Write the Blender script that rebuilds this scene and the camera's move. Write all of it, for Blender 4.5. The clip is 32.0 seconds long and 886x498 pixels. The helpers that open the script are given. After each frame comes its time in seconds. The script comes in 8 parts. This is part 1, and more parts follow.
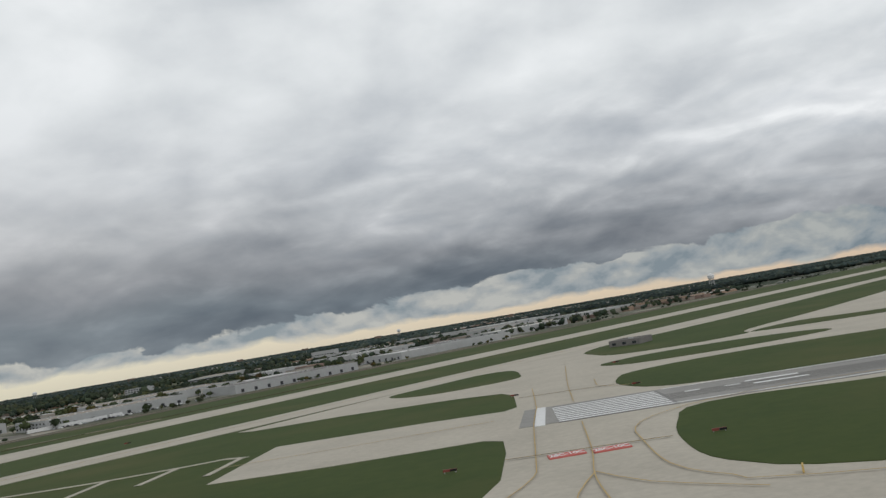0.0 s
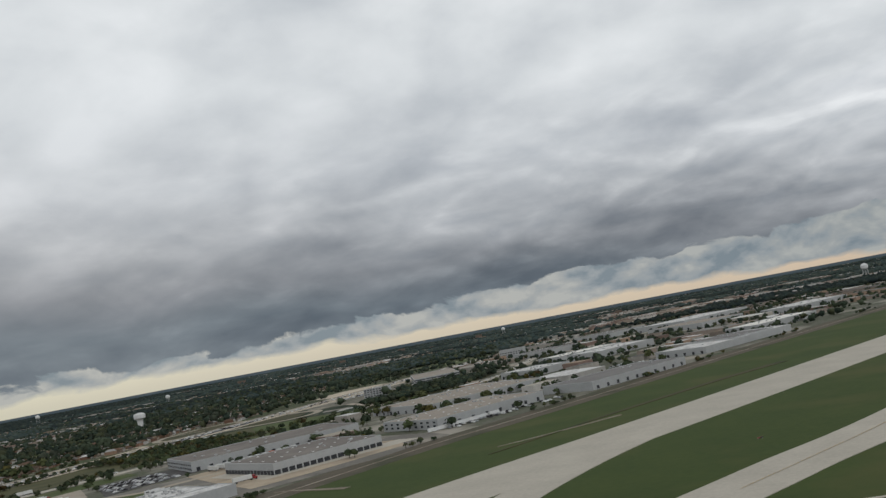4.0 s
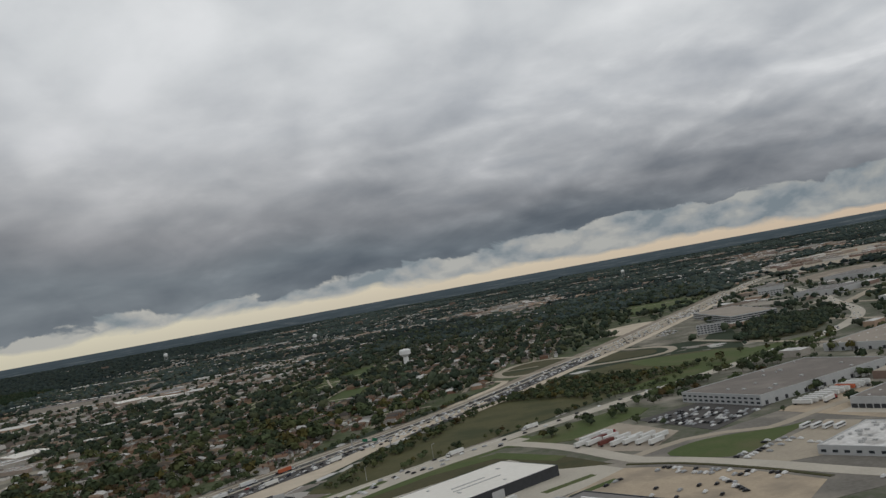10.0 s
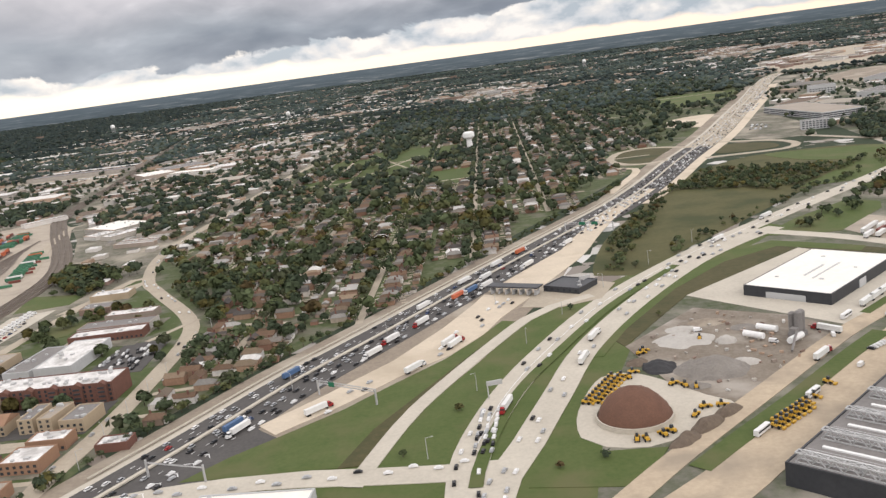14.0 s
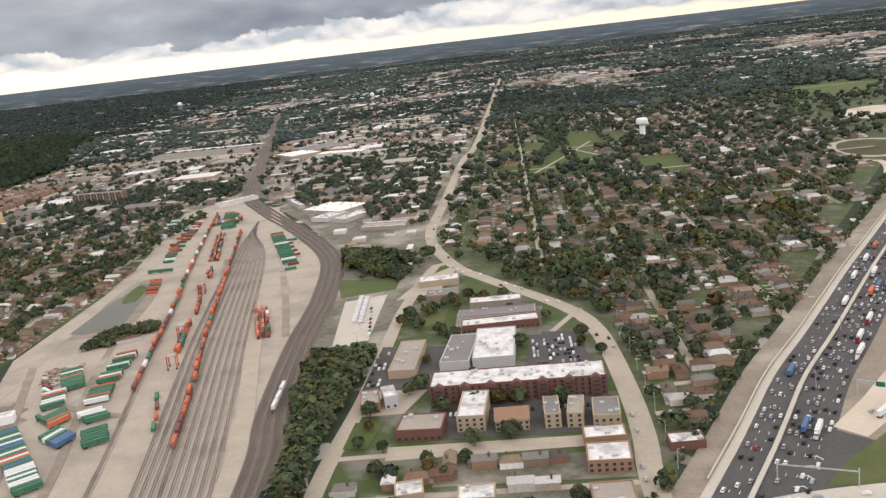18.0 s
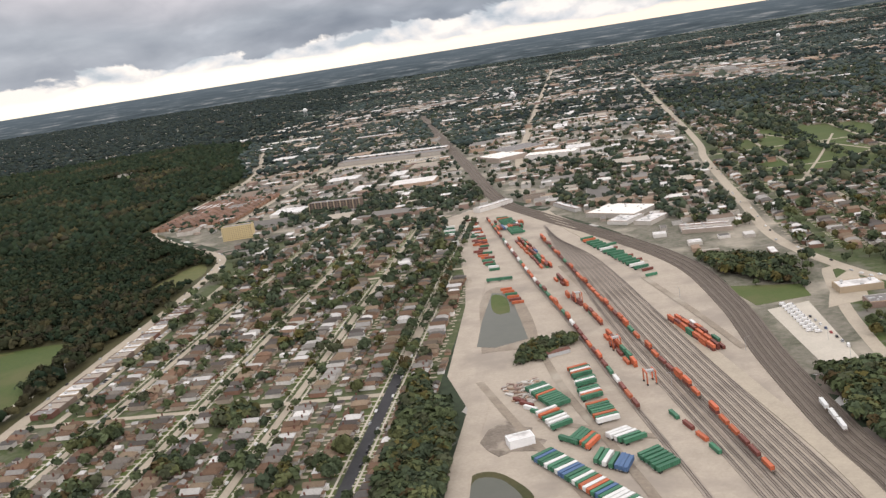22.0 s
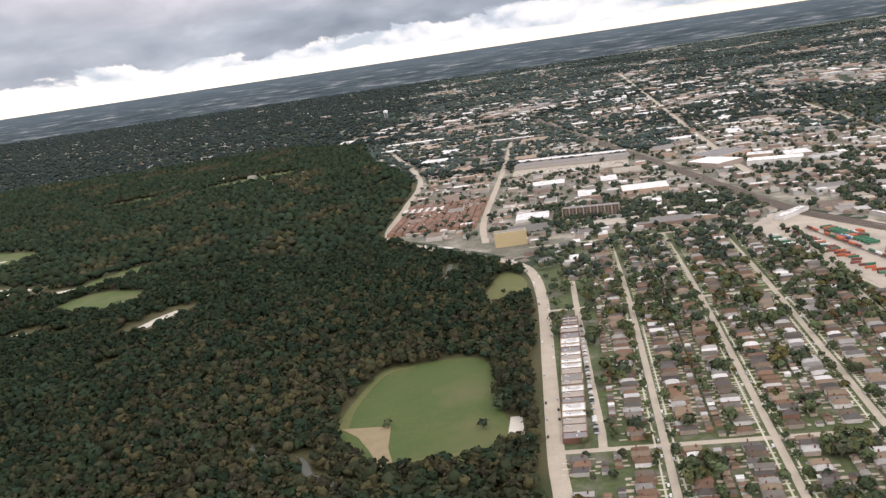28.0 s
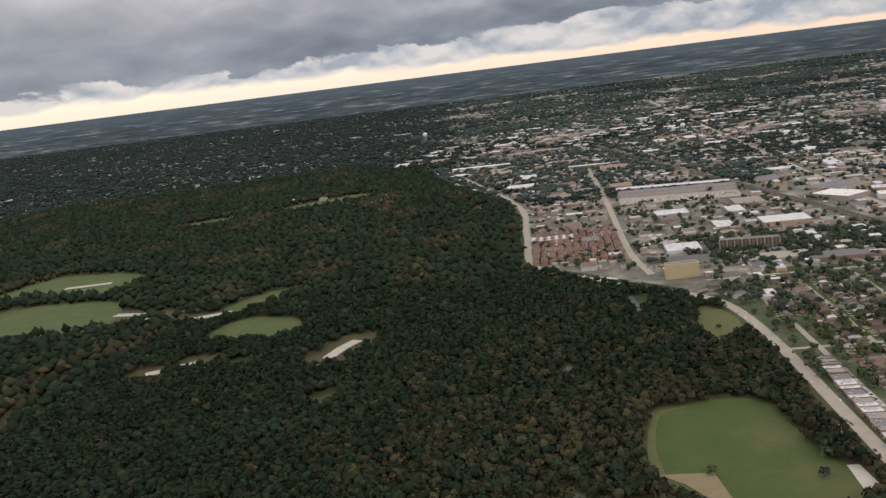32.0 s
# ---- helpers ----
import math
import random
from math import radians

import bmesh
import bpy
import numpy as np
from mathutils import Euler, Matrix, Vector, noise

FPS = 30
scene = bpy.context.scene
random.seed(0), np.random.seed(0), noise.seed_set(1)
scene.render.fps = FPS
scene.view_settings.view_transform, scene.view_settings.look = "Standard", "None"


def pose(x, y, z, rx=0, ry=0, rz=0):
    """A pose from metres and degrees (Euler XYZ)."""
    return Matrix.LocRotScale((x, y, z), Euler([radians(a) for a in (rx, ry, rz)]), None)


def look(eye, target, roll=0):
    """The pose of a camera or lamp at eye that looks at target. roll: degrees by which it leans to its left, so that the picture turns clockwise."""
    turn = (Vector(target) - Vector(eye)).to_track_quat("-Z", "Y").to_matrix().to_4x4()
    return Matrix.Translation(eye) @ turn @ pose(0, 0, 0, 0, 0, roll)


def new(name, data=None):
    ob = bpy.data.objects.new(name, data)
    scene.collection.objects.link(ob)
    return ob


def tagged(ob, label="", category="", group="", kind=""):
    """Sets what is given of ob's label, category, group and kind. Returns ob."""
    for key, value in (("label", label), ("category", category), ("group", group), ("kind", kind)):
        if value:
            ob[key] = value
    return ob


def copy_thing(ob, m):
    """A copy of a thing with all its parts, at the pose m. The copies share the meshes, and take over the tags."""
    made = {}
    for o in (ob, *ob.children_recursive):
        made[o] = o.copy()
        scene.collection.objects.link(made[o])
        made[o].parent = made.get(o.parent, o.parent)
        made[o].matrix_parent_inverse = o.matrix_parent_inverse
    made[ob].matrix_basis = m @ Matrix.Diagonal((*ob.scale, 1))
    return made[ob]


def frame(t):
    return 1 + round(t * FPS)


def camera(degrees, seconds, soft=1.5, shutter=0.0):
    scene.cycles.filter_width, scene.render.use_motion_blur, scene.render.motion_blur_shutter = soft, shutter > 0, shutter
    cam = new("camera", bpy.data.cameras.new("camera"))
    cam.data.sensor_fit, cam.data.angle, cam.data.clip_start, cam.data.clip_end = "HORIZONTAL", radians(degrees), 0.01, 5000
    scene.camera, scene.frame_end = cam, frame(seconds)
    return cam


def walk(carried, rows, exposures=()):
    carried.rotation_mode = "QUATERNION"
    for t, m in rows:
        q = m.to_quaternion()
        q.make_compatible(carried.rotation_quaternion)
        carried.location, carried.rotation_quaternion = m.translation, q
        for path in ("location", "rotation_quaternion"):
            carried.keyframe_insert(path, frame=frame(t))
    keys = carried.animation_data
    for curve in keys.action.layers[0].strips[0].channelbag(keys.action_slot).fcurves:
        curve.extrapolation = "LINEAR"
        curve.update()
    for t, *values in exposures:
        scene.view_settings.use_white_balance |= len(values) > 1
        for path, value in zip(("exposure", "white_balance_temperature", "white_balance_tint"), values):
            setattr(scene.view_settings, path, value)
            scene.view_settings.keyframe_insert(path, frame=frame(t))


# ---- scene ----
# The camera climbs past the place from an aeroplane window.
cam = camera(53.3, 32.0, soft=1.4)
PATH = [
    (0, (0.21, -1.62, 15.66), (-0.85, 98.02, 24.01), -9.69),
    (0.5, (-15.85, -3.22, 17.95), (-17.25, 96.38, 26.78), -9.55),
    (1, (-32.29, -4.14, 20.56), (-34.14, 95.36, 30.32), -9.56),
    (1.5, (-49.00, -4.71, 23.34), (-51.23, 94.70, 33.94), -9.80),
    (2, (-66.39, -4.40, 26.14), (-69.25, 94.95, 37.13), -10.45),
    (2.5, (-83.38, -4.03, 28.90), (-88.06, 95.33, 39.16), -11.00),
    (3, (-99.53, -3.77, 31.89), (-105.96, 95.59, 41.20), -11.10),
    (3.5, (-115.53, -3.59, 34.87), (-122.70, 95.73, 44.00), -10.91),
    (4, (-132.20, -3.40, 37.54), (-139.70, 95.87, 46.94), -10.75),
    (4.5, (-149.39, -3.31, 40.16), (-157.10, 95.85, 50.53), -10.55),
    (6.5, (-221.57, -2.90, 51.81), (-231.22, 96.15, 61.60), -10.52),
    (7, (-239.00, -2.92, 54.39), (-249.40, 96.19, 62.77), -10.54),
    (7.5, (-256.26, -2.90, 56.75), (-267.23, 96.15, 64.98), -10.45),
    (8, (-273.62, -2.42, 59.07), (-285.03, 96.60, 67.14), -10.40),
    (8.5, (-291.22, -1.49, 61.49), (-302.93, 97.55, 68.82), -10.65),
    (9, (-308.58, -0.60, 64.01), (-321.19, 98.40, 70.24), -10.93),
    (9.5, (-326.15, 0.14, 66.27), (-339.64, 99.09, 71.46), -10.81),
    (10, (-343.77, 0.78, 68.51), (-357.56, 99.73, 72.73), -10.35),
    (10.5, (-361.76, 1.36, 70.86), (-373.34, 100.64, 74.00), -8.91),
    (11, (-379.93, 1.89, 73.21), (-387.85, 101.56, 75.09), -8.15),
    (11.5, (-398.05, 2.29, 75.38), (-404.62, 102.07, 76.39), -9.01),
    (12, (-416.29, 2.60, 77.69), (-422.35, 102.41, 77.18), -9.16),
    (12.5, (-434.55, 2.38, 80.22), (-440.79, 101.96, 73.56), -8.96),
    (13, (-452.81, 1.68, 83.14), (-459.84, 100.36, 68.59), -8.35),
    (13.5, (-471.40, 1.26, 85.87), (-478.58, 99.13, 66.65), -7.98),
    (14, (-489.67, 1.14, 88.51), (-496.80, 98.61, 67.30), -7.76),
    (14.5, (-507.93, 1.35, 90.95), (-514.24, 98.68, 68.90), -7.45),
    (16.5, (-579.99, 2.05, 99.41), (-585.18, 99.54, 77.76), -6.89),
    (17, (-598.37, 2.70, 101.89), (-604.85, 99.98, 79.68), -6.75),
    (17.5, (-616.81, 2.83, 104.37), (-624.29, 99.94, 81.71), -6.80),
    (18, (-635.12, 2.36, 106.93), (-643.62, 99.32, 84.01), -6.72),
    (18.5, (-653.42, 2.47, 109.46), (-662.88, 99.36, 86.59), -6.60),
    (19, (-671.62, 2.94, 111.45), (-681.92, 99.84, 88.98), -6.86),
    (19.5, (-689.83, 3.42, 113.56), (-701.08, 100.21, 91.11), -7.09),
    (20, (-708.18, 3.69, 115.92), (-720.56, 100.24, 93.04), -7.57),
    (20.5, (-726.75, 4.12, 118.35), (-740.33, 100.43, 95.13), -8.13),
    (21, (-745.26, 4.21, 120.92), (-759.95, 100.38, 97.78), -8.49),
    (21.5, (-763.71, 4.59, 123.50), (-779.25, 100.77, 100.99), -8.74),
    (22, (-781.98, 4.64, 126.09), (-798.44, 100.80, 104.14), -8.97),
    (22.5, (-800.39, 4.06, 128.70), (-817.69, 100.01, 106.48), -9.20),
    (23, (-818.93, 3.13, 131.41), (-836.87, 98.76, 108.35), -9.22),
    (23.5, (-837.26, 2.39, 134.17), (-855.82, 97.79, 110.60), -9.06),
    (24, (-855.30, 1.86, 136.88), (-874.32, 97.17, 113.37), -8.82),
    (24.5, (-873.44, 1.77, 139.44), (-893.42, 96.92, 116.07), -8.58),
    (25, (-891.74, 2.11, 141.94), (-912.55, 97.02, 118.33), -8.47),
    (25.5, (-910.10, 2.26, 144.26), (-931.17, 96.91, 119.79), -8.43),
    (27.5, (-986.60, 1.65, 153.75), (-1005.51, 96.56, 128.55), -8.64),
    (28, (-1005.18, 1.14, 156.60), (-1021.36, 97.41, 134.93), -8.44),
    (28.5, (-1023.64, 0.68, 159.50), (-1037.63, 97.92, 140.81), -8.34),
    (29, (-1042.01, 0.59, 162.31), (-1055.08, 98.14, 144.62), -8.13),
    (29.5, (-1060.34, 0.92, 165.01), (-1073.35, 98.37, 146.73), -8.03),
    (30, (-1078.54, 1.08, 167.70), (-1091.90, 98.30, 148.47), -8.04),
    (30.5, (-1096.67, 1.06, 170.31), (-1110.26, 98.13, 150.49), -7.96),
    (31, (-1114.62, 1.00, 172.93), (-1128.47, 97.99, 152.91), -7.88),
    (31.5, (-1132.51, 0.80, 175.59), (-1146.53, 97.78, 155.63), -7.63),
    (32, (-1150.26, 0.24, 178.28), (-1164.29, 97.30, 158.72), -7.21),
]
EXPOSURES = [(0, -0.3, 6300, 8), (4, -0.4, 6250, 8), (7, -0.38, 6280, 9), (9, -0.40, 6300, 9), (10, -0.52, 6330, 9), (11, -0.28, 6380, 11), (12, -0.3, 6450, 12), (12.5, -0.16, 6520, 13), (13, 0.40, 6580, 13), (14, 0.76, 6630, 15), (21, 0.7, 6600, 16), (22, 0.78, 6600, 16), (23, 0.76, 6600, 16), (24, 0.95, 6560, 16), (25, 0.66, 6480, 17), (25.5, 0.6, 6470, 17), (27.5, 0.9, 6480, 18), (28, 0.98, 6480, 18), (29, 0.45, 6480, 18), (30, 0.30, 6460, 18), (32, 0.28, 6460, 17)]
walk(cam, [(t, look(eye, target, roll)) for t, eye, target, roll in PATH], EXPOSURES)


# ---- sky and sun: broken overcast over a clear warm strip along the horizon ----
def nodes_of(tree):
    tree.nodes.clear()

    def add(kind, **values):
        n = tree.nodes.new(kind)
        for key, value in values.items():
            n.inputs[key.replace("_", " ")].default_value = value
        return n

    return add, tree.links.new


def ramp(add, stops, interpolation="LINEAR"):
    n = add("ShaderNodeValToRGB")
    n.color_ramp.interpolation = interpolation
    while len(n.color_ramp.elements) < len(stops):
        n.color_ramp.elements.new(0.5)
    for e, (at, col) in zip(n.color_ramp.elements, stops):
        e.position, e.color = at, (*col, 1) if len(col) == 3 else col
    return n


def math_node(add, link, op, a, b=None, c=None, clamp=False):
    n = add("ShaderNodeMath")
    n.operation, n.use_clamp = op, clamp
    for k, v in enumerate((a, b, c)):
        if v is None:
            continue
        if isinstance(v, (int, float)):
            n.inputs[k].default_value = v
        else:
            link(v, n.inputs[k])
    return n.outputs[0]


def mix(add, link, f, a, b, blend="MIX"):
    n = add("ShaderNodeMix")
    n.data_type, n.blend_type = "RGBA", blend
    for k, v in ((0, f), (6, a), (7, b)):
        if isinstance(v, (int, float)):
            n.inputs[k].default_value = v
        elif isinstance(v, tuple):
            n.inputs[k].default_value = (*v, 1) if len(v) == 3 else v
        else:
            link(v, n.inputs[k])
    return n.outputs[2]


SUN_ELEVATION, SUN_TURN = radians(38), radians(150)
world = bpy.data.worlds.new("overcast_sky")
scene.world = world
world.use_nodes = True
add, link = nodes_of(world.node_tree)
where = add("ShaderNodeTexCoord")
split = add("ShaderNodeSeparateXYZ")
link(where.outputs["Generated"], split.inputs[0])
dx, dy, dz = split.outputs
# the deck is a flat sheet overhead: it is laid out by where each line of sight meets it
reach = math_node(add, link, "DIVIDE", 1.0, math_node(add, link, "ADD", math_node(add, link, "MAXIMUM", dz, 0.0), 0.44))
sheet = add("ShaderNodeCombineXYZ")
link(math_node(add, link, "MULTIPLY", dx, reach), sheet.inputs[0]), link(math_node(add, link, "MULTIPLY", dy, reach), sheet.inputs[1])
big = add("ShaderNodeTexNoise", Scale=2.1, Detail=6.0, Roughness=0.42, Distortion=0.15)
link(sheet.outputs[0], big.inputs["Vector"])
fine = add("ShaderNodeTexNoise", Scale=7.0, Detail=7.0, Roughness=0.58, Distortion=0.15)
link(sheet.outputs[0], fine.inputs["Vector"])
# each heap is brighter on its upper side: the same clouds, sampled a little further off, are taken off
lower = add("ShaderNodeMapping")
lower.inputs["Location"].default_value = (0.02, 0.07, 0.0)
link(sheet.outputs[0], lower.inputs[0])
under = add("ShaderNodeTexNoise", Scale=4.2, Detail=6.0, Roughness=0.46, Distortion=0.2)
over = add("ShaderNodeTexNoise", Scale=4.2, Detail=6.0, Roughness=0.46, Distortion=0.2)
link(lower.outputs[0], under.inputs["Vector"]), link(sheet.outputs[0], over.inputs["Vector"])
relief = math_node(add, link, "SUBTRACT", over.outputs[0], under.outputs[0])
wisps = math_node(add, link, "MULTIPLY_ADD", fine.outputs[0], 0.32, -0.16)
body = math_node(add, link, "ADD", math_node(add, link, "MULTIPLY_ADD", relief, 0.85, big.outputs[0]), wisps)
# brightness of the cloud deck by height above the horizon
deck = ramp(add, [(0.03, (0.205, 0.235, 0.265)), (0.05, (0.205, 0.228, 0.255)), (0.08, (0.30, 0.312, 0.335)), (0.115, (0.50, 0.51, 0.53)), (0.18, (0.74, 0.75, 0.77)), (0.28, (0.88, 0.89, 0.90)), (0.42, (0.96, 0.965, 0.97)), (0.60, (0.78, 0.785, 0.79)), (1.0, (0.66, 0.665, 0.67))])
ruffle = math_node(add, link, "MULTIPLY_ADD", big.outputs[0], 0.10, -0.05)
slant = math_node(add, link, "MULTIPLY_ADD", dx, 0.085, ruffle)
link(math_node(add, link, "ADD", dz, slant), deck.inputs[0])
shade = ramp(add, [(0.26, (0.79, 0.805, 0.825)), (0.42, (0.93, 0.935, 0.94)), (0.55, (1.03, 1.03, 1.025)), (0.74, (1.16, 1.15, 1.14))])
link(body, shade.inputs[0])
clouds = mix(add, link, 1.0, deck.outputs[0], shade.outputs[0], "MULTIPLY")
# low over the horizon the deck shows its heaps from the side, pale on top and dark below
heap_map = add("ShaderNodeMapping")
heap_map.inputs["Scale"].default_value = (10.0, 10.0, 27.0)
heap_low = add("ShaderNodeMapping")
heap_low.inputs["Location"].default_value = (0.0, 0.0, 0.30)
heap = add("ShaderNodeTexNoise", Scale=1.0, Detail=6.0, Roughness=0.50, Distortion=0.35)
heap_under = add("ShaderNodeTexNoise", Scale=1.0, Detail=6.0, Roughness=0.50, Distortion=0.35)
link(where.outputs["Generated"], heap_map.inputs[0]), link(heap_map.outputs[0], heap.inputs["Vector"])
link(heap_map.outputs[0], heap_low.inputs[0]), link(heap_low.outputs[0], heap_under.inputs["Vector"])
heap_tone = ramp(add, [(0.30, (0.76, 0.785, 0.815)), (0.46, (0.95, 0.955, 0.96)), (0.56, (1.06, 1.055, 1.05)), (0.72, (1.36, 1.34, 1.31))])
link(math_node(add, link, "MULTIPLY_ADD", math_node(add, link, "SUBTRACT", heap.outputs[0], heap_under.outputs[0]), 1.1, 0.5), heap_tone.inputs[0])
heap_share = math_node(add, link, "MULTIPLY", math_node(add, link, "MULTIPLY_ADD", dz, -4.5, 1.25, clamp=True), math_node(add, link, "MULTIPLY_ADD", dx, 0.9, 0.95, clamp=True))
clouds = mix(add, link, heap_share, clouds, mix(add, link, 1.0, clouds, heap_tone.outputs[0], "MULTIPLY"))
# towards the open west the deck is thinner and warmer
west = math_node(add, link, "MULTIPLY", math_node(add, link, "MULTIPLY_ADD", dx, -1.9, -0.25, clamp=True), math_node(add, link, "MULTIPLY_ADD", dz, -4.0, 1.1, clamp=True))
clouds = mix(add, link, 1.0, clouds, mix(add, link, west, (1.0, 1.0, 1.0), (1.36, 1.30, 1.24)), "MULTIPLY")
# clear strip: cream in one direction, peach in the other, with thin white cloud above it
sky = add("ShaderNodeTexSky")
sky.sky_type, sky.sun_disc = "NISHITA", False
sky.sun_elevation, sky.sun_rotation = SUN_ELEVATION, SUN_TURN
side = math_node(add, link, "MULTIPLY_ADD", dx, 0.62, 0.56, clamp=True)
warm = ramp(add, [(0.0, (0.62, 0.57, 0.41)), (0.35, (0.64, 0.55, 0.42)), (0.6, (0.67, 0.51, 0.365)), (1.0, (0.68, 0.45, 0.315))])
link(side, warm.inputs[0])
strip = mix(add, link, 0.06, warm.outputs[0], sky.outputs[0])
bank = add("ShaderNodeTexNoise", Scale=1.0, Detail=6.0, Roughness=0.52, Distortion=0.2)
stretch = add("ShaderNodeMapping")
stretch.inputs["Scale"].default_value = (17.0, 17.0, 30.0)
link(where.outputs["Generated"], stretch.inputs[0]), link(stretch.outputs[0], bank.inputs["Vector"])
bank_col = ramp(add, [(0.30, (0.30, 0.345, 0.375)), (0.45, (0.43, 0.455, 0.465)), (0.56, (0.50, 0.505, 0.49)), (0.68, (0.60, 0.59, 0.55))])
bank_low = add("ShaderNodeMapping")
bank_low.inputs["Location"].default_value = (0.0, 0.0, 0.28)
bank_under = add("ShaderNodeTexNoise", Scale=1.0, Detail=6.0, Roughness=0.52, Distortion=0.2)
link(stretch.outputs[0], bank_low.inputs[0]), link(bank_low.outputs[0], bank_under.inputs["Vector"])
link(math_node(add, link, "MULTIPLY_ADD", math_node(add, link, "SUBTRACT", bank.outputs[0], bank_under.outputs[0]), 0.9, bank.outputs[0]), bank_col.inputs[0])
lift = math_node(add, link, "MULTIPLY_ADD", bank.outputs[0], 0.03, -0.015)
height = math_node(add, link, "ADD", dz, lift)
strip_top = math_node(add, link, "MULTIPLY_ADD", dx, 0.014, height)
over_strip = math_node(add, link, "MULTIPLY_ADD", strip_top, 170.0, -0.85, clamp=True)
bank_tint = ramp(add, [(0.0, (0.84, 0.835, 0.82)), (0.3, (1.06, 1.05, 1.03)), (0.55, (1.0, 1.0, 1.0)), (1.0, (0.74, 0.80, 0.85))])
link(side, bank_tint.inputs[0])
low = mix(add, link, over_strip, strip, mix(add, link, 1.0, bank_col.outputs[0], bank_tint.outputs[0], "MULTIPLY"))
edge = add("ShaderNodeTexNoise", Scale=13.0, Detail=7.0, Roughness=0.55, Distortion=0.5)
flat = add("ShaderNodeMapping")
flat.inputs["Scale"].default_value = (1.0, 1.0, 1.7)
link(where.outputs["Generated"], flat.inputs[0]), link(flat.outputs[0], edge.inputs["Vector"])
ragged = math_node(add, link, "MULTIPLY_ADD", edge.outputs[0], 0.062, -0.031)
over_bank = math_node(add, link, "MULTIPLY_ADD", math_node(add, link, "MULTIPLY_ADD", dx, -0.022, math_node(add, link, "ADD", dz, ragged)), 340.0, -12.6, clamp=True)
above = mix(add, link, over_bank, low, clouds)
# the far land under the horizon, past the end of the modelled ground
land_map = add("ShaderNodeMapping")
land_map.inputs["Scale"].default_value = (34.0, 34.0, 520.0)
land = add("ShaderNodeTexNoise", Scale=1.0, Detail=8.0, Roughness=0.65)
link(where.outputs["Generated"], land_map.inputs[0]), link(land_map.outputs[0], land.inputs["Vector"])
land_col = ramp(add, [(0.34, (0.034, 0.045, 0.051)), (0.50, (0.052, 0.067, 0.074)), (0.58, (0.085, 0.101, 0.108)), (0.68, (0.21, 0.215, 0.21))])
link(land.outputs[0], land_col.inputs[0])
# blue-grey haze mixed into the far land's colour towards the horizon
rim_haze = math_node(add, link, "MULTIPLY_ADD", dz, 60.0, 1.2, clamp=True)
ground_far = mix(add, link, math_node(add, link, "MULTIPLY", rim_haze, 0.75), land_col.outputs[0], (0.085, 0.108, 0.124))
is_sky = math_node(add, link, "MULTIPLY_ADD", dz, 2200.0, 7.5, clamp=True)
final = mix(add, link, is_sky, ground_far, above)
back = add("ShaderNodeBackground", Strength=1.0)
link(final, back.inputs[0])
link(back.outputs[0], add("ShaderNodeOutputWorld").inputs[0])

sun = new("sun", bpy.data.lights.new("sun", "SUN"))
sun.data.energy, sun.data.angle, sun.data.color = 0.5, radians(14), (1.0, 0.95, 0.88)
sun.matrix_basis = pose(0, 0, 400, 90 - math.degrees(SUN_ELEVATION), 0, 180 - math.degrees(SUN_TURN))


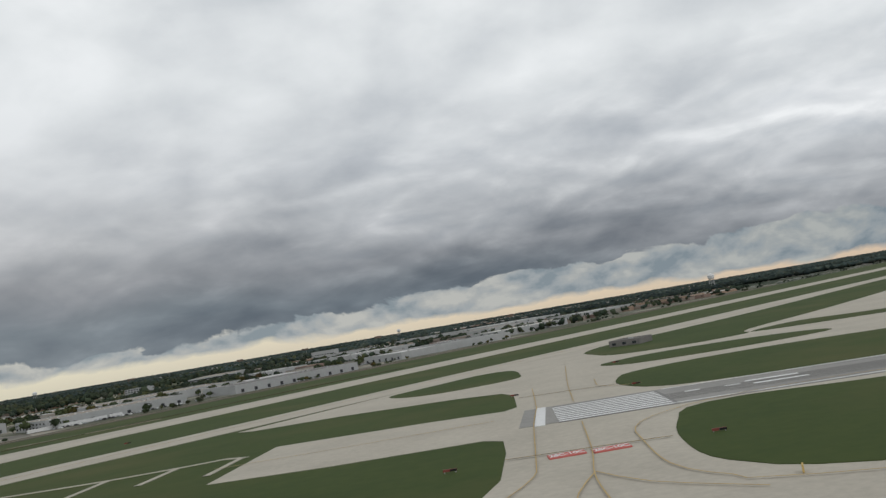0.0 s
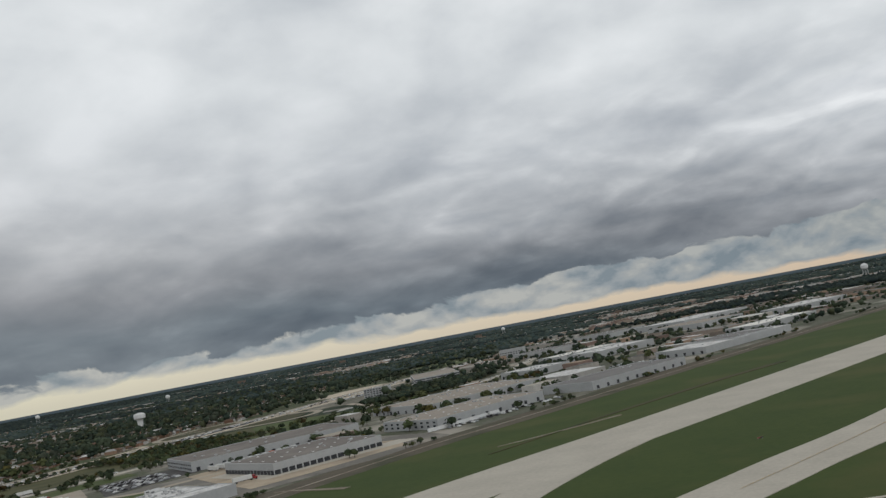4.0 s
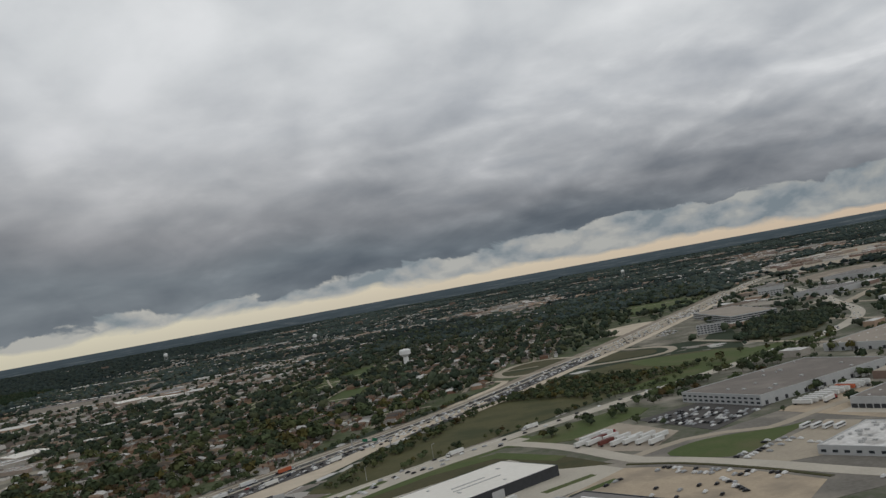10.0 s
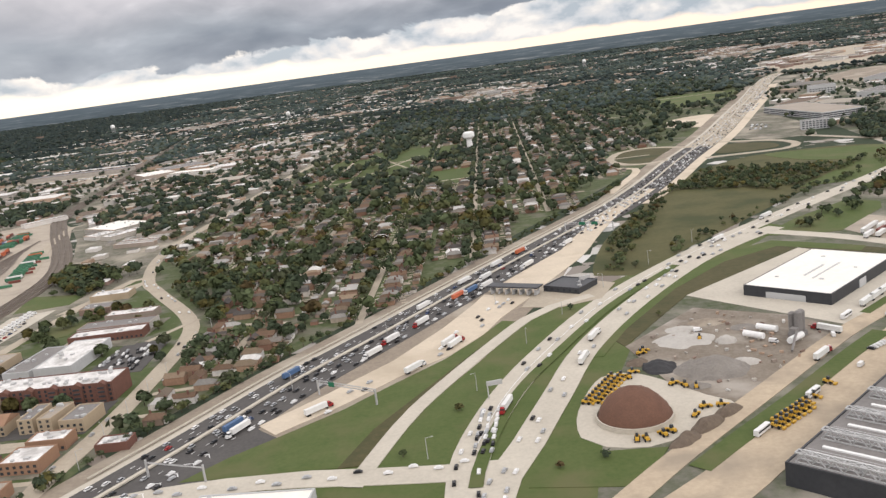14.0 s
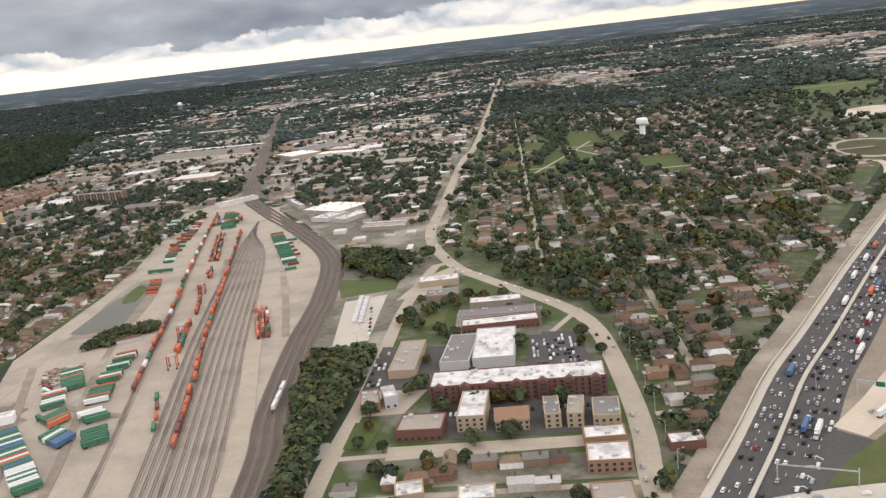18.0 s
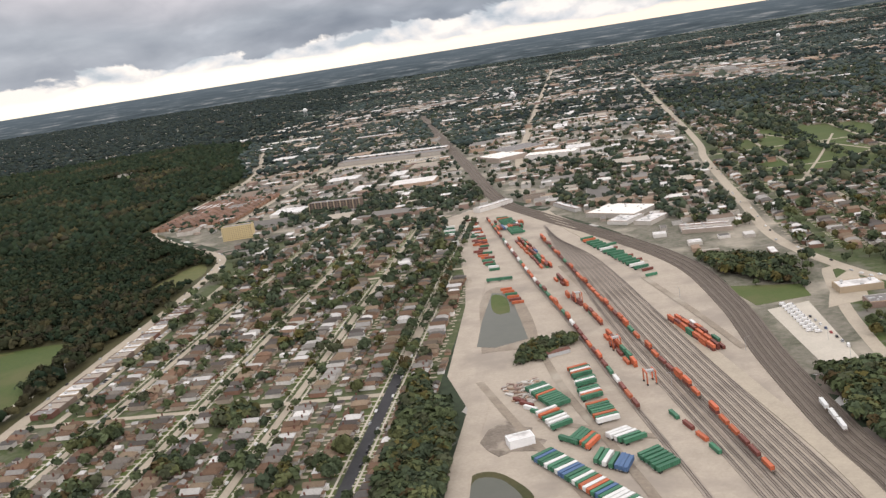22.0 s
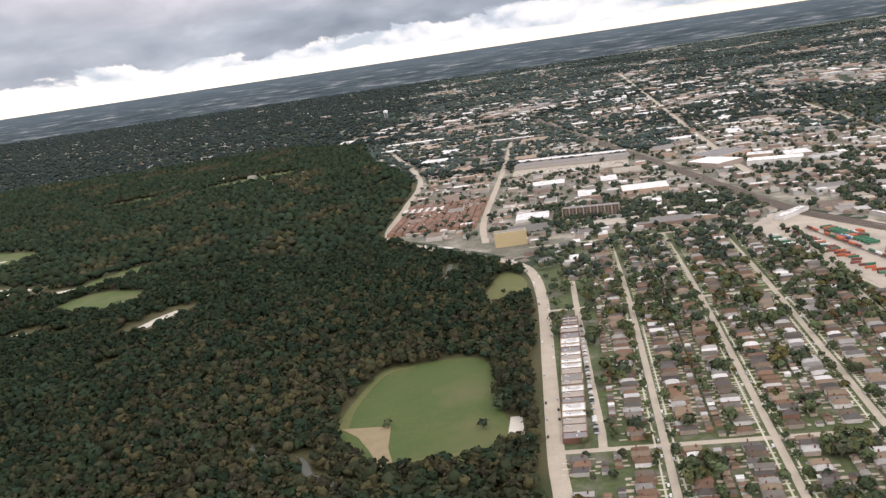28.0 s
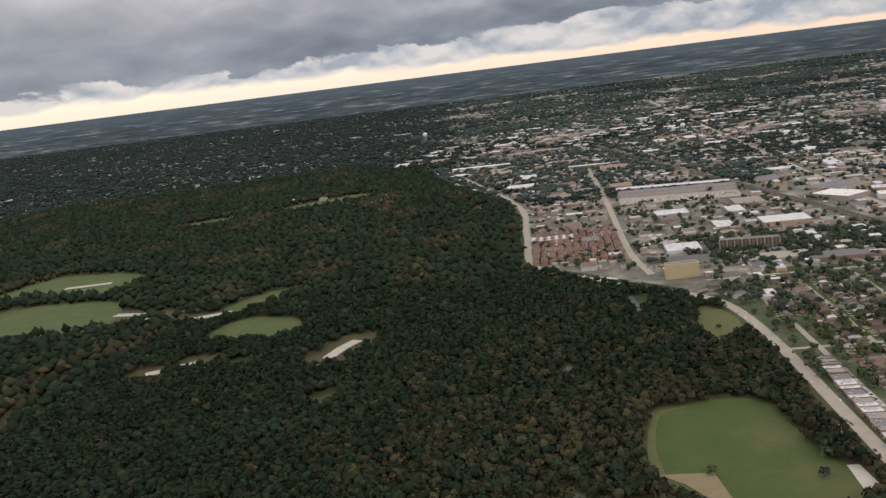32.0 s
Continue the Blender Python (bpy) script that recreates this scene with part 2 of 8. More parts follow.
# ---- materials ----
def material(name, colour, second=None, patch=8.0, grain=1.5, rough=0.9, bump=0.0, metal=0.0, island=0.0, amount=1.0, third=None, third_scale=60.0, tones=()):
    """Two tones at two scales, a grain, and a value that changes from piece to piece."""
    m = bpy.data.materials.new(name)
    m.use_nodes = True
    add, link = nodes_of(m.node_tree)
    coord = add("ShaderNodeTexCoord")
    second = second or tuple(c * 0.72 for c in colour)
    wide = add("ShaderNodeTexNoise", Scale=1.0 / patch, Detail=5.0, Roughness=0.6)
    small = add("ShaderNodeTexNoise", Scale=1.0 / grain, Detail=4.0, Roughness=0.65)
    link(coord.outputs["Object"], wide.inputs["Vector"]), link(coord.outputs["Object"], small.inputs["Vector"])
    f = ramp(add, [(0.36, (0, 0, 0)), (0.64, (1, 1, 1))])
    link(math_node(add, link, "MULTIPLY_ADD", small.outputs[0], 0.5, math_node(add, link, "MULTIPLY", wide.outputs[0], 0.5)), f.inputs[0])
    col = mix(add, link, math_node(add, link, "MULTIPLY", f.outputs[0], amount), colour, second)
    if third:
        huge = add("ShaderNodeTexNoise", Scale=1.0 / third_scale, Detail=6.0, Roughness=0.55)
        link(coord.outputs["Object"], huge.inputs["Vector"])
        g = ramp(add, [(0.5, (0, 0, 0)), (0.66, (1, 1, 1))])
        link(huge.outputs[0], g.inputs[0])
        col = mix(add, link, g.outputs[0], col, third)
    if island:
        geo = add("ShaderNodeNewGeometry")
        info = add("ShaderNodeObjectInfo")
        both = math_node(add, link, "FRACT", math_node(add, link, "ADD", geo.outputs["Random Per Island"], info.outputs["Random"]))
        if tones:
            stops = ramp(add, [(k / len(tones), tone) for k, tone in enumerate(tones)], "CONSTANT")
            link(both, stops.inputs[0])
            worn = mix(add, link, f.outputs[0], (1.12, 1.12, 1.12), (0.84, 0.84, 0.84))
            col = mix(add, link, 1.0, stops.outputs[0], worn, "MULTIPLY")
            both = math_node(add, link, "FRACT", math_node(add, link, "MULTIPLY", both, 37.0))
        hsv = add("ShaderNodeHueSaturation")
        link(math_node(add, link, "MULTIPLY_ADD", both, 2.0 * island, 1.0 - island), hsv.inputs["Value"])
        link(math_node(add, link, "MULTIPLY_ADD", both, -0.02 * island, 0.5 + 0.01 * island), hsv.inputs["Hue"])
        link(col, hsv.inputs["Color"])
        col = hsv.outputs[0]
    surf = add("ShaderNodeBsdfPrincipled", Roughness=rough, Metallic=metal)
    surf.inputs["Specular IOR Level"].default_value = 0.25
    link(col, surf.inputs["Base Color"])
    if bump:
        b = add("ShaderNodeBump", Strength=bump, Distance=0.3)
        link(small.outputs[0], b.inputs["Height"]), link(b.outputs[0], surf.inputs["Normal"])
    link(surf.outputs[0], add("ShaderNodeOutputMaterial").inputs[0])
    return m


def country_material(name):
    """Open suburb seen from far: tree cover with lots, lawns and pale roofs between."""
    m = bpy.data.materials.new(name)
    m.use_nodes = True
    add, link = nodes_of(m.node_tree)
    coord = add("ShaderNodeTexCoord")
    p = coord.outputs["Object"]
    wide = add("ShaderNodeTexNoise", Scale=1 / 420, Detail=5.0, Roughness=0.6)
    cells = add("ShaderNodeTexVoronoi", Scale=1 / 9)
    fine = add("ShaderNodeTexNoise", Scale=1 / 5, Detail=5.0, Roughness=0.7)
    for n in (wide, cells, fine):
        link(p, n.inputs["Vector"])
    # greens shifted towards blue: some distance haze is painted into the ground colour
    green = mix(add, link, fine.outputs[0], (0.016, 0.025, 0.017), (0.066, 0.084, 0.052))
    tone = ramp(add, [(0.0, (0.30, 0.27, 0.23)), (0.35, (0.14, 0.11, 0.09)), (0.7, (0.36, 0.34, 0.31)), (1.0, (0.55, 0.54, 0.52))])
    value = add("ShaderNodeSeparateColor")
    link(cells.outputs["Color"], value.inputs[0])
    link(value.outputs[0], tone.inputs[0])
    pick = math_node(add, link, "ADD", value.outputs[1], math_node(add, link, "MULTIPLY_ADD", wide.outputs[0], 2.2, -1.35))
    built = ramp(add, [(0.55, (0, 0, 0)), (0.6, (1, 1, 1))])
    link(pick, built.inputs[0])
    col = mix(add, link, built.outputs[0], green, tone.outputs[0])
    surf = add("ShaderNodeBsdfPrincipled", Roughness=0.95)
    surf.inputs["Specular IOR Level"].default_value = 0.1
    link(col, surf.inputs["Base Color"])
    link(surf.outputs[0], add("ShaderNodeOutputMaterial").inputs[0])
    return m


COUNTRY = country_material("country")
AIRFIELD = material("airfield_grass", (0.034, 0.058, 0.0075), (0.052, 0.074, 0.012), patch=20, grain=2.0, third=(0.068, 0.078, 0.018), third_scale=44)
FRONT_LAWN = material("front_lawn", (0.105, 0.125, 0.036), (0.075, 0.105, 0.028), patch=5, grain=1.0)
TOWN_LOTS = material("town_lots", (0.050, 0.080, 0.020), (0.075, 0.090, 0.035), patch=6, grain=1.5, third=(0.17, 0.158, 0.135), third_scale=14)
LAWN = material("lawn", (0.060, 0.090, 0.022), (0.088, 0.110, 0.036), patch=9, grain=1.2, third=(0.105, 0.108, 0.045), third_scale=22)
MEADOW = material("meadow", (0.050, 0.080, 0.019), (0.074, 0.096, 0.028), patch=22, grain=2.0, third=(0.095, 0.10, 0.038), third_scale=40)
DRY_GRASS = material("dry_sand_and_straw", (0.26, 0.205, 0.12), (0.20, 0.16, 0.09), patch=6, grain=1.0)
DRY_FIELD = material("dry_field_grass", (0.13, 0.125, 0.048), (0.085, 0.10, 0.034), patch=5, grain=1.2)
OLIVE_GRASS = material("olive_grass", (0.066, 0.067, 0.024), (0.096, 0.088, 0.037), patch=12, grain=2.0, third=(0.046, 0.053, 0.018), third_scale=30)
ROUGH_GRASS = material("rough_grass", (0.054, 0.054, 0.021), (0.084, 0.074, 0.034), patch=16, grain=2.0, third=(0.035, 0.045, 0.016), third_scale=40)
YARDS = material("back_yards", (0.042, 0.066, 0.020), (0.095, 0.105, 0.050), patch=4, grain=1.8, third=(0.14, 0.13, 0.10), third_scale=16)
LOTS = material("mixed_lots", (0.21, 0.19, 0.155), (0.075, 0.080, 0.050), patch=16, grain=3.0, third=(0.34, 0.305, 0.245), third_scale=34)
WORKS = material("works_ground", (0.16, 0.148, 0.125), (0.050, 0.070, 0.026), patch=26, grain=3.0, third=(0.34, 0.31, 0.26), third_scale=40)
CONCRETE = material("concrete", (0.51, 0.47, 0.395), (0.41, 0.375, 0.315), patch=14, grain=1.0, bump=0.05)
RUNWAY = material("runway_concrete", (0.34, 0.33, 0.31), (0.27, 0.262, 0.245), patch=20, grain=1.2, third=(0.25, 0.245, 0.235), third_scale=26)
ASPHALT = material("asphalt", (0.066, 0.063, 0.061), (0.098, 0.092, 0.087), patch=10, grain=1.0)
NEW_ASPHALT = material("new_asphalt", (0.035, 0.035, 0.038), (0.05, 0.05, 0.052), patch=10, grain=1.0)
STREET = material("street", (0.42, 0.365, 0.285), (0.33, 0.288, 0.228), patch=9, grain=1.0)
SAND = material("sand_and_gravel", (0.42, 0.365, 0.295), (0.33, 0.285, 0.23), patch=9, grain=1.2, third=(0.285, 0.247, 0.205), third_scale=24)
TAN_LANE = material("dusty_tan_lane", (0.47, 0.385, 0.28), (0.37, 0.30, 0.22), patch=7, grain=1.2, third=(0.30, 0.25, 0.19), third_scale=16)
ROADBED = material("pale_roadbed", (0.58, 0.50, 0.39), (0.49, 0.42, 0.33), patch=10, grain=1.2, third=(0.42, 0.355, 0.27), third_scale=30)
STAINED = material("stained_earth", (0.22, 0.185, 0.15), (0.14, 0.118, 0.095), patch=4, grain=1.0, third=(0.34, 0.295, 0.24), third_scale=9)
BROWN_EARTH = material("brown_earth", (0.085, 0.072, 0.050), (0.125, 0.104, 0.074), patch=8, grain=1.0, third=(0.055, 0.058, 0.030), third_scale=30)
DIRT = material("dirt", (0.20, 0.165, 0.13), (0.29, 0.245, 0.19), patch=10, grain=1.2, third=(0.36, 0.32, 0.26), third_scale=26)
DARK_EARTH = material("dark_earth", (0.11, 0.085, 0.065), (0.16, 0.125, 0.095), patch=6, grain=0.8, bump=0.3)
PALE_GRAVEL = material("pale_gravel", (0.44, 0.42, 0.385), (0.36, 0.34, 0.31), patch=6, grain=0.8, bump=0.2)
BALLAST = material("ballast", (0.30, 0.260, 0.220), (0.36, 0.312, 0.262), patch=8, grain=0.8, third=(0.19, 0.165, 0.140), third_scale=30)
DARK_BALLAST = material("dark_ballast", (0.13, 0.108, 0.088), (0.18, 0.152, 0.124), patch=8, grain=0.8)
PAINT_WHITE = material("white_paint", (0.80, 0.80, 0.79), (0.66, 0.66, 0.65), patch=3, grain=0.5)
PAINT_YELLOW = material("yellow_paint", (0.62, 0.44, 0.16), (0.50, 0.36, 0.14), patch=3, grain=0.5)
PAINT_RED = material("red_paint", (0.60, 0.16, 0.14), (0.50, 0.14, 0.12), patch=3, grain=0.5)
ROOF_WHITE = material("white_roof", (0.76, 0.75, 0.73), (0.50, 0.485, 0.465), patch=3.2, grain=0.9, third=(0.40, 0.385, 0.365), third_scale=5)
ROOF_CREAM = material("cream_membrane_roof", (0.80, 0.775, 0.72), (0.72, 0.69, 0.63), patch=18, grain=2.0)
ROOF_GREY = material("grey_gravel_roof", (0.23, 0.217, 0.207), (0.17, 0.162, 0.155), patch=12, grain=1.0)
ROOF_BROWN = material("brown_gravel_roof", (0.205, 0.182, 0.162), (0.16, 0.142, 0.127), patch=12, grain=1.0, third=(0.24, 0.215, 0.19), third_scale=20)
LOT_GREY = material("worn_pavement", (0.20, 0.185, 0.16), (0.135, 0.125, 0.108), patch=12, grain=1.5, third=(0.30, 0.27, 0.225), third_scale=26)
YARD_MUD = material("yard_mud", (0.15, 0.125, 0.098), (0.24, 0.205, 0.165), patch=7, grain=1.0, third=(0.33, 0.30, 0.26), third_scale=18)
ROOF_TAN = material("tan_gravel_roof", (0.36, 0.315, 0.265), (0.28, 0.245, 0.205), patch=12, grain=1.0)
ROOF_HOUSE = material("shingle_roof", (0.215, 0.170, 0.140), (0.160, 0.130, 0.112), patch=2, grain=0.5, island=0.22, tones=((0.120, 0.078, 0.052), (0.145, 0.130, 0.112), (0.080, 0.071, 0.062), (0.175, 0.130, 0.090), (0.135, 0.086, 0.058), (0.22, 0.208, 0.19), (0.160, 0.100, 0.066), (0.105, 0.098, 0.090), (0.20, 0.152, 0.105), (0.32, 0.31, 0.29), (0.115, 0.092, 0.070), (0.075, 0.066, 0.060), (0.50, 0.49, 0.47)))
ROOF_RED = material("red_brown_shingles", (0.20, 0.12, 0.085), (0.16, 0.10, 0.075), patch=3, grain=0.6, island=0.25)
ROOF_MIXED = material("mixed_flat_roofs", (0.44, 0.425, 0.40), (0.33, 0.31, 0.29), patch=6, grain=1.0, island=0.25, tones=((0.19, 0.178, 0.16), (0.30, 0.265, 0.215), (0.13, 0.122, 0.11), (0.38, 0.345, 0.29), (0.23, 0.17, 0.12), (0.52, 0.505, 0.475), (0.21, 0.198, 0.18), (0.28, 0.21, 0.15), (0.16, 0.12, 0.09)))
WALL_HOUSE = material("house_wall", (0.46, 0.40, 0.33), (0.38, 0.31, 0.25), patch=2, grain=0.5, island=0.2, tones=((0.32, 0.27, 0.215), (0.25, 0.155, 0.105), (0.50, 0.47, 0.43), (0.29, 0.195, 0.135), (0.21, 0.12, 0.085), (0.34, 0.29, 0.235), (0.60, 0.58, 0.55), (0.24, 0.18, 0.14)))
WALL_PALE = material("pale_wall", (0.47, 0.475, 0.475), (0.39, 0.395, 0.395), patch=6, grain=1.0)
WALL_DARK = material("charcoal_panel", (0.035, 0.037, 0.042), (0.05, 0.052, 0.057), patch=6, grain=1.0, rough=0.5)
WALL_MIXED = material("mixed_walls", (0.40, 0.37, 0.33), (0.32, 0.29, 0.26), patch=3, grain=0.6, island=0.2, tones=((0.40, 0.37, 0.33), (0.30, 0.25, 0.21), (0.50, 0.48, 0.45), (0.36, 0.26, 0.19), (0.24, 0.17, 0.14)))
BRICK_RED = material("red_brick", (0.165, 0.080, 0.060), (0.125, 0.064, 0.050), patch=3, grain=0.4)
BRICK_TAN = material("tan_brick", (0.39, 0.315, 0.22), (0.33, 0.262, 0.185), patch=3, grain=0.4)
BRICK_BROWN = material("brown_brick", (0.15, 0.11, 0.088), (0.19, 0.145, 0.115), patch=3, grain=0.4)
BRICK_YELLOW = material("yellow_brick", (0.60, 0.48, 0.26), (0.53, 0.42, 0.23), patch=3, grain=0.4)
BRICK_ORANGE = material("orange_brick", (0.30, 0.18, 0.115), (0.25, 0.15, 0.10), patch=3, grain=0.4)
GLASS = material("window_glass", (0.03, 0.036, 0.042), (0.05, 0.056, 0.062), patch=2, grain=0.5, rough=0.15)
STEEL = material("galvanised_steel", (0.46, 0.46, 0.455), (0.38, 0.38, 0.375), patch=3, grain=0.5, rough=0.55, metal=0.15)
RAIL_STEEL = material("worn_rail", (0.17, 0.142, 0.12), (0.23, 0.19, 0.16), patch=3, grain=0.5, rough=0.6, metal=0.3)
WATER = material("pond_water", (0.075, 0.080, 0.062), (0.09, 0.092, 0.072), patch=20, grain=4, rough=0.45)


def leaf_material(name, tones, spread=0.3, bump=0.4):
    """Foliage: a tone for each tree, a lighter or darker value for each spray of leaves, and a fine mottle."""
    m = bpy.data.materials.new(name)
    m.use_nodes = True
    add, link = nodes_of(m.node_tree)
    coord, geo, info, tree = add("ShaderNodeTexCoord"), add("ShaderNodeNewGeometry"), add("ShaderNodeObjectInfo"), add("ShaderNodeAttribute")
    tree.attribute_name = "tone"
    own = math_node(add, link, "FRACT", math_node(add, link, "ADD", tree.outputs["Fac"], info.outputs["Random"]))
    stops = ramp(add, [(k / len(tones), tone) for k, tone in enumerate(tones)], "CONSTANT")
    link(own, stops.inputs[0])
    mottle = add("ShaderNodeTexNoise", Scale=1.6, Detail=4.0, Roughness=0.7)
    wide = add("ShaderNodeTexNoise", Scale=1 / 45, Detail=4.0, Roughness=0.6)
    link(coord.outputs["Object"], mottle.inputs["Vector"]), link(coord.outputs["Object"], wide.inputs["Vector"])
    value = math_node(add, link, "MULTIPLY_ADD", geo.outputs["Random Per Island"], 2 * spread, 1 - spread)
    value = math_node(add, link, "MULTIPLY", value, math_node(add, link, "MULTIPLY_ADD", mottle.outputs[0], 1.0, 0.5))
    value = math_node(add, link, "MULTIPLY", value, math_node(add, link, "MULTIPLY_ADD", wide.outputs[0], 0.9, 0.55))
    hsv = add("ShaderNodeHueSaturation")
    link(value, hsv.inputs["Value"]), link(stops.outputs[0], hsv.inputs["Color"])
    surf = add("ShaderNodeBsdfPrincipled", Roughness=0.95)
    surf.inputs["Specular IOR Level"].default_value = 0.04
    link(hsv.outputs[0], surf.inputs["Base Color"])
    b = add("ShaderNodeBump", Strength=bump, Distance=0.3)
    link(mottle.outputs[0], b.inputs["Height"]), link(b.outputs[0], surf.inputs["Normal"])
    link(surf.outputs[0], add("ShaderNodeOutputMaterial").inputs[0])
    return m


LEAVES = leaf_material("tree_leaves", ((0.0525, 0.06875, 0.0375), (0.07, 0.0875, 0.0425), (0.05875, 0.07625, 0.04375), (0.09, 0.09875, 0.045), (0.065, 0.0725, 0.0425), (0.08, 0.1, 0.05125), (0.0475, 0.0625, 0.03875)))
# LEAVES again for trees further off: darker, with distance blue put in
BLUED_LEAVES = leaf_material("blued_tree_leaves", ((0.0408, 0.0564, 0.0384), (0.0552, 0.0696, 0.0432), (0.0468, 0.0624, 0.0456), (0.0720, 0.0804, 0.0456), (0.0516, 0.0600, 0.0432), (0.0624, 0.0792, 0.0504), (0.0372, 0.0516, 0.0396)))
# far foliage: the blue-grey of distance haze is put into these tones
HAZED_LEAVES = leaf_material("hazed_tree_leaves", ((0.0486, 0.0662, 0.0594), (0.0621, 0.0783, 0.0662), (0.0540, 0.0729, 0.0688), (0.0702, 0.0824, 0.0648), (0.0432, 0.0607, 0.0580)))
HAZED_WOODS = leaf_material("hazed_wood_leaves", ((0.026, 0.037, 0.034), (0.032, 0.043, 0.037), (0.029, 0.040, 0.040), (0.037, 0.046, 0.038)))
LEAVES_OLIVE = leaf_material("olive_leaves", ((0.066, 0.0638, 0.0264), (0.0858, 0.0748, 0.0286), (0.077, 0.0572, 0.0286), (0.1012, 0.0902, 0.033)))
FOREST = leaf_material("forest_leaves", ((0.0175, 0.0275, 0.0156), (0.0225, 0.0324, 0.0181), (0.0200, 0.0324, 0.0200), (0.0275, 0.0349, 0.0181), (0.0250, 0.0374, 0.0206)))
FOREST_OLIVE = leaf_material("turning_forest_leaves", ((0.0351, 0.039, 0.02145), (0.0468, 0.0442, 0.0247), (0.0377, 0.0351, 0.02275), (0.0299, 0.0364, 0.02015), (0.0598, 0.0546, 0.0273)))
BARK = material("bark", (0.10, 0.08, 0.06), (0.07, 0.055, 0.042), patch=1, grain=0.2)
RUST_HEAP = material("red_brown_aggregate", (0.16, 0.085, 0.058), (0.12, 0.065, 0.046), patch=3, grain=0.5, bump=0.3)
GREY_HEAP = material("grey_aggregate", (0.17, 0.155, 0.14), (0.24, 0.22, 0.195), patch=4, grain=0.6, bump=0.3)
BOX_GREEN = material("green_container_paint", (0.050, 0.165, 0.095), (0.045, 0.135, 0.08), patch=3, grain=0.4, rough=0.6, island=0.25)
BOX_ORANGE = material("orange_container_paint", (0.50, 0.135, 0.060), (0.40, 0.11, 0.055), patch=3, grain=0.4, rough=0.6, island=0.25)
BOX_RED = material("red_brown_container_paint", (0.19, 0.062, 0.048), (0.14, 0.05, 0.04), patch=3, grain=0.4, rough=0.6, island=0.25)
BOX_BLUE = material("blue_container_paint", (0.08, 0.145, 0.27), (0.065, 0.12, 0.22), patch=3, grain=0.4, rough=0.6)
BOX_WHITE = material("white_trailer_paint", (0.70, 0.70, 0.68), (0.58, 0.58, 0.56), patch=3, grain=0.4, rough=0.6)
CAR_BLACK = material("black_car_paint", (0.02, 0.02, 0.022), rough=0.3)
CAR_SILVER = material("silver_car_paint", (0.42, 0.43, 0.44), rough=0.3, metal=0.3)
CAR_WHITE = material("white_car_paint", (0.74, 0.74, 0.73), rough=0.3)
CAR_RED = material("red_car_paint", (0.34, 0.03, 0.03), rough=0.3)
CAR_BLUE = material("blue_car_paint", (0.04, 0.07, 0.16), rough=0.3)
TYRE = material("tyre_rubber", (0.02, 0.02, 0.02), rough=0.9)
MACHINE_YELLOW = material("yellow_machine_paint", (0.58, 0.34, 0.04), (0.45, 0.27, 0.04), patch=2, grain=0.4, rough=0.6)
SIGN_RED = material("dull_red_sign", (0.26, 0.07, 0.055), rough=0.5)
RUBBER = material("tyre_rubber_marks", (0.20, 0.195, 0.19), (0.27, 0.262, 0.25), patch=5, grain=0.6)
SIGN_GREEN = material("green_sign", (0.02, 0.16, 0.09), rough=0.5)


# ---- shaping tools ----
def mesh_object(name, verts, faces, mats, slots=None, parent=None, smooth=False):
    me = bpy.data.meshes.new(name)
    me.from_pydata([tuple(v) for v in verts], [], faces)
    for m in mats if isinstance(mats, (list, tuple)) else [mats]:
        me.materials.append(m)
    if slots is not None:
        me.polygons.foreach_set("material_index", slots)
    if smooth:
        me.polygons.foreach_set("use_smooth", [True] * len(me.polygons))
    me.update()
    ob = new(name, me)
    ob.parent = parent
    return ob


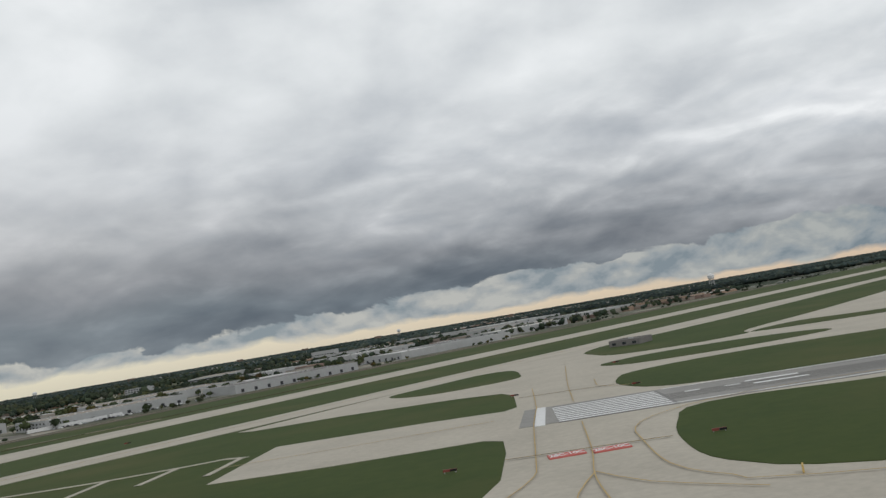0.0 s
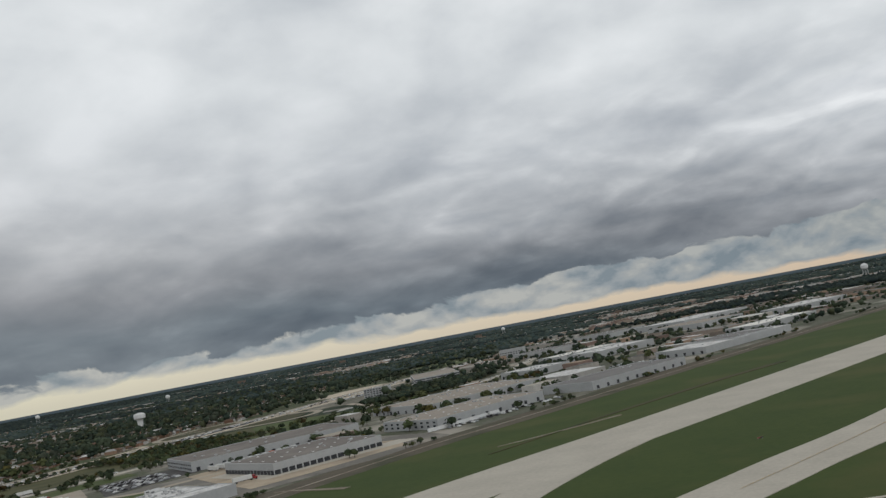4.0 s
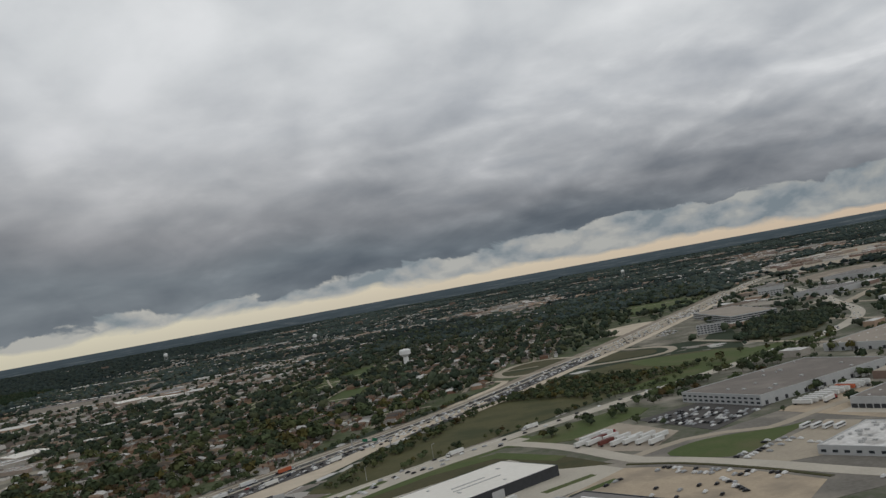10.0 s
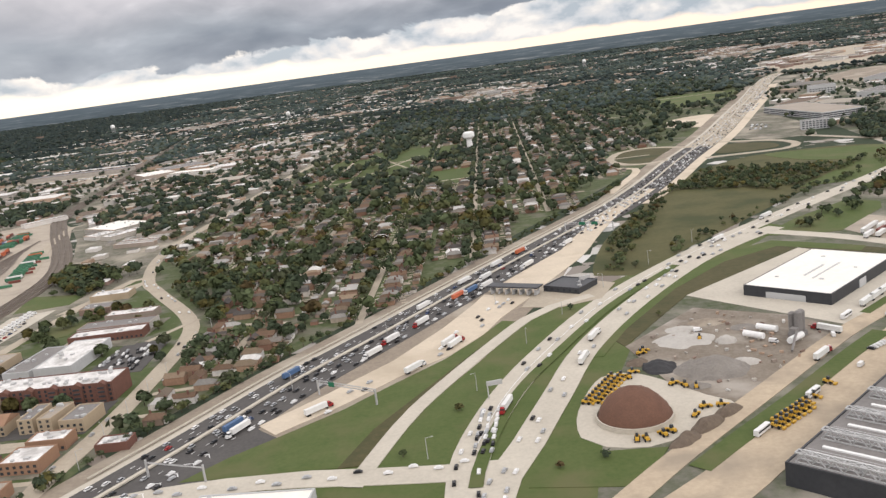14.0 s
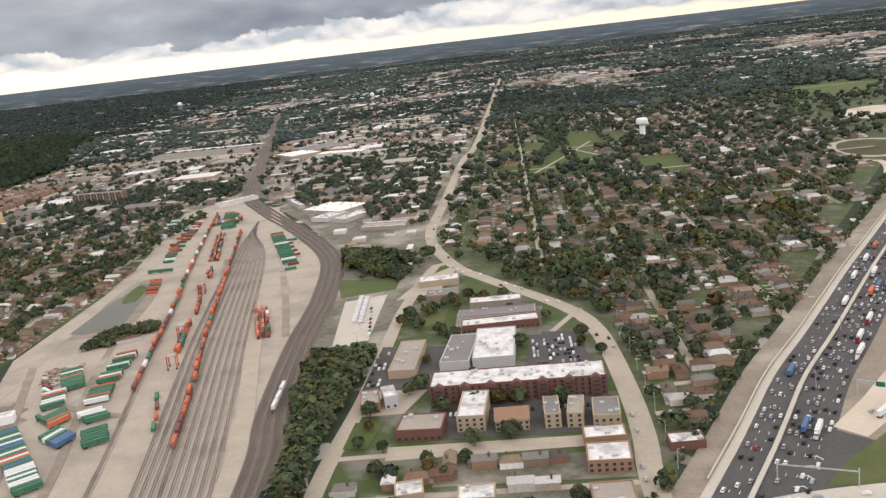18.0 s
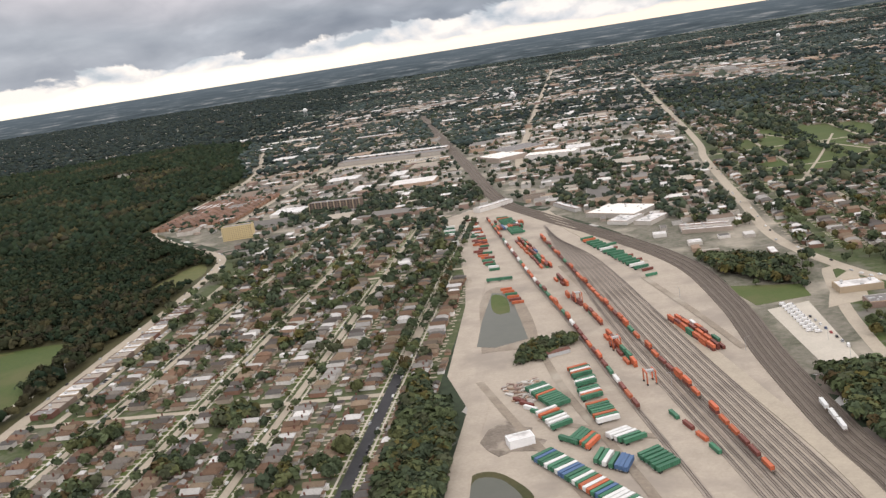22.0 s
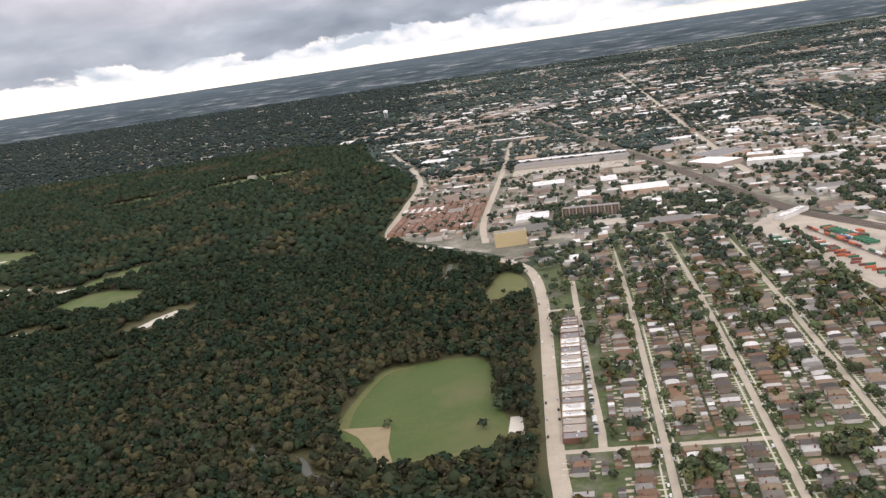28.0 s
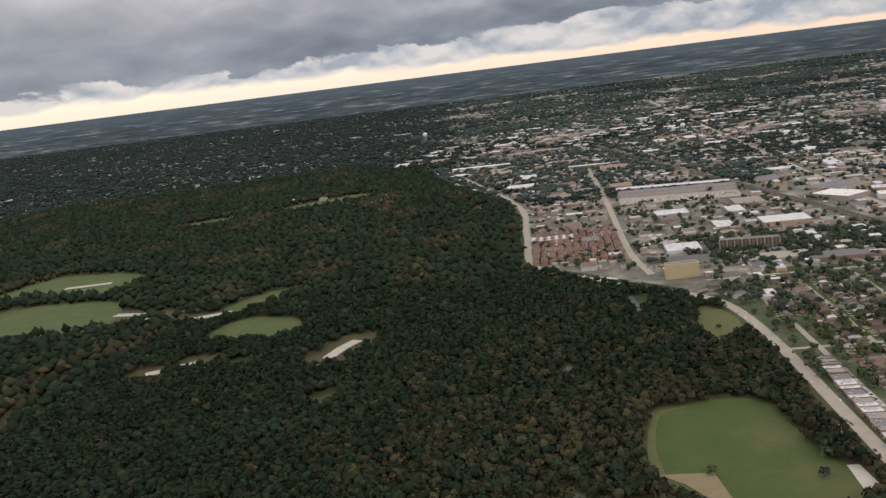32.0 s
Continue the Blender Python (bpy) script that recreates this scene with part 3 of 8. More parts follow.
class Shape:
    """Collects solids for one mesh."""

    def __init__(self):
        self.v, self.f = [], []

    def add(self, verts, faces):
        n = len(self.v)
        self.v += [tuple(p) for p in verts]
        self.f += [tuple(n + i for i in q) for q in faces]
        return self

    def box(self, x, y, z, w, d, h, turn=0.0, taper=0.0):
        c, s = math.cos(radians(turn)), math.sin(radians(turn))
        pts = []
        for k, g in ((0, 0.0), (1, taper)):
            for a, b in ((-1, -1), (1, -1), (1, 1), (-1, 1)):
                px, py = a * (w / 2 - g), b * (d / 2 - g)
                pts.append((x + c * px - s * py, y + s * px + c * py, z + k * h))
        return self.add(pts, [(3, 2, 1, 0), (4, 5, 6, 7), (0, 1, 5, 4), (1, 2, 6, 5), (2, 3, 7, 6), (3, 0, 4, 7)])

    def prism(self, poly, z0, z1):
        n = len(poly)
        area = sum(poly[i][0] * poly[(i + 1) % n][1] - poly[(i + 1) % n][0] * poly[i][1] for i in range(n))
        if area < 0:
            poly = poly[::-1]
        pts = [(*p[:2], z0) for p in poly] + [(*p[:2], z1) for p in poly]
        return self.add(pts, [tuple(range(n))[::-1], tuple(range(n, 2 * n))] + [(i, (i + 1) % n, n + (i + 1) % n, n + i) for i in range(n)])

    def roof(self, x, y, z, w, d, h, turn=0.0, hip=0.0, over=0.25):
        """A ridge along d; hip 0 gives gables, 1 a full hip."""
        c, s = math.cos(radians(turn)), math.sin(radians(turn))
        a, b = w / 2 + over, d / 2 + over
        r = b - hip * min(a, b * 0.8)
        raw = [(-a, -b, 0), (a, -b, 0), (a, b, 0), (-a, b, 0), (0, -r, h), (0, r, h)]
        pts = [(x + c * p - s * q, y + s * p + c * q, z + k) for p, q, k in raw]
        return self.add(pts, [(0, 3, 2, 1), (0, 1, 4), (1, 2, 5, 4), (2, 3, 5), (3, 0, 4, 5)])

    def rod(self, p, q, r0, r1=None, sides=6):
        r1 = r0 if r1 is None else r1
        p, q = Vector(p), Vector(q)
        axis = (q - p).normalized()
        side = axis.orthogonal().normalized()
        other = axis.cross(side)
        ring = [(math.cos(2 * math.pi * k / sides), math.sin(2 * math.pi * k / sides)) for k in range(sides)]
        pts = [p + r0 * (a * side + b * other) for a, b in ring] + [q + r1 * (a * side + b * other) for a, b in ring]
        return self.add(pts, [tuple(range(sides))[::-1], tuple(range(sides, 2 * sides))] + [(k, (k + 1) % sides, sides + (k + 1) % sides, sides + k) for k in range(sides)])

    def turned(self, x, y, z, profile, sides=16):
        """A body of revolution from (radius, height) pairs."""
        n = len(profile)
        pts = [(x + r * math.cos(2 * math.pi * k / sides), y + r * math.sin(2 * math.pi * k / sides), z + h) for r, h in profile for k in range(sides)]
        faces = [(i * sides + k, i * sides + (k + 1) % sides, (i + 1) * sides + (k + 1) % sides, (i + 1) * sides + k) for i in range(n - 1) for k in range(sides)]
        return self.add(pts, faces + [tuple(range(sides))[::-1], tuple(range((n - 1) * sides, n * sides))])

    def make(self, name, mat, parent=None, label="", smooth=False):
        ob = mesh_object(name, self.v, self.f, mat, parent=parent, smooth=smooth)
        return tagged(ob, label) if label else ob


def thing(name, x, y, z=0.0, turn=0.0, label="", category="", group="", kind=""):
    ob = new(name)
    ob.matrix_basis = pose(x, y, z, 0, 0, turn)
    ob.empty_display_size = 0.5
    return tagged(ob, label, category, group, kind)


def smooth_line(points, step=6.0, closed=False):
    """A curve through the points, sampled at even steps."""
    pts = [Vector((*p[:2], 0)) for p in points]
    n, out = len(pts), []
    for i in range(n if closed else n - 1):
        a, b = pts[i], pts[(i + 1) % n]
        before = pts[i - 1] if closed or i else 2 * a - b
        after = pts[(i + 2) % n] if closed or i + 2 < n else 2 * b - a
        count = max(1, int((b - a).length / step))
        for k in range(count):
            t = k / count
            out.append(0.5 * (2 * a + (b - before) * t + (2 * before - 5 * a + 4 * b - after) * t * t + (3 * a - before - 3 * b + after) * t**3))
    return out if closed else out + [pts[-1]]


def strip_shape(line, width, z, skirt=0.3, offset=0.0):
    """A band along a line, with side faces down to the ground. width: one number, or one for each end."""
    w0, w1 = width if isinstance(width, tuple) else (width, width)
    n, verts = len(line), []
    for i, p in enumerate(line):
        d = (line[min(i + 1, n - 1)] - line[max(i - 1, 0)]).normalized()
        side = Vector((-d.y, d.x, 0))
        w = w0 + (w1 - w0) * i / max(1, n - 1)
        for s, dz in ((1, -skirt), (1, 0), (-1, 0), (-1, -skirt)):
            q = p + side * (offset + s * w / 2)
            verts.append((q.x, q.y, z + dz))
    faces = [(4 * i + k, 4 * i + k + 1, 4 * i + k + 5, 4 * i + k + 4) for i in range(n - 1) for k in range(3)]
    return verts, [f[::-1] for f in faces]


# a coarse plan of what is already taken, in cells of two metres
PLAN_X, PLAN_Y, CELL = -2600.0, -150.0, 2.0
TAKEN = np.zeros((2000, 1500), np.uint8)
SHEETS = [0]


def take(x, y, r):
    i, j, n = int((x - PLAN_X) / CELL), int((y - PLAN_Y) / CELL), int(math.ceil(r / CELL))
    TAKEN[max(i - n, 0):max(i + n + 1, 0), max(j - n, 0):max(j + n + 1, 0)] = 1


def free(x, y, r=0.0):
    i, j, n = int((x - PLAN_X) / CELL), int((y - PLAN_Y) / CELL), int(math.ceil(r / CELL))
    if not (0 <= i < 2000 and 0 <= j < 1500):
        return True
    return not TAKEN[max(i - n, 0):i + n + 1, max(j - n, 0):j + n + 1].any()


def take_area(poly):
    xs, ys = [p[0] for p in poly], [p[1] for p in poly]
    for i in range(max(0, int((min(xs) - PLAN_X) / CELL)), min(2000, int((max(xs) - PLAN_X) / CELL) + 1)):
        for j in range(max(0, int((min(ys) - PLAN_Y) / CELL)), min(1500, int((max(ys) - PLAN_Y) / CELL) + 1)):
            if not TAKEN[i, j] and inside(PLAN_X + CELL * (i + 0.5), PLAN_Y + CELL * (j + 0.5), poly):
                TAKEN[i, j] = 1


def band(name, points, width, z, mat, label="", category="", kind="structure", offset=0.0, parent=None, step=8.0, skirt=0.0):
    line = smooth_line(points, step)
    if not parent:
        SHEETS[0] += 1
        z += 0.0006 * SHEETS[0]
        w = (max(width) if isinstance(width, tuple) else width) / 2
        for p, q in zip(line, line[1:]):
            for k in range(max(1, int((q - p).length / 2))):
                c = p + (q - p) * (2 * k / max(2, (q - p).length))
                take(c.x, c.y, max(0.5, w - 0.5))
    ob = mesh_object(name, *strip_shape(line, width, z, skirt or min(z + 0.05, 0.4), offset), mat, parent=parent)
    return tagged(ob, label, category, "", kind if not parent else "")


def patch(name, points, z, mat, label="", category="", kind="structure", rounded=0.0, parent=None, keep=False):
    """A flat area of ground with a shallow edge. keep: nothing is scattered on it."""
    if not parent:
        SHEETS[0] += 1
        z += 0.0006 * SHEETS[0]
    pts = [(p.x, p.y) for p in smooth_line(points, rounded, True)] if rounded else list(points)
    if keep:
        take_area(pts)
    ob = Shape().prism(pts, -0.1, z).make(name, mat)
    ob.parent = parent
    return tagged(ob, label, category, "", kind if not parent else "")


def inside(x, y, poly):
    hit, n = False, len(poly)
    for i in range(n):
        (x0, y0), (x1, y1) = poly[i], poly[i - 1]
        if (y0 > y) != (y1 > y) and x < (x1 - x0) * (y - y0) / (y1 - y0) + x0:
            hit = not hit
    return hit


def piece(name, mesh, parent, x, y, z, turn=0.0, size=None):
    ob = new(name, mesh)
    ob.parent = parent
    ob.matrix_basis = pose(x, y, z, 0, 0, turn) @ (Matrix.Diagonal((*size, 1)) if size else Matrix())
    return ob


def cube_mesh(name, mat):
    """A unit box standing on its base, with its edges broken, shared by alike pieces."""
    sh = Shape()
    sh.box(0, 0, 0, 1, 1, 0.94)
    sh.box(0, 0, 0.94, 1, 1, 0.06, 0, 0.03)
    me = bpy.data.meshes.new(name)
    me.from_pydata(sh.v, [], sh.f)
    me.materials.append(mat)
    return me


# ---- ground ----
tagged(Shape().add([(-9000, -1500, 0), (8000, -1500, 0), (8000, 9000, 0), (-9000, 9000, 0)], [(0, 1, 2, 3)]).make("ground", COUNTRY), "suburban land with trees, lawns and roofs to the horizon", "ground", "", "structure")
HEDGE = [(-268, 205), (-216, 262), (-173, 318), (-129, 365), (-60, 440), (86, 600), (300, 830), (700, 1230)]
patch("airfield", HEDGE + [(1600, 1500), (1600, -400), (-200, -400)], 0.04, AIRFIELD, "mown green airfield grass", "grass", keep=True)
# concrete taxiways with grass islands, and the runways
patch("apron", [(-52, 190), (-20, 228), (10, 262), (40, 300), (90, 350), (230, 470), (300, 420), (230, 260), (230, 30), (-12, 30), (-8, 66), (-1, 77), (1, 84), (2.3, 100), (2.4, 110), (0, 113), (-20, 113.5), (-37, 116), (-34.5, 148), (-8, 145.5), (4, 143), (6.3, 146), (7, 168), (5, 176), (-4, 181), (-29, 187), (-48, 187)], 0.10, CONCRETE, "pale concrete taxiways", "taxiway", keep=True)
for corners in ([(-21, 220), (-18, 209.5), (-8, 203), (9, 208), (11.5, 222), (10, 240), (2, 243), (-10, 232)],
                [(23, 104), (26, 112), (34, 114.5), (48, 110.5), (70, 106), (95, 99), (120, 92), (120, 66), (120, 40), (95, 47), (65, 55.5), (42, 62), (29, 66.5), (23, 71), (20.5, 76), (19.5, 82), (20.5, 94)],
                [(26.5, 166), (31, 175), (45, 180), (65, 180), (92, 174), (120, 169), (120, 147), (120, 122), (90, 127), (62, 132), (40, 136.5), (29, 142), (25, 154)],
                [(30, 208), (31, 200), (38, 194), (57, 191.5), (78, 195), (79, 204), (64, 214), (43, 215.5)],
                [(34, 265), (34, 250), (38, 233), (56, 227), (72, 231), (74, 240), (82, 252), (113, 283), (165, 342), (230, 420), (230, 470), (118, 352), (72, 308), (45, 286)],
                [(76, 237), (77, 230), (104, 222), (150, 214), (150, 226), (110, 236), (92, 246)]):
    patch("grass_island", corners, 0.16, AIRFIELD, "mown grass island between taxiways", "grass", rounded=3.0)
band("runway_far", [(-330, 28), (-159, 205), (-114, 249), (-78, 285), (-32, 332), (74, 441), (300, 675), (560, 945)], 29, 0.14, CONCRETE, "long pale concrete runway", "runway")
band("taxiway_parallel", [(-260, 15), (-150, 118), (-102, 162), (-84, 179), (-60, 200), (-15, 246), (40, 300), (300, 555)], 17, 0.13, CONCRETE, "pale concrete taxiway beside the runway", "taxiway")
band("taxiway_exit", [(-78, 287), (-98, 258), (-125, 220), (-145, 183), (-160, 142), (-170, 90)], 13, 0.15, CONCRETE, "curved concrete exit taxiway", "taxiway")
band("runway_near", [(6, 129), (60, 123), (240, 100)], 20, 0.15, RUNWAY, "grey concrete runway with tyre marks", "runway")
for pts in ([(-130, 150), (-90, 143), (-60, 140), (-47, 141.3), (-42, 142.6), (-37.5, 139.8)], [(-85, 142.6), (-90, 126)], [(-60, 140.4), (-61, 126)], [(-49, 141.4), (-50.5, 127)], [(-38.6, 140), (-39.8, 125)]):
    band("service_path", pts, 1.0, 0.12, CONCRETE, "narrow concrete service path", "path")
band("fence_berm", [(-278, 190), (-222, 254), (-178, 310), (-134, 357), (-66, 432), (80, 592), (300, 832)], 19, 0.08, BROWN_EARTH, "bare brown earth along the airfield fence", "ground", offset=-3.5)
band("perimeter_road", [(-268, 196), (-216, 254), (-173, 310), (-129, 357), (-60, 432), (86, 592), (300, 822)], 1.0, 0.12, DIRT, "dirt perimeter road along the airfield fence", "road")

# ---- towns and open land ----
patch("industrial_lots", [(-262, 214), (-216, 270), (-173, 325), (-129, 372), (-60, 447), (86, 607), (300, 850), (260, 1100), (-60, 1250), (-200, 1000), (-250, 560), (-395, 372), (-455, 300), (-500, 150), (-440, 60), (-300, 60)], 0.03, WORKS, "paved and gravelled industrial lots", "ground")
patch("wetland", [(-458, 328), (-447, 382), (-425, 435), (-392, 511), (-328, 575), (-255, 560), (-300, 480), (-338, 446), (-377, 400), (-422, 348), (-444, 322)], 0.06, OLIVE_GRASS, "rough olive grassland with bushes", "grass", rounded=10)
patch("verge", [(-560, 160), (-548, 200), (-520, 240), (-498, 278), (-470, 300), (-380, 388), (-372, 372), (-395, 345), (-445, 285), (-470, 205), (-478, 160)], 0.05, LAWN, "mown roadside grass", "grass")
patch("middle_town", [(-672, 150), (-610, 150), (-600, 214), (-564, 275), (-528, 341), (-473, 442), (-377, 619), (-291, 805), (-176, 1096), (-150, 1500), (-660, 1500), (-680, 590), (-690, 420)], 0.03, YARDS, "back yards and drives between houses", "ground")
patch("park", [(-655, 676), (-640, 900), (-579, 912), (-520, 872), (-500, 690), (-504, 626), (-548, 626), (-580, 664)], 0.06, LAWN, "green park lawn under trees", "grass", rounded=20)
for corners in ([(-606, 700), (-592, 790), (-566, 775), (-572, 690)], [(-588, 840), (-562, 900), (-520, 862), (-540, 790), (-572, 790)], [(-648, 680), (-640, 720), (-612, 716), (-604, 664)], [(-544, 630), (-542, 694), (-520, 698), (-500, 682), (-505, 626)], [(-640, 780), (-634, 850), (-606, 846), (-612, 770)]):
    patch("park_lawn", corners, 0.09, MEADOW, "open mown lawn in the park", "grass", rounded=8, keep=True)
patch("west_town", [(-1030, 120), (-840, 120), (-846, 330), (-846, 480), (-885, 668), (-1000, 690), (-1045, 610), (-1036, 500)], 0.03, YARDS, "back yards and drives between houses", "ground")
patch("rail_yard", [(-828, 120), (-833, 253), (-832, 296), (-844, 330), (-847, 424), (-853, 478), (-888, 660), (-856, 700), (-846, 692), (-810, 636), (-750, 502), (-730, 422), (-722, 359), (-716, 290), (-708, 242), (-700, 120)], 0.05, SAND, "pale gravel rail and container yard", "ground", keep=True)
patch("woodland_floor", [(-1036, 60), (-1024, 256), (-1027, 314), (-1036, 500), (-1048, 607), (-1074, 645), (-1132, 702), (-1184, 780), (-1195, 1001), (-1218, 1143), (-1322, 1379), (-1397, 1665), (-1624, 1867), (-1906, 1737), (-2153, 1700), (-2400, 900), (-2300, 60)], 0.03, ROUGH_GRASS, "dark leaf-covered woodland floor", "ground")
patch("sports_field", [(-1124, 350), (-1124, 381), (-1117, 423), (-1104, 429), (-1066, 430), (-1053, 374), (-1046, 324), (-1095, 315)], 0.08, MEADOW, "mown green field among the trees", "field", rounded=6, keep=True)
for corners in ([(-1763, 863), (-1732, 935), (-1612, 902), (-1617, 847), (-1694, 860)], [(-1462, 693), (-1437, 752), (-1393, 778), (-1415, 735), (-1440, 708)], [(-1709, 781), (-1591, 784), (-1556, 716), (-1657, 702)], [(-1431, 640), (-1420, 675), (-1368, 660), (-1359, 637)], [(-1600, 1330), (-1500, 1400), (-1440, 1370), (-1540, 1310)], [(-1750, 1260), (-1650, 1290), (-1660, 1240)]):
    corners = [(x, y - (24 if y < 0.5 * (min(q[1] for q in corners) + max(q[1] for q in corners)) else 0)) for x, y in corners]
    patch("fairway", corners, 0.08, LAWN, "pale green fairway among woods", "field", rounded=10, keep=True)
patch("brown_field", [(-1066, 600), (-1048, 571), (-1053, 525), (-1074, 526)], 0.08, DRY_FIELD, "dry grass clearing beside the road", "field", rounded=8, keep=True)
patch("far_field", [(-293, 1095), (-283, 1147), (-219, 1155), (-188, 1118), (-212, 1045), (-288, 985)], 0.08, LAWN, "open green field beside the highway", "field", keep=True)
patch("business_lots", [(-1195, 990), (-1187, 770), (-1130, 715), (-1060, 640), (-1000, 695), (-880, 672), (-850, 715), (-800, 640), (-690, 510), (-680, 590), (-660, 1500), (-900, 1900), (-1350, 1660), (-1330, 1390), (-1215, 1140)], 0.03, LOTS, "paved lots between workshops", "ground")
patch("corner_lots", [(-692, 120), (-688, 335), (-672, 425), (-650, 388), (-620, 340), (-610, 306), (-607, 220), (-609, 120)], 0.05, TOWN_LOTS, "paved and grassed lots between small blocks", "ground")

# ---- roads ----
HIGHWAY = [(-650, 70), (-587, 188), (-572, 217), (-556, 249), (-535, 284), (-498, 348), (-463, 406), (-428, 465), (-403, 516), (-369, 596), (-320, 703), (-262, 850), (-201, 1006), (-150, 1145), (-98, 1272), (-51, 1342), (63, 1462), (178, 1540), (330, 1640)]
patch("roadside_dirt", [(-650, 70), (-587, 188), (-556, 249), (-535, 284), (-498, 348), (-463, 406), (-432, 470), (-450, 410), (-470, 330), (-500, 250), (-524, 200), (-575, 186), (-600, 60)], 0.08, DIRT, "bare earth along the rebuilt highway", "ground", keep=True)
band("highway_far_shoulder", HIGHWAY[7:14], (7, 13), 0.12, ROADBED, "bare construction shoulder of the highway", "road", step=10, offset=-15)
band("highway_work_strip", HIGHWAY[:14], (7, 12), 0.12, DIRT, "torn-up earth beside the highway", "road", step=10, offset=13.6)
band("highway_shoulder", HIGHWAY[:14], 2.6, 0.15, CONCRETE, "narrow pale shoulder along the highway", "road", step=10, offset=9.3)
band("highway_new_concrete", [(-345, 648), (-320, 703), *HIGHWAY[11:]], 20.0, 0.17, STREET, "pale new concrete lanes of the highway", "road", step=10, offset=-2.0)
band("highway", HIGHWAY, 20.4, 0.16, ASPHALT, "dark asphalt highway with many lanes", "road", step=10, offset=-2.0)
patch("merge_lanes", [(-562, 217), (-558, 212), (-552, 206), (-566, 184), (-602, 110), (-630, 110), (-585, 196)], 0.17, ASPHALT, "dark asphalt merging lanes", "road", keep=True)
patch("new_roadbed", [(-502, 326), (-484, 357), (-464, 392), (-440, 440), (-430, 460), (-436, 430), (-446, 403), (-460, 360), (-478, 322), (-490, 316)], 0.12, ROADBED, "sandy bed of lanes under construction", "ground", keep=True)
patch("toll_plaza", [(-560, 216), (-547, 231), (-528, 256), (-514, 283), (-504, 307), (-500, 319), (-483, 309), (-494, 288), (-500, 272), (-510, 256), (-525, 241), (-538, 225), (-554, 209)], 0.2, ROADBED, "pale concrete toll plaza apron", "road", keep=True)
band("toll_road", [(-491, 313), (-476, 341), (-463, 368), (-451, 403), (-434, 445), (-405, 500)], (15, 6), 0.17, ROADBED, "concrete slip road", "road")
patch("ramp_lawn", [(-572, 187), (-563, 198), (-553, 207), (-538, 221), (-525, 237), (-512, 252), (-502, 268), (-494, 284), (-487, 280), (-499, 259), (-508, 240), (-518, 218), (-524, 200), (-527, 186)], 0.21, LAWN, "mown grass between the plaza and the ramp", "grass", keep=True)
patch("ramp_scrub", [(-534, 186), (-528, 206), (-520, 222), (-508, 246), (-500, 262), (-498, 258), (-508, 239), (-518, 217), (-524, 196), (-526, 186)], 0.212, ROUGH_GRASS, "brown scrub beside the ramp", "grass")
patch("toll_office_lot", [(-487, 297), (-474, 292), (-459, 297), (-452, 315), (-458, 320), (-468, 328), (-481, 315)], 0.2, STREET, "pale lot round the toll office", "ground", keep=True)
band("ramp", [(-529, 176), (-524, 196), (-518, 216), (-508, 239), (-498, 260), (-486, 283), (-476, 294), (-462, 302)], 4.5, 0.22, CONCRETE, "curving single-lane ramp", "road")
band("avenue_near", [(-505, 120), (-504, 160), (-503, 186), (-494, 220), (-480, 253), (-459, 292), (-430, 330), (-395, 368), (-345, 416), (-290, 468), (-228, 532), (-204, 557), (-183, 587), (-163, 627), (-150, 674), (-142, 747), (-126, 866), (-117, 1016)], 9, 0.18, CONCRETE, "divided concrete avenue", "road")
band("avenue_far", [(-498, 120), (-498, 164), (-490, 189), (-481, 216), (-470, 248), (-450, 286), (-421, 329), (-397, 355), (-376, 372)], 8, 0.19, CONCRETE, "divided concrete avenue", "road")
band("cross_road", [(-388, 372), (-360, 343), (-340, 312), (-334, 303), (-320, 293), (-299, 274), (-280, 253), (-258, 232)], 7, 0.17, CONCRETE, "concrete side road", "road")
band("back_lane", [(-336, 307), (-326, 316), (-316, 323), (-302, 325), (-287, 322), (-268, 337), (-247, 353)], 4.5, 0.165, STREET, "lane round the grass triangle", "road")
band("bottom_street", [(-600, 176), (-578, 181), (-550, 183), (-524, 180), (-506, 178), (-494, 178)], 8, 0.2, CONCRETE, "cross street with queuing cars", "road")
patch("loop_infield", [(-404, 606), (-411, 634), (-398, 672), (-373, 680), (-350, 655), (-366, 622), (-386, 598)], 0.10, ROUGH_GRASS, "brown grass inside the looping slip road", "grass", rounded=6, keep=True)
band("loop_ramp", [(-342, 648), (-353, 658), (-373, 677), (-396, 671), (-409, 634), (-402, 605), (-387, 598), (-372, 606)], 6, 0.18, STREET, "looping slip road", "road")
band("loop_exit", [(-428, 500), (-412, 540), (-404, 560), (-400, 582), (-411, 592), (-424, 584)], 5, 0.18, ROADBED, "unfinished slip road beside the loop", "road")
band("river_ramp", [(-352, 592), (-330, 590), (-301, 590), (-288, 606), (-292, 632), (-316, 654), (-336, 668)], 6, 0.18, STREET, "curving slip road on the far bank", "road")
patch("ramp_island", [(-340, 604), (-305, 600), (-298, 616), (-304, 632), (-328, 644)], 0.10, ROUGH_GRASS, "dry grass inside the curving slip road", "grass", rounded=5, keep=True)
patch("work_yard", [(-334, 800), (-318, 860), (-280, 870), (-276, 820), (-300, 770)], 0.1, ROADBED, "bare building yard beside the highway", "ground", rounded=6, keep=True)
band("main_street", [(-609, 100), (-609, 189), (-607, 220), (-607, 256), (-610, 306), (-620, 337), (-650, 386), (-668, 420), (-684, 490), (-682, 593), (-677, 785), (-667, 927), (-655, 1500), (-640, 2200)], 6.4, 0.15, STREET, "concrete main street", "road")
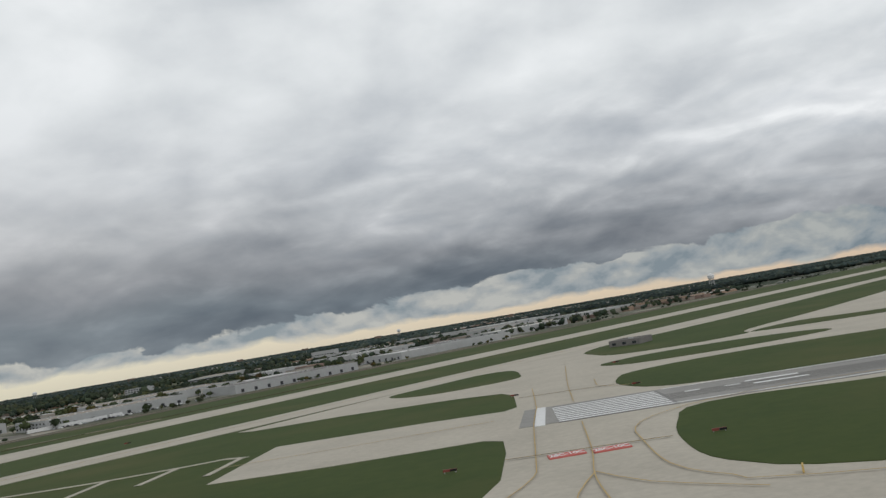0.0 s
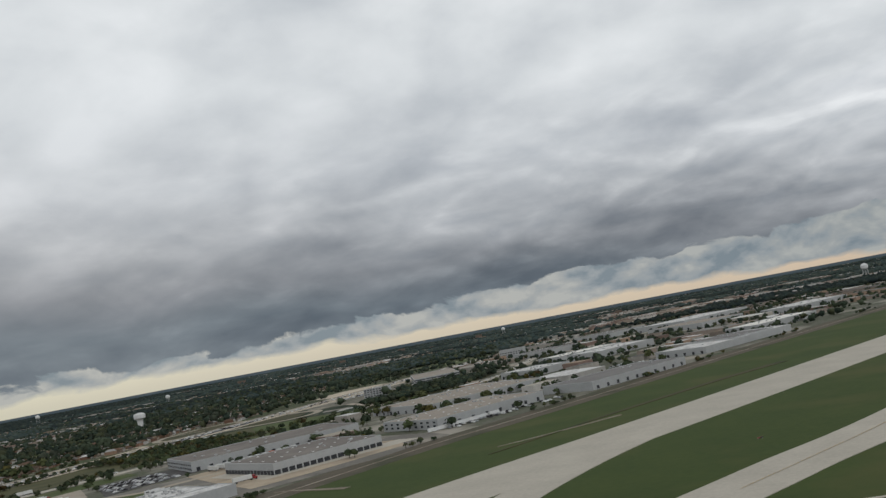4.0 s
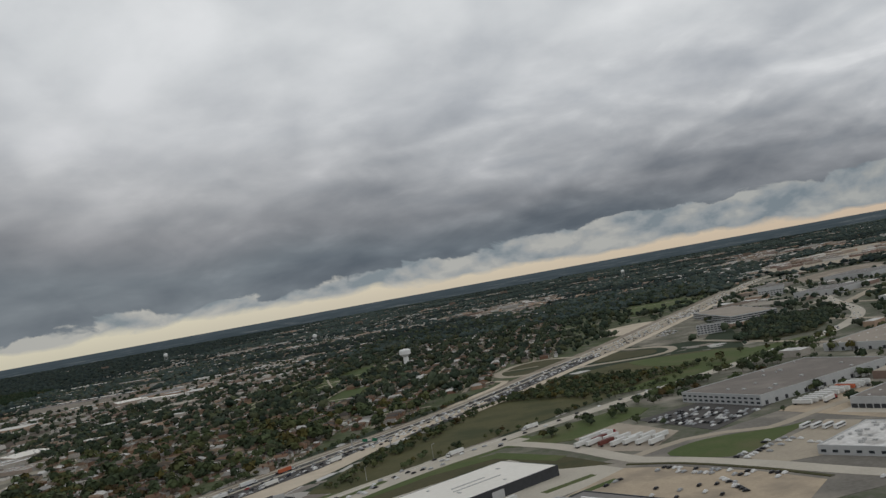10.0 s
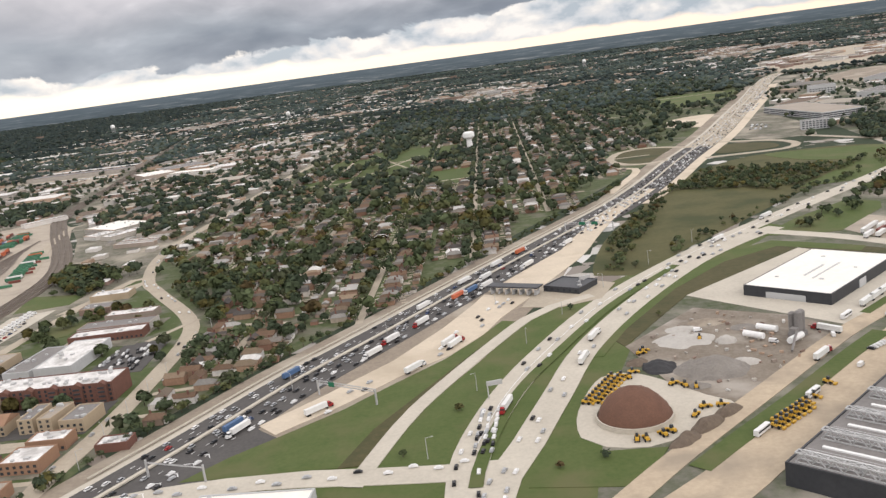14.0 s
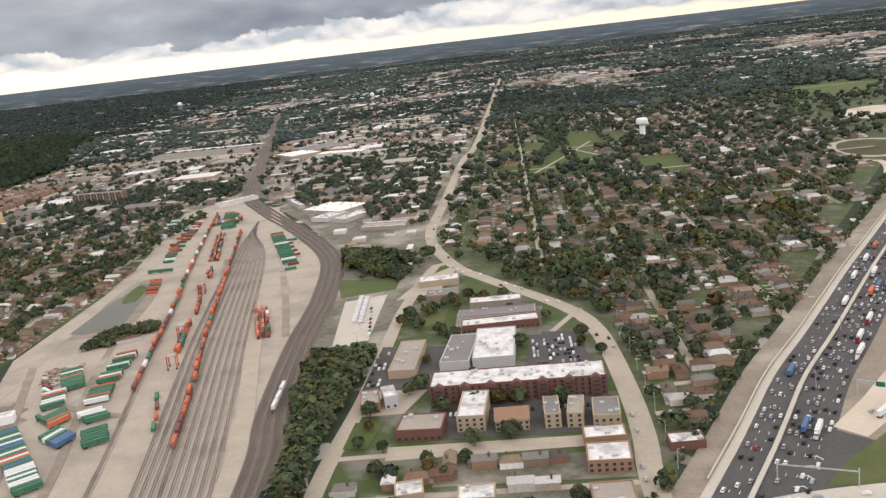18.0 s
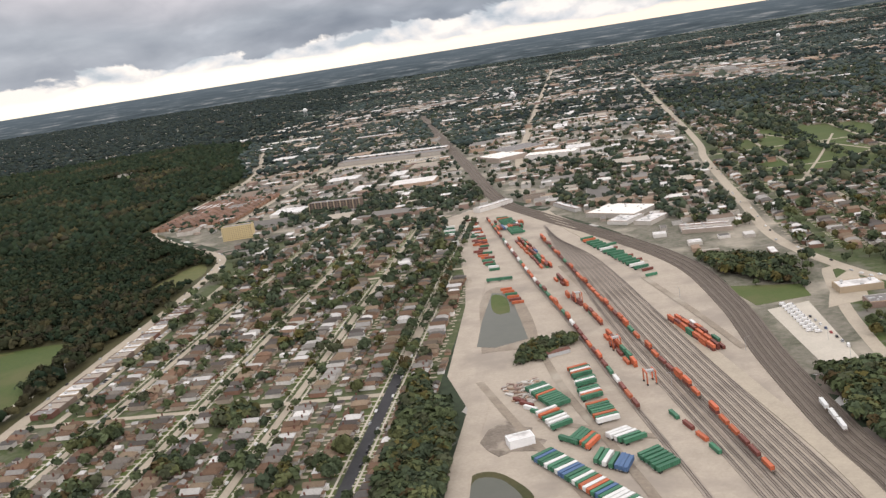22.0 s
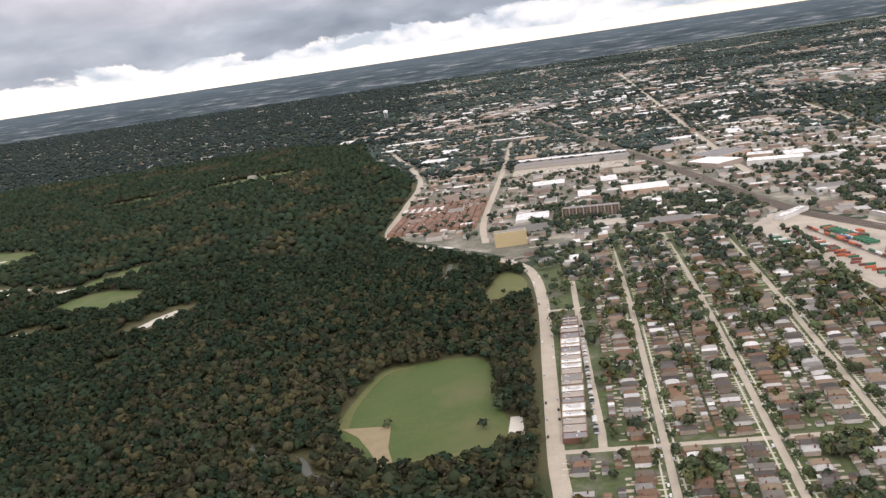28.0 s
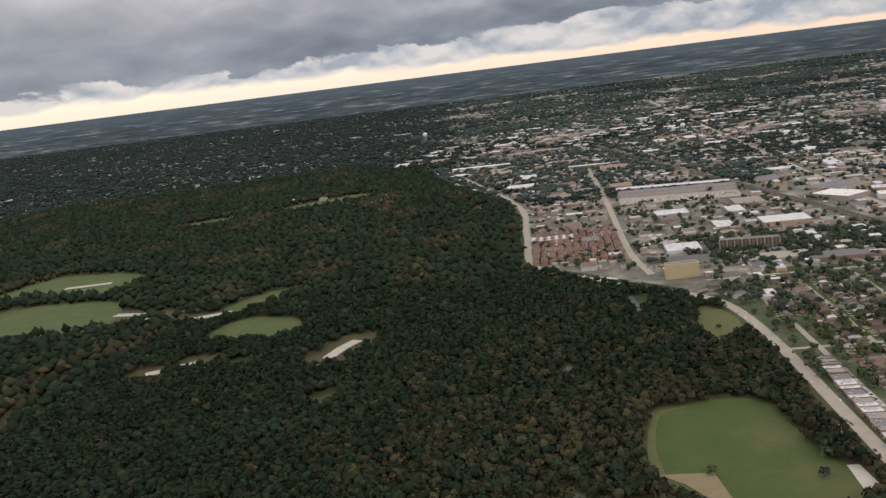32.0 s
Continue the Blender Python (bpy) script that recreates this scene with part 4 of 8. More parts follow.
band("side_street", [(-692, 120), (-692, 205), (-688, 263), (-685, 351), (-676, 420), (-668, 424)], 5, 0.14, STREET, "concrete side street", "road")
band("river_road", [(-1018, 80), (-1022, 256), (-1026, 314), (-1030, 400), (-1036, 520), (-1045, 590), (-1060, 625), (-1090, 655), (-1130, 698), (-1182, 770), (-1192, 912), (-1210, 1120), (-1310, 1455)], 7, 0.15, STREET, "wide concrete road along the woods", "road")
for x in (-905, -945, -985):
    band("street", [(x, 110), (x, 480), (x - 4, 668)], 3.0, 0.12, STREET, "straight residential street", "road", step=30)
band("street", [(-865, 338), (-866, 480), (-869, 668)], 4.2, 0.12, STREET, "shaded residential street", "road", step=30)
band("asphalt_street", [(-864, 110), (-865, 338)], 4.6, 0.12, NEW_ASPHALT, "fresh black asphalt street", "road", step=30)
for y, x0, x1 in ((317, -1025, -862), (200, -1020, -850), (500, -1036, -850), (668, -1050, -885)):
    band("cross_street", [(x0, y), (x1, y)], 3.4, 0.11, STREET, "residential cross street", "road")
for x, y0, y1 in ((-505, 380, 1400), (-545, 300, 1400), (-585, 260, 640), (-625, 400, 1400), (-465, 470, 1400), (-425, 560, 1400), (-385, 680, 1400)):
    band("street", [(x, y0), (x, y1)], 2.8, 0.12, STREET, "straight residential street", "road", step=30)
for y, x0, x1 in ((520, -680, -440), (640, -680, -380), (800, -676, -320), (960, -668, -260), (1120, -665, -200), (1280, -660, -180)):
    band("cross_street", [(x0, y), (x1, y)], 2.8, 0.11, STREET, "residential cross street", "road", step=30)
band("workshop_road", [(-1087, 700), (-1097, 805), (-1100, 1110), (-1110, 1500)], 6, 0.12, STREET, "road between workshops", "road")
band("straight_road", [(-843, 880), (-847, 1368), (-835, 4800)], 8, 0.12, STREET, "long straight road into the distance", "road", step=200)
band("gate_road", [(-824, 150), (-829, 253), (-828, 300), (-833, 330), (-843, 420), (-846, 475), (-878, 640)], 7, 0.13, SAND, "pale haul road along the yard", "road")
# water
patch("pond_bank", [(-838, 446), (-823, 441), (-809, 363), (-827, 353), (-838, 357), (-839, 395)], 0.12, DIRT, "sloping earth bank of the pond", "ground", rounded=4, keep=True)
patch("yard_pond", [(-835, 441), (-825.5, 437), (-813, 365), (-827, 357.5), (-835, 360.5), (-836, 395)], 0.14, WATER, "dull grey-green settling pond", "water", keep=True)
patch("oily_ground", [(-825, 268), (-823, 277), (-817, 284), (-814, 279), (-808, 276), (-809, 270), (-803, 266), (-806, 259), (-814, 260), (-818, 257), (-822, 262)], 0.115, STAINED, "dark stained earth round the shed", "ground")
patch("pond_reeds", [(-834.5, 437), (-827, 430), (-823.5, 405), (-828, 403), (-832.5, 412)], 0.15, LAWN, "green reeds in the settling pond", "grass", rounded=3)
patch("oval_bank", [(-828, 238), (-824, 247), (-816, 245.5), (-806, 231), (-810, 219), (-826, 225)], 0.11, ROUGH_GRASS, "grassy rim of the small pond", "grass", rounded=2, keep=True)
patch("oval_pond", [(-825, 238), (-823, 244), (-816, 242), (-809, 230), (-812, 222), (-823, 227)], 0.12, WATER, "small oval pond", "water", rounded=2, keep=True)
for pts in ([(-1109, 642), (-1107, 612), (-1108, 580)], [(-1156, 500), (-1160, 486), (-1168, 472)], [(-1255, 1150), (-1262, 1100), (-1280, 1040)], [(-1163, 346), (-1147, 333), (-1134, 328), (-1124, 312), (-1112, 304), (-1098, 296)]):
    band("river", pts, 4, 0.06, WATER, "pale bend of a woodland river", "water", step=3)

MAIN_LINE = [(-700, 60), (-709, 208), (-716, 255), (-722, 319), (-725, 384), (-736, 458), (-767, 532), (-817, 630), (-854, 722), (-906, 960), (-1000, 1374), (-1080, 1750)]
band("railway_bed", MAIN_LINE, (12, 12), 0.1, DARK_BALLAST, "dark ballast bed of the main line", "track", step=5.0)


# ---- lots, yards and paint ----
patch("hall_lot", [(-432, 289), (-394, 240), (-336, 290), (-360, 320), (-378, 342)], 0.1, CONCRETE, "pale concrete lot round the hall", "ground", keep=True)
patch("hall_lane", [(-475, 150), (-456, 167), (-433, 190), (-400, 226), (-380, 248), (-360, 262), (-345, 262), (-372, 240), (-445, 160), (-455, 150)], 0.09, TAN_LANE, "tan concrete lane along the hall", "road", keep=True)
patch("mixing_yard", [(-459, 246), (-433, 275), (-409, 258), (-398, 240), (-415, 220), (-429, 210), (-443, 196), (-453, 217)], 0.1, YARD_MUD, "bare grey-brown concrete mixing yard", "ground", keep=True)
patch("heap_pad", [(-478, 189), (-477, 204), (-469, 224), (-459, 224), (-446, 206), (-440, 196), (-458, 183), (-464, 181), (-473, 183)], 0.11, CONCRETE, "pale pad round the heap", "ground", rounded=4, keep=True)
patch("yard_grass", [(-491, 168), (-481, 186), (-473, 181), (-460, 180), (-464, 172), (-468, 164)], 0.12, LAWN, "mown grass beside the pad", "grass")
band("yard_lane", [(-474, 157), (-458, 176), (-434, 202), (-410, 228), (-394, 244), (-372, 262)], 6, 0.12, TAN_LANE, "dusty lane beside the yard", "road")
band("lane_verge", [(-456, 169), (-442, 183.5), (-427, 198.5), (-406, 221), (-391, 236)], 5.0, 0.14, LAWN, "grass strip beside the lane", "grass")
for a, b in (((-389, 252), (-370, 270)), ((-384, 244), (-365, 261)), ((-365, 277), (-349, 291)), ((-356, 268), (-342, 281))):
    band("planted_island", [a, b], 3.0, 0.16, LAWN, "grass island in the lot", "grass")
patch("works_pavement", [(-352, 304), (-364, 261), (-335, 236), (-316, 222), (-275, 236), (-233, 262), (-190, 300), (-168, 332), (-178, 350), (-228, 395), (-262, 360), (-300, 332)], 0.07, LOT_GREY, "worn grey-brown pavement between warehouses", "ground")
patch("dock_apron", [(-278, 348), (-253, 312), (-229, 279), (-212, 293), (-184, 324), (-190, 345), (-215, 360), (-256, 372)], 0.1, TAN_LANE, "tan concrete apron round the loading docks", "ground")
patch("tan_lot", [(-364, 261), (-339, 294), (-322, 285), (-302, 266), (-288, 248), (-300, 226), (-319, 224), (-345, 244)], 0.1, TAN_LANE, "wide tan parking lot", "ground", keep=True)
patch("car_lane_lot", [(-303, 284), (-268, 321), (-259, 312), (-281, 274), (-294, 272)], 0.1, STREET, "tan lot with rows of parked cars", "ground", keep=True)
band("lot_hedge", [(-338, 298), (-321, 288.5), (-301, 269), (-286, 250)], 1.6, 0.3, ROUGH_GRASS, "low hedge and grass round the lot", "grass", step=4)
patch("parking_lot", [(-329, 373), (-301, 392), (-274, 368), (-304, 331)], 0.1, ASPHALT, "dark asphalt parking lot", "ground", keep=True)
patch("truck_yard", [(-357, 360), (-338, 376), (-316, 340), (-329, 313), (-346, 325)], 0.1, SAND, "gravel truck yard", "ground", keep=True)
patch("grass_triangle", [(-324, 306), (-309, 319), (-281, 320), (-271, 324), (-291, 301), (-304, 288), (-319, 297)], 0.1, LAWN, "mown grass triangle between roads", "grass", rounded=4, keep=True)
patch("avenue_verge", [(-386, 360), (-363, 385), (-332, 410), (-322, 398), (-327, 385), (-356, 353), (-370, 352)], 0.1, LAWN, "grass verge with trees beside the avenue", "grass")
patch("scrub_strip", [(-465, 262), (-440, 298), (-412, 326), (-385, 349), (-356, 322), (-342, 302), (-360, 306), (-380, 334), (-432, 289), (-459, 246)], 0.09, ROUGH_GRASS, "brown scrub beside the avenue", "grass")
patch("avenue_lawn", [(-472, 240), (-458, 276), (-436, 308), (-408, 338), (-385, 350), (-358, 326), (-362, 320), (-386, 340), (-410, 326), (-434, 298), (-456, 262), (-466, 240)], 0.11, LAWN, "mown strip along the avenue", "grass")
patch("avenue_meadow", [(-340, 452), (-255, 545), (-215, 560), (-200, 545), (-300, 455)], 0.1, LAWN, "long green meadow beside the avenue", "grass")
patch("dock_apron", [(-262, 330), (-229, 296), (-180, 338), (-190, 346), (-226, 312), (-250, 340)], 0.12, CONCRETE, "pale concrete dock apron", "ground", keep=True)
patch("van_lot", [(-713, 371), (-695, 377), (-695, 301), (-707, 298)], 0.12, CONCRETE, "pale lot with parked vans", "ground", keep=True)
patch("trackside_green", [(-724, 410), (-692, 402), (-692, 384), (-716, 378)], 0.1, LAWN, "green grass beside the tracks", "grass", keep=True)
patch("rear_parking", [(-636, 274), (-615, 274), (-617, 308), (-634, 308)], 0.12, ASPHALT, "dark parking lot behind the apartments", "ground", keep=True)
patch("shop_parking", [(-690, 264), (-668, 262), (-664, 302), (-688, 307)], 0.12, ASPHALT, "dark parking lot beside the shop", "ground")
patch("middle_pavement", [(-676, 216), (-612, 216), (-612, 222), (-676, 224)], 0.12, STREET, "concrete lane between blocks", "road", keep=True)
patch("court_pavement", [(-666, 240), (-612, 239), (-612, 248), (-666, 249)], 0.12, ASPHALT, "dark paved court before the apartments", "ground", keep=True)
band("shop_alley", [(-1008, 318), (-1008, 330), (-1012, 414), (-1018, 560)], 3.4, 0.13, STREET, "pale street behind the shops", "road")
patch("field_parking", [(-1046, 326), (-1038, 327), (-1041, 354), (-1046, 354)], 0.14, CONCRETE, "pale little parking lot by the field", "ground", keep=True)
patch("field_sand", [(-1122, 355), (-1099, 354), (-1096, 332), (-1091, 317), (-1096, 315), (-1104, 331), (-1112, 345)], 0.16, DRY_GRASS, "worn sandy corner of the field", "ground")
for pts, w in (([(-1121, 352), (-1122, 380), (-1115, 418), (-1100, 427)], (5, 2)), ([(-1092, 318), (-1070, 321), (-1048, 327)], (2.4, 1.6))):
    band("dry_margin", pts, w, 0.15, DRY_FIELD, "dry yellowed margin of the field", "grass", step=4)
for pts in ([(-1317, 552), (-1312, 572), (-1304, 588)], [(-1446, 548), (-1415, 567)], [(-1470, 690), (-1440, 702)], [(-1690, 868), (-1640, 876)], [(-1540, 700), (-1510, 715), (-1560, 728)]):
    band("wood_lot", pts, 9, 0.14, CONCRETE, "pale clearing lane in the woods", "road")
    for x, y in pts:
        take(x, y, 14)
for pts in ([(-640, 620), (-600, 720), (-560, 830)], [(-655, 700), (-590, 700), (-530, 760)], [(-615, 900), (-580, 790), (-545, 690)]):
    band("park_path", pts, 2.0, 0.14, STREET, "winding pale park path", "path")
patch("copse_floor", [(-251, 588), (-214, 700), (-160, 700), (-172, 645), (-202, 582), (-228, 571)], 0.06, ROUGH_GRASS, "shaded floor of a roadside copse", "ground", keep=True)
band("north_road", [(-146, 720), (-60, 860), (100, 1040), (300, 1200)], 8, 0.17, STREET, "road through the industrial lots", "road")
patch("roadside_lots", [(-318, 694), (-262, 836), (-201, 992), (-142, 1130), (-92, 1255), (-50, 1250), (-190, 1000), (-240, 830), (-246, 700), (-262, 640), (-300, 640)], 0.026, LOTS, "paved lots and lanes beside the highway", "ground", keep=True)
patch("freight_lots", [(-60, 1300), (-20, 1270), (60, 1330), (122, 1400), (244, 1560), (330, 1760), (251, 1865), (131, 1816), (-17, 1640), (-60, 1420)], 0.026, STREET, "wide pale concrete freight lots", "ground", keep=True)
patch("tan_works_yard", [(-89, 1069), (-77, 1142), (-12, 1207), (35, 1215), (40, 1130), (-30, 1040), (-67, 981)], 0.06, DIRT, "bare tan works yard among halls", "ground", keep=True)
patch("wetland_meadow", [(-318, 576), (-280, 567), (-250, 553), (-262, 508), (-290, 520), (-310, 540)], 0.075, LAWN, "greener grass at the edge of the wetland", "grass", rounded=5)
patch("trackside_lots", [(-812, 640), (-775, 570), (-745, 500), (-728, 440), (-722, 420), (-715, 300), (-690, 300), (-676, 420), (-676, 600), (-760, 760)], 0.02, LOTS, "worn paved lots beside the tracks", "ground")
for k in range(7):
    band("industrial_street", [(-190 + 55 * k, 470 + 70 * k), (-330 + 55 * k + 60, 640 + 70 * k)], 5, 0.15, STREET, "street between warehouses", "road")


def stripe(points, width, z, mat, label, category="marking", step=3.0):
    return band("marking", points, width, z, mat, label, category, step=step, skirt=0.02)


tagged(Shape().prism([(9, 139), (10.4, 138.6), (8.4, 117.4), (7, 118)], 0.1, 0.20).make("runway_end_bar", PAINT_WHITE), "solid white bar at the runway end", "marking", "", "structure")
keys = Shape()
for k in range(9):
    y = 118.6 + 2.02 * k
    keys.prism([(10.4 + 0.09 * k, y), (26 + 0.09 * k, y - 1.0), (26 + 0.09 * k, y), (10.4 + 0.09 * k, y + 1.0)], 0.1, 0.20)
tagged(Shape().prism([(10.3, 118), (26.4, 117), (27.4, 135.6), (11.4, 137)], 0.1, 0.19).make("threshold_ground", RUBBER), "rubber-dark concrete under the threshold stripes", "runway", "", "structure")
tagged(keys.make("threshold_stripes", PAINT_WHITE), "rows of white threshold stripes on the runway", "marking", "", "structure")
marks = Shape()
for x, y, w, d in ((31, 128.4, 2.2, 0.7), (36.4, 126.8, 2.2, 0.7), (42.5, 124.2, 7.5, 1.0), (42.5, 128.2, 7.5, 1.0), (60, 122, 6, 0.7), (80, 119.5, 6, 0.7)):
    marks.box(x, y, 0.1, w, d, 0.1, -7)
for off in (-9.2, 9.2):
    marks.add(*strip_shape(smooth_line([(27, 127.3), (60, 123), (230, 101.5)], 8), 0.5, 0.20, 0.03, off))
tagged(marks.make("runway_marks", PAINT_WHITE), "white aiming and edge marks on the runway", "marking", "", "structure")
for pts in ([(13, 115), (11, 92), (9.2, 77), (9, 60)], [(9, 139), (7, 119), (5, 91), (4, 82), (0, 72)], [(60, 115), (44, 117), (30, 115.5), (21, 109), (17.5, 102), (16.6, 94), (16, 78), (19, 69.5), (24, 65), (60, 52)], [(23, 221), (18, 174), (15, 140)], [(9.6, 80), (7, 72), (5, 60)], [(9.6, 80), (13, 72), (20, 64)],
            [(11, 174), (10, 156), (9, 139)], [(-40, 130), (-20, 130), (2, 131)], [(-100, 163), (-60, 201), (-15, 247), (40, 301)], [(28, 150), (22, 156), (23, 172)]):
    stripe(pts, 0.15, 0.16, TAN_LANE, "brown border of a painted line")
    stripe(pts, 0.075, 0.165, PAINT_YELLOW, "yellow taxiway line on concrete")
for pts in ([(2, 94.5), (19.5, 92)], [(7.5, 159.5), (24.5, 155.5)]):
    stripe(pts, 0.26, 0.17, NEW_ASPHALT, "dark border of a holding line")
    stripe(pts, 0.1, 0.175, PAINT_YELLOW, "yellow runway holding line")
for x, y, turn in ((8.3, 91.9, 2), (12.9, 91.2, 2)):
    pad = tagged(Shape().box(x, y, 0.1, 3.9, 2.3, 0.135, turn).make("holding_sign_paint", PAINT_RED), "red painted runway number on concrete", "marking", "", "structure")
    text = bpy.data.curves.new("runway_number", "FONT")
    text.body, text.size, text.align_x, text.align_y, text.extrude = "28C-10C", 1.0, "CENTER", "CENTER", 0.01
    text.offset = 0.025
    writer = bpy.data.objects.new("runway_number", text)
    letters = bpy.data.meshes.new_from_object(writer)
    bpy.data.objects.remove(writer)
    letters.materials.append(PAINT_WHITE)
    piece("runway_number", letters, pad, x, y, 0.25, turn, (1, 1.9, 1))

for corners, mat, label in (([(-688, 242), (-679, 242), (-682, 224), (-689, 225)], LAWN, "small green lawn beside the street"), ([(-682, 345), (-666, 348), (-667, 329), (-684, 324)], LAWN, "green lawn with trees"), ([(-660, 226), (-612, 224), (-611, 239), (-661, 241)], ASPHALT, "dark paved yards between blocks of flats"),
                            ([(-690, 246), (-674, 246), (-668, 263), (-690, 266)], STREET, "worn concrete apron"), ([(-662, 200), (-612, 198), (-612, 212), (-662, 214)], LOTS, "paved yards behind houses"), ([(-690, 366), (-672, 372), (-664, 420), (-680, 400)], STREET, "concrete lot beside low shops"), ([(-662, 308), (-630, 306), (-628, 340), (-662, 340)], LOTS, "paved yard between workshops"),
                            ([(-676, 150), (-612, 150), (-612, 196), (-676, 198)], LOTS, "paved yards behind houses")):
    patch("small_lot", corners, 0.09, mat, label, "ground")
for x0, y0, x1, y1 in ((-690, 219, -612, 220), (-690, 196, -612, 195), (-626, 308, -614, 332), (-602, 338, -576, 330), (-600, 318, -574, 312), (-602, 250, -588, 252), (-602, 232, -592, 233)):
    band("lane", [(x0, y0), (x1, y1)], 2.4, 0.13, STREET, "short concrete lane", "road")
for pts in ([(-806, 342), (-796, 300), (-782, 256), (-770, 215), (-755, 150)], [(-800, 480), (-776, 380), (-758, 300), (-744, 232)], [(-758, 440), (-742, 380), (-730, 330)], [(-830, 320), (-812, 276), (-796, 240), (-780, 200)], [(-806, 282), (-786, 270), (-768, 262)]):
    band("wheel_track", pts, 3.0, 0.112, DIRT, "worn brown vehicle track across the yard", "road", step=8, skirt=0.02)
patch("car_lot", [(-1085, 1040), (-950, 1022), (-947, 1070), (-1085, 1090)], 0.1, STREET, "wide lot full of parked cars", "ground", keep=True)
# tyre rubber on the runway, mown strips and worn ground on the airfield
for off, x0, x1 in ((-3.1, 14, 210), (-1.9, 12, 225), (-0.6, 20, 190), (0.7, 12, 230), (1.9, 16, 215), (3.0, 22, 180), (4.2, 40, 150)):
    band("tyre_marks", [(x0, 128.2 - 0.115 * (x0 - 6) + off), (x1, 128.2 - 0.122 * (x1 - 6) + off)], (0.2, 0.8), 0.07, RUBBER, "dark tyre rubber along the runway", "marking", step=20, skirt=0.02)
band("worn_track", [(-150, 262), (-110, 305), (-62, 352), (-30, 378)], (1.0, 5.0), 0.06, ROUGH_GRASS, "worn brown strip in the airfield grass", "grass")
band("worn_track", [(-216, 262), (-211, 260), (-195, 249), (-190, 246)], (0.6, 2.4), 0.06, DIRT, "bare dirt patch in the airfield grass", "ground")
band("worn_track", [(-148, 275), (-138, 280), (-124, 288), (-107, 299)], (0.5, 1.6), 0.06, DIRT, "bare dirt track in the airfield grass", "ground")


# ---- buildings ----
PANE = cube_mesh("pane", GLASS)
DOCK = cube_mesh("dock_door", WALL_DARK)
PALE_DOOR = cube_mesh("pale_door", WALL_PALE)
RIB = cube_mesh("rib", BRICK_TAN)
ROOF_UNIT = cube_mesh("roof_unit", STEEL)
SKYLIGHT = cube_mesh("skylight", PAINT_WHITE)


def hall(name, a, b, depth, h, roof, wall, label, category="building", docks=(), windows=(), units=0, lights=(0, 0), lip=0.35):
    """A flat-roofed building: front edge from a to b, depth to the left of it. docks and windows: (side, count, base, width, height)."""
    a, b = Vector(a), Vector(b)
    w, turn = (b - a).length, math.degrees(math.atan2(b.y - a.y, b.x - a.x))
    ob = thing(name, *((a + b) / 2), 0, turn, label, category)
    Shape().box(0, depth / 2, 0, w, depth, h - lip).make("wall", wall, ob)
    rim = Shape()
    for x, y, p, q in ((0, 0.2, w, 0.4), (0, depth - 0.2, w, 0.4), (-w / 2 + 0.2, depth / 2, 0.4, depth - 0.8), (w / 2 - 0.2, depth / 2, 0.4, depth - 0.8)):
        rim.box(x, y, h - lip, p + 0.004, q, lip)
    rim.make("parapet", wall, ob)
    Shape().box(0, depth / 2, h - lip, w - 0.8, depth - 0.8, 0.12).make("roof", roof, ob)
    for kind, mesh, rows in (("dock_door", DOCK, docks), ("window", PANE, windows)):
        for side, count, z, pw, ph in rows:
            for k in range(count):
                u = (k + 0.5) / count
                spot = {"front": ((u - 0.5) * w, 0, 0), "back": ((u - 0.5) * w, depth, 0), "left": (-w / 2, u * depth, 90), "right": (w / 2, u * depth, 90)}[side]
                piece(kind, mesh, ob, spot[0], spot[1], z, spot[2], (pw, 0.12, ph))
    rnd = random.Random(name + str(round(a.x)))
    for k in range(units):
        piece("roof_unit", ROOF_UNIT, ob, rnd.uniform(-0.42, 0.42) * w, rnd.uniform(0.1, 0.9) * depth, h - lip + 0.1, 0, (rnd.uniform(0.6, 1.6), rnd.uniform(0.6, 1.4), rnd.uniform(0.4, 0.8)))
    for i in range(lights[0]):
        for j in range(lights[1]):
            piece("skylight", SKYLIGHT, ob, ((i + 0.5) / lights[0] - 0.5) * w, (j + 0.5) / lights[1] * depth, h - lip + 0.1, 0, (0.7, 0.7, 0.2))
    n = Vector((-(b - a).y, (b - a).x)).normalized() * depth
    take_area([tuple(a), tuple(b), tuple(b + n), tuple(a + n)])
    return ob


# industrial belt by the airfield
hall("warehouse", (-256, 333), (-228, 303), 46, 4.3, ROOF_BROWN, WALL_PALE, "brown-roofed pale warehouse with rows of dark loading docks", "warehouse", [("front", 15, 0.25, 2.3, 1.5), ("right", 16, 0.25, 2.3, 1.5)], (), 5, (4, 6))
hall("warehouse", (-307, 399), (-281, 362), 78, 4.5, ROOF_BROWN, WALL_PALE, "long brown-roofed warehouse with dark window bands", "warehouse", [("right", 14, 0.3, 1.6, 1.6)], [("front", 14, 0.9, 1.8, 0.8), ("front", 14, 2.6, 1.8, 0.7)], 14)
hall("warehouse", (-202, 386), (-175, 358), 62, 4.2, ROOF_TAN, WALL_PALE, "tan-roofed pale warehouse with small dark windows", "warehouse", [("right", 8, 0.3, 1.6, 1.6)], [("front", 9, 0.9, 1.6, 0.8), ("front", 9, 2.5, 1.6, 0.7)], 8, (3, 8))
hall("warehouse", (-224, 484), (-185, 440), 76, 4.2, ROOF_TAN, WALL_PALE, "long tan-roofed pale warehouse behind trees", "warehouse", [("front", 8, 0.3, 1.6, 1.6)], (), 10, (4, 9))
hall("warehouse", (-130, 425), (-108, 402), 70, 4.0, ROOF_GREY, WALL_PALE, "grey-roofed warehouse along the airfield fence", "warehouse", [("right", 10, 0.3, 1.6, 1.6)], (), 6)
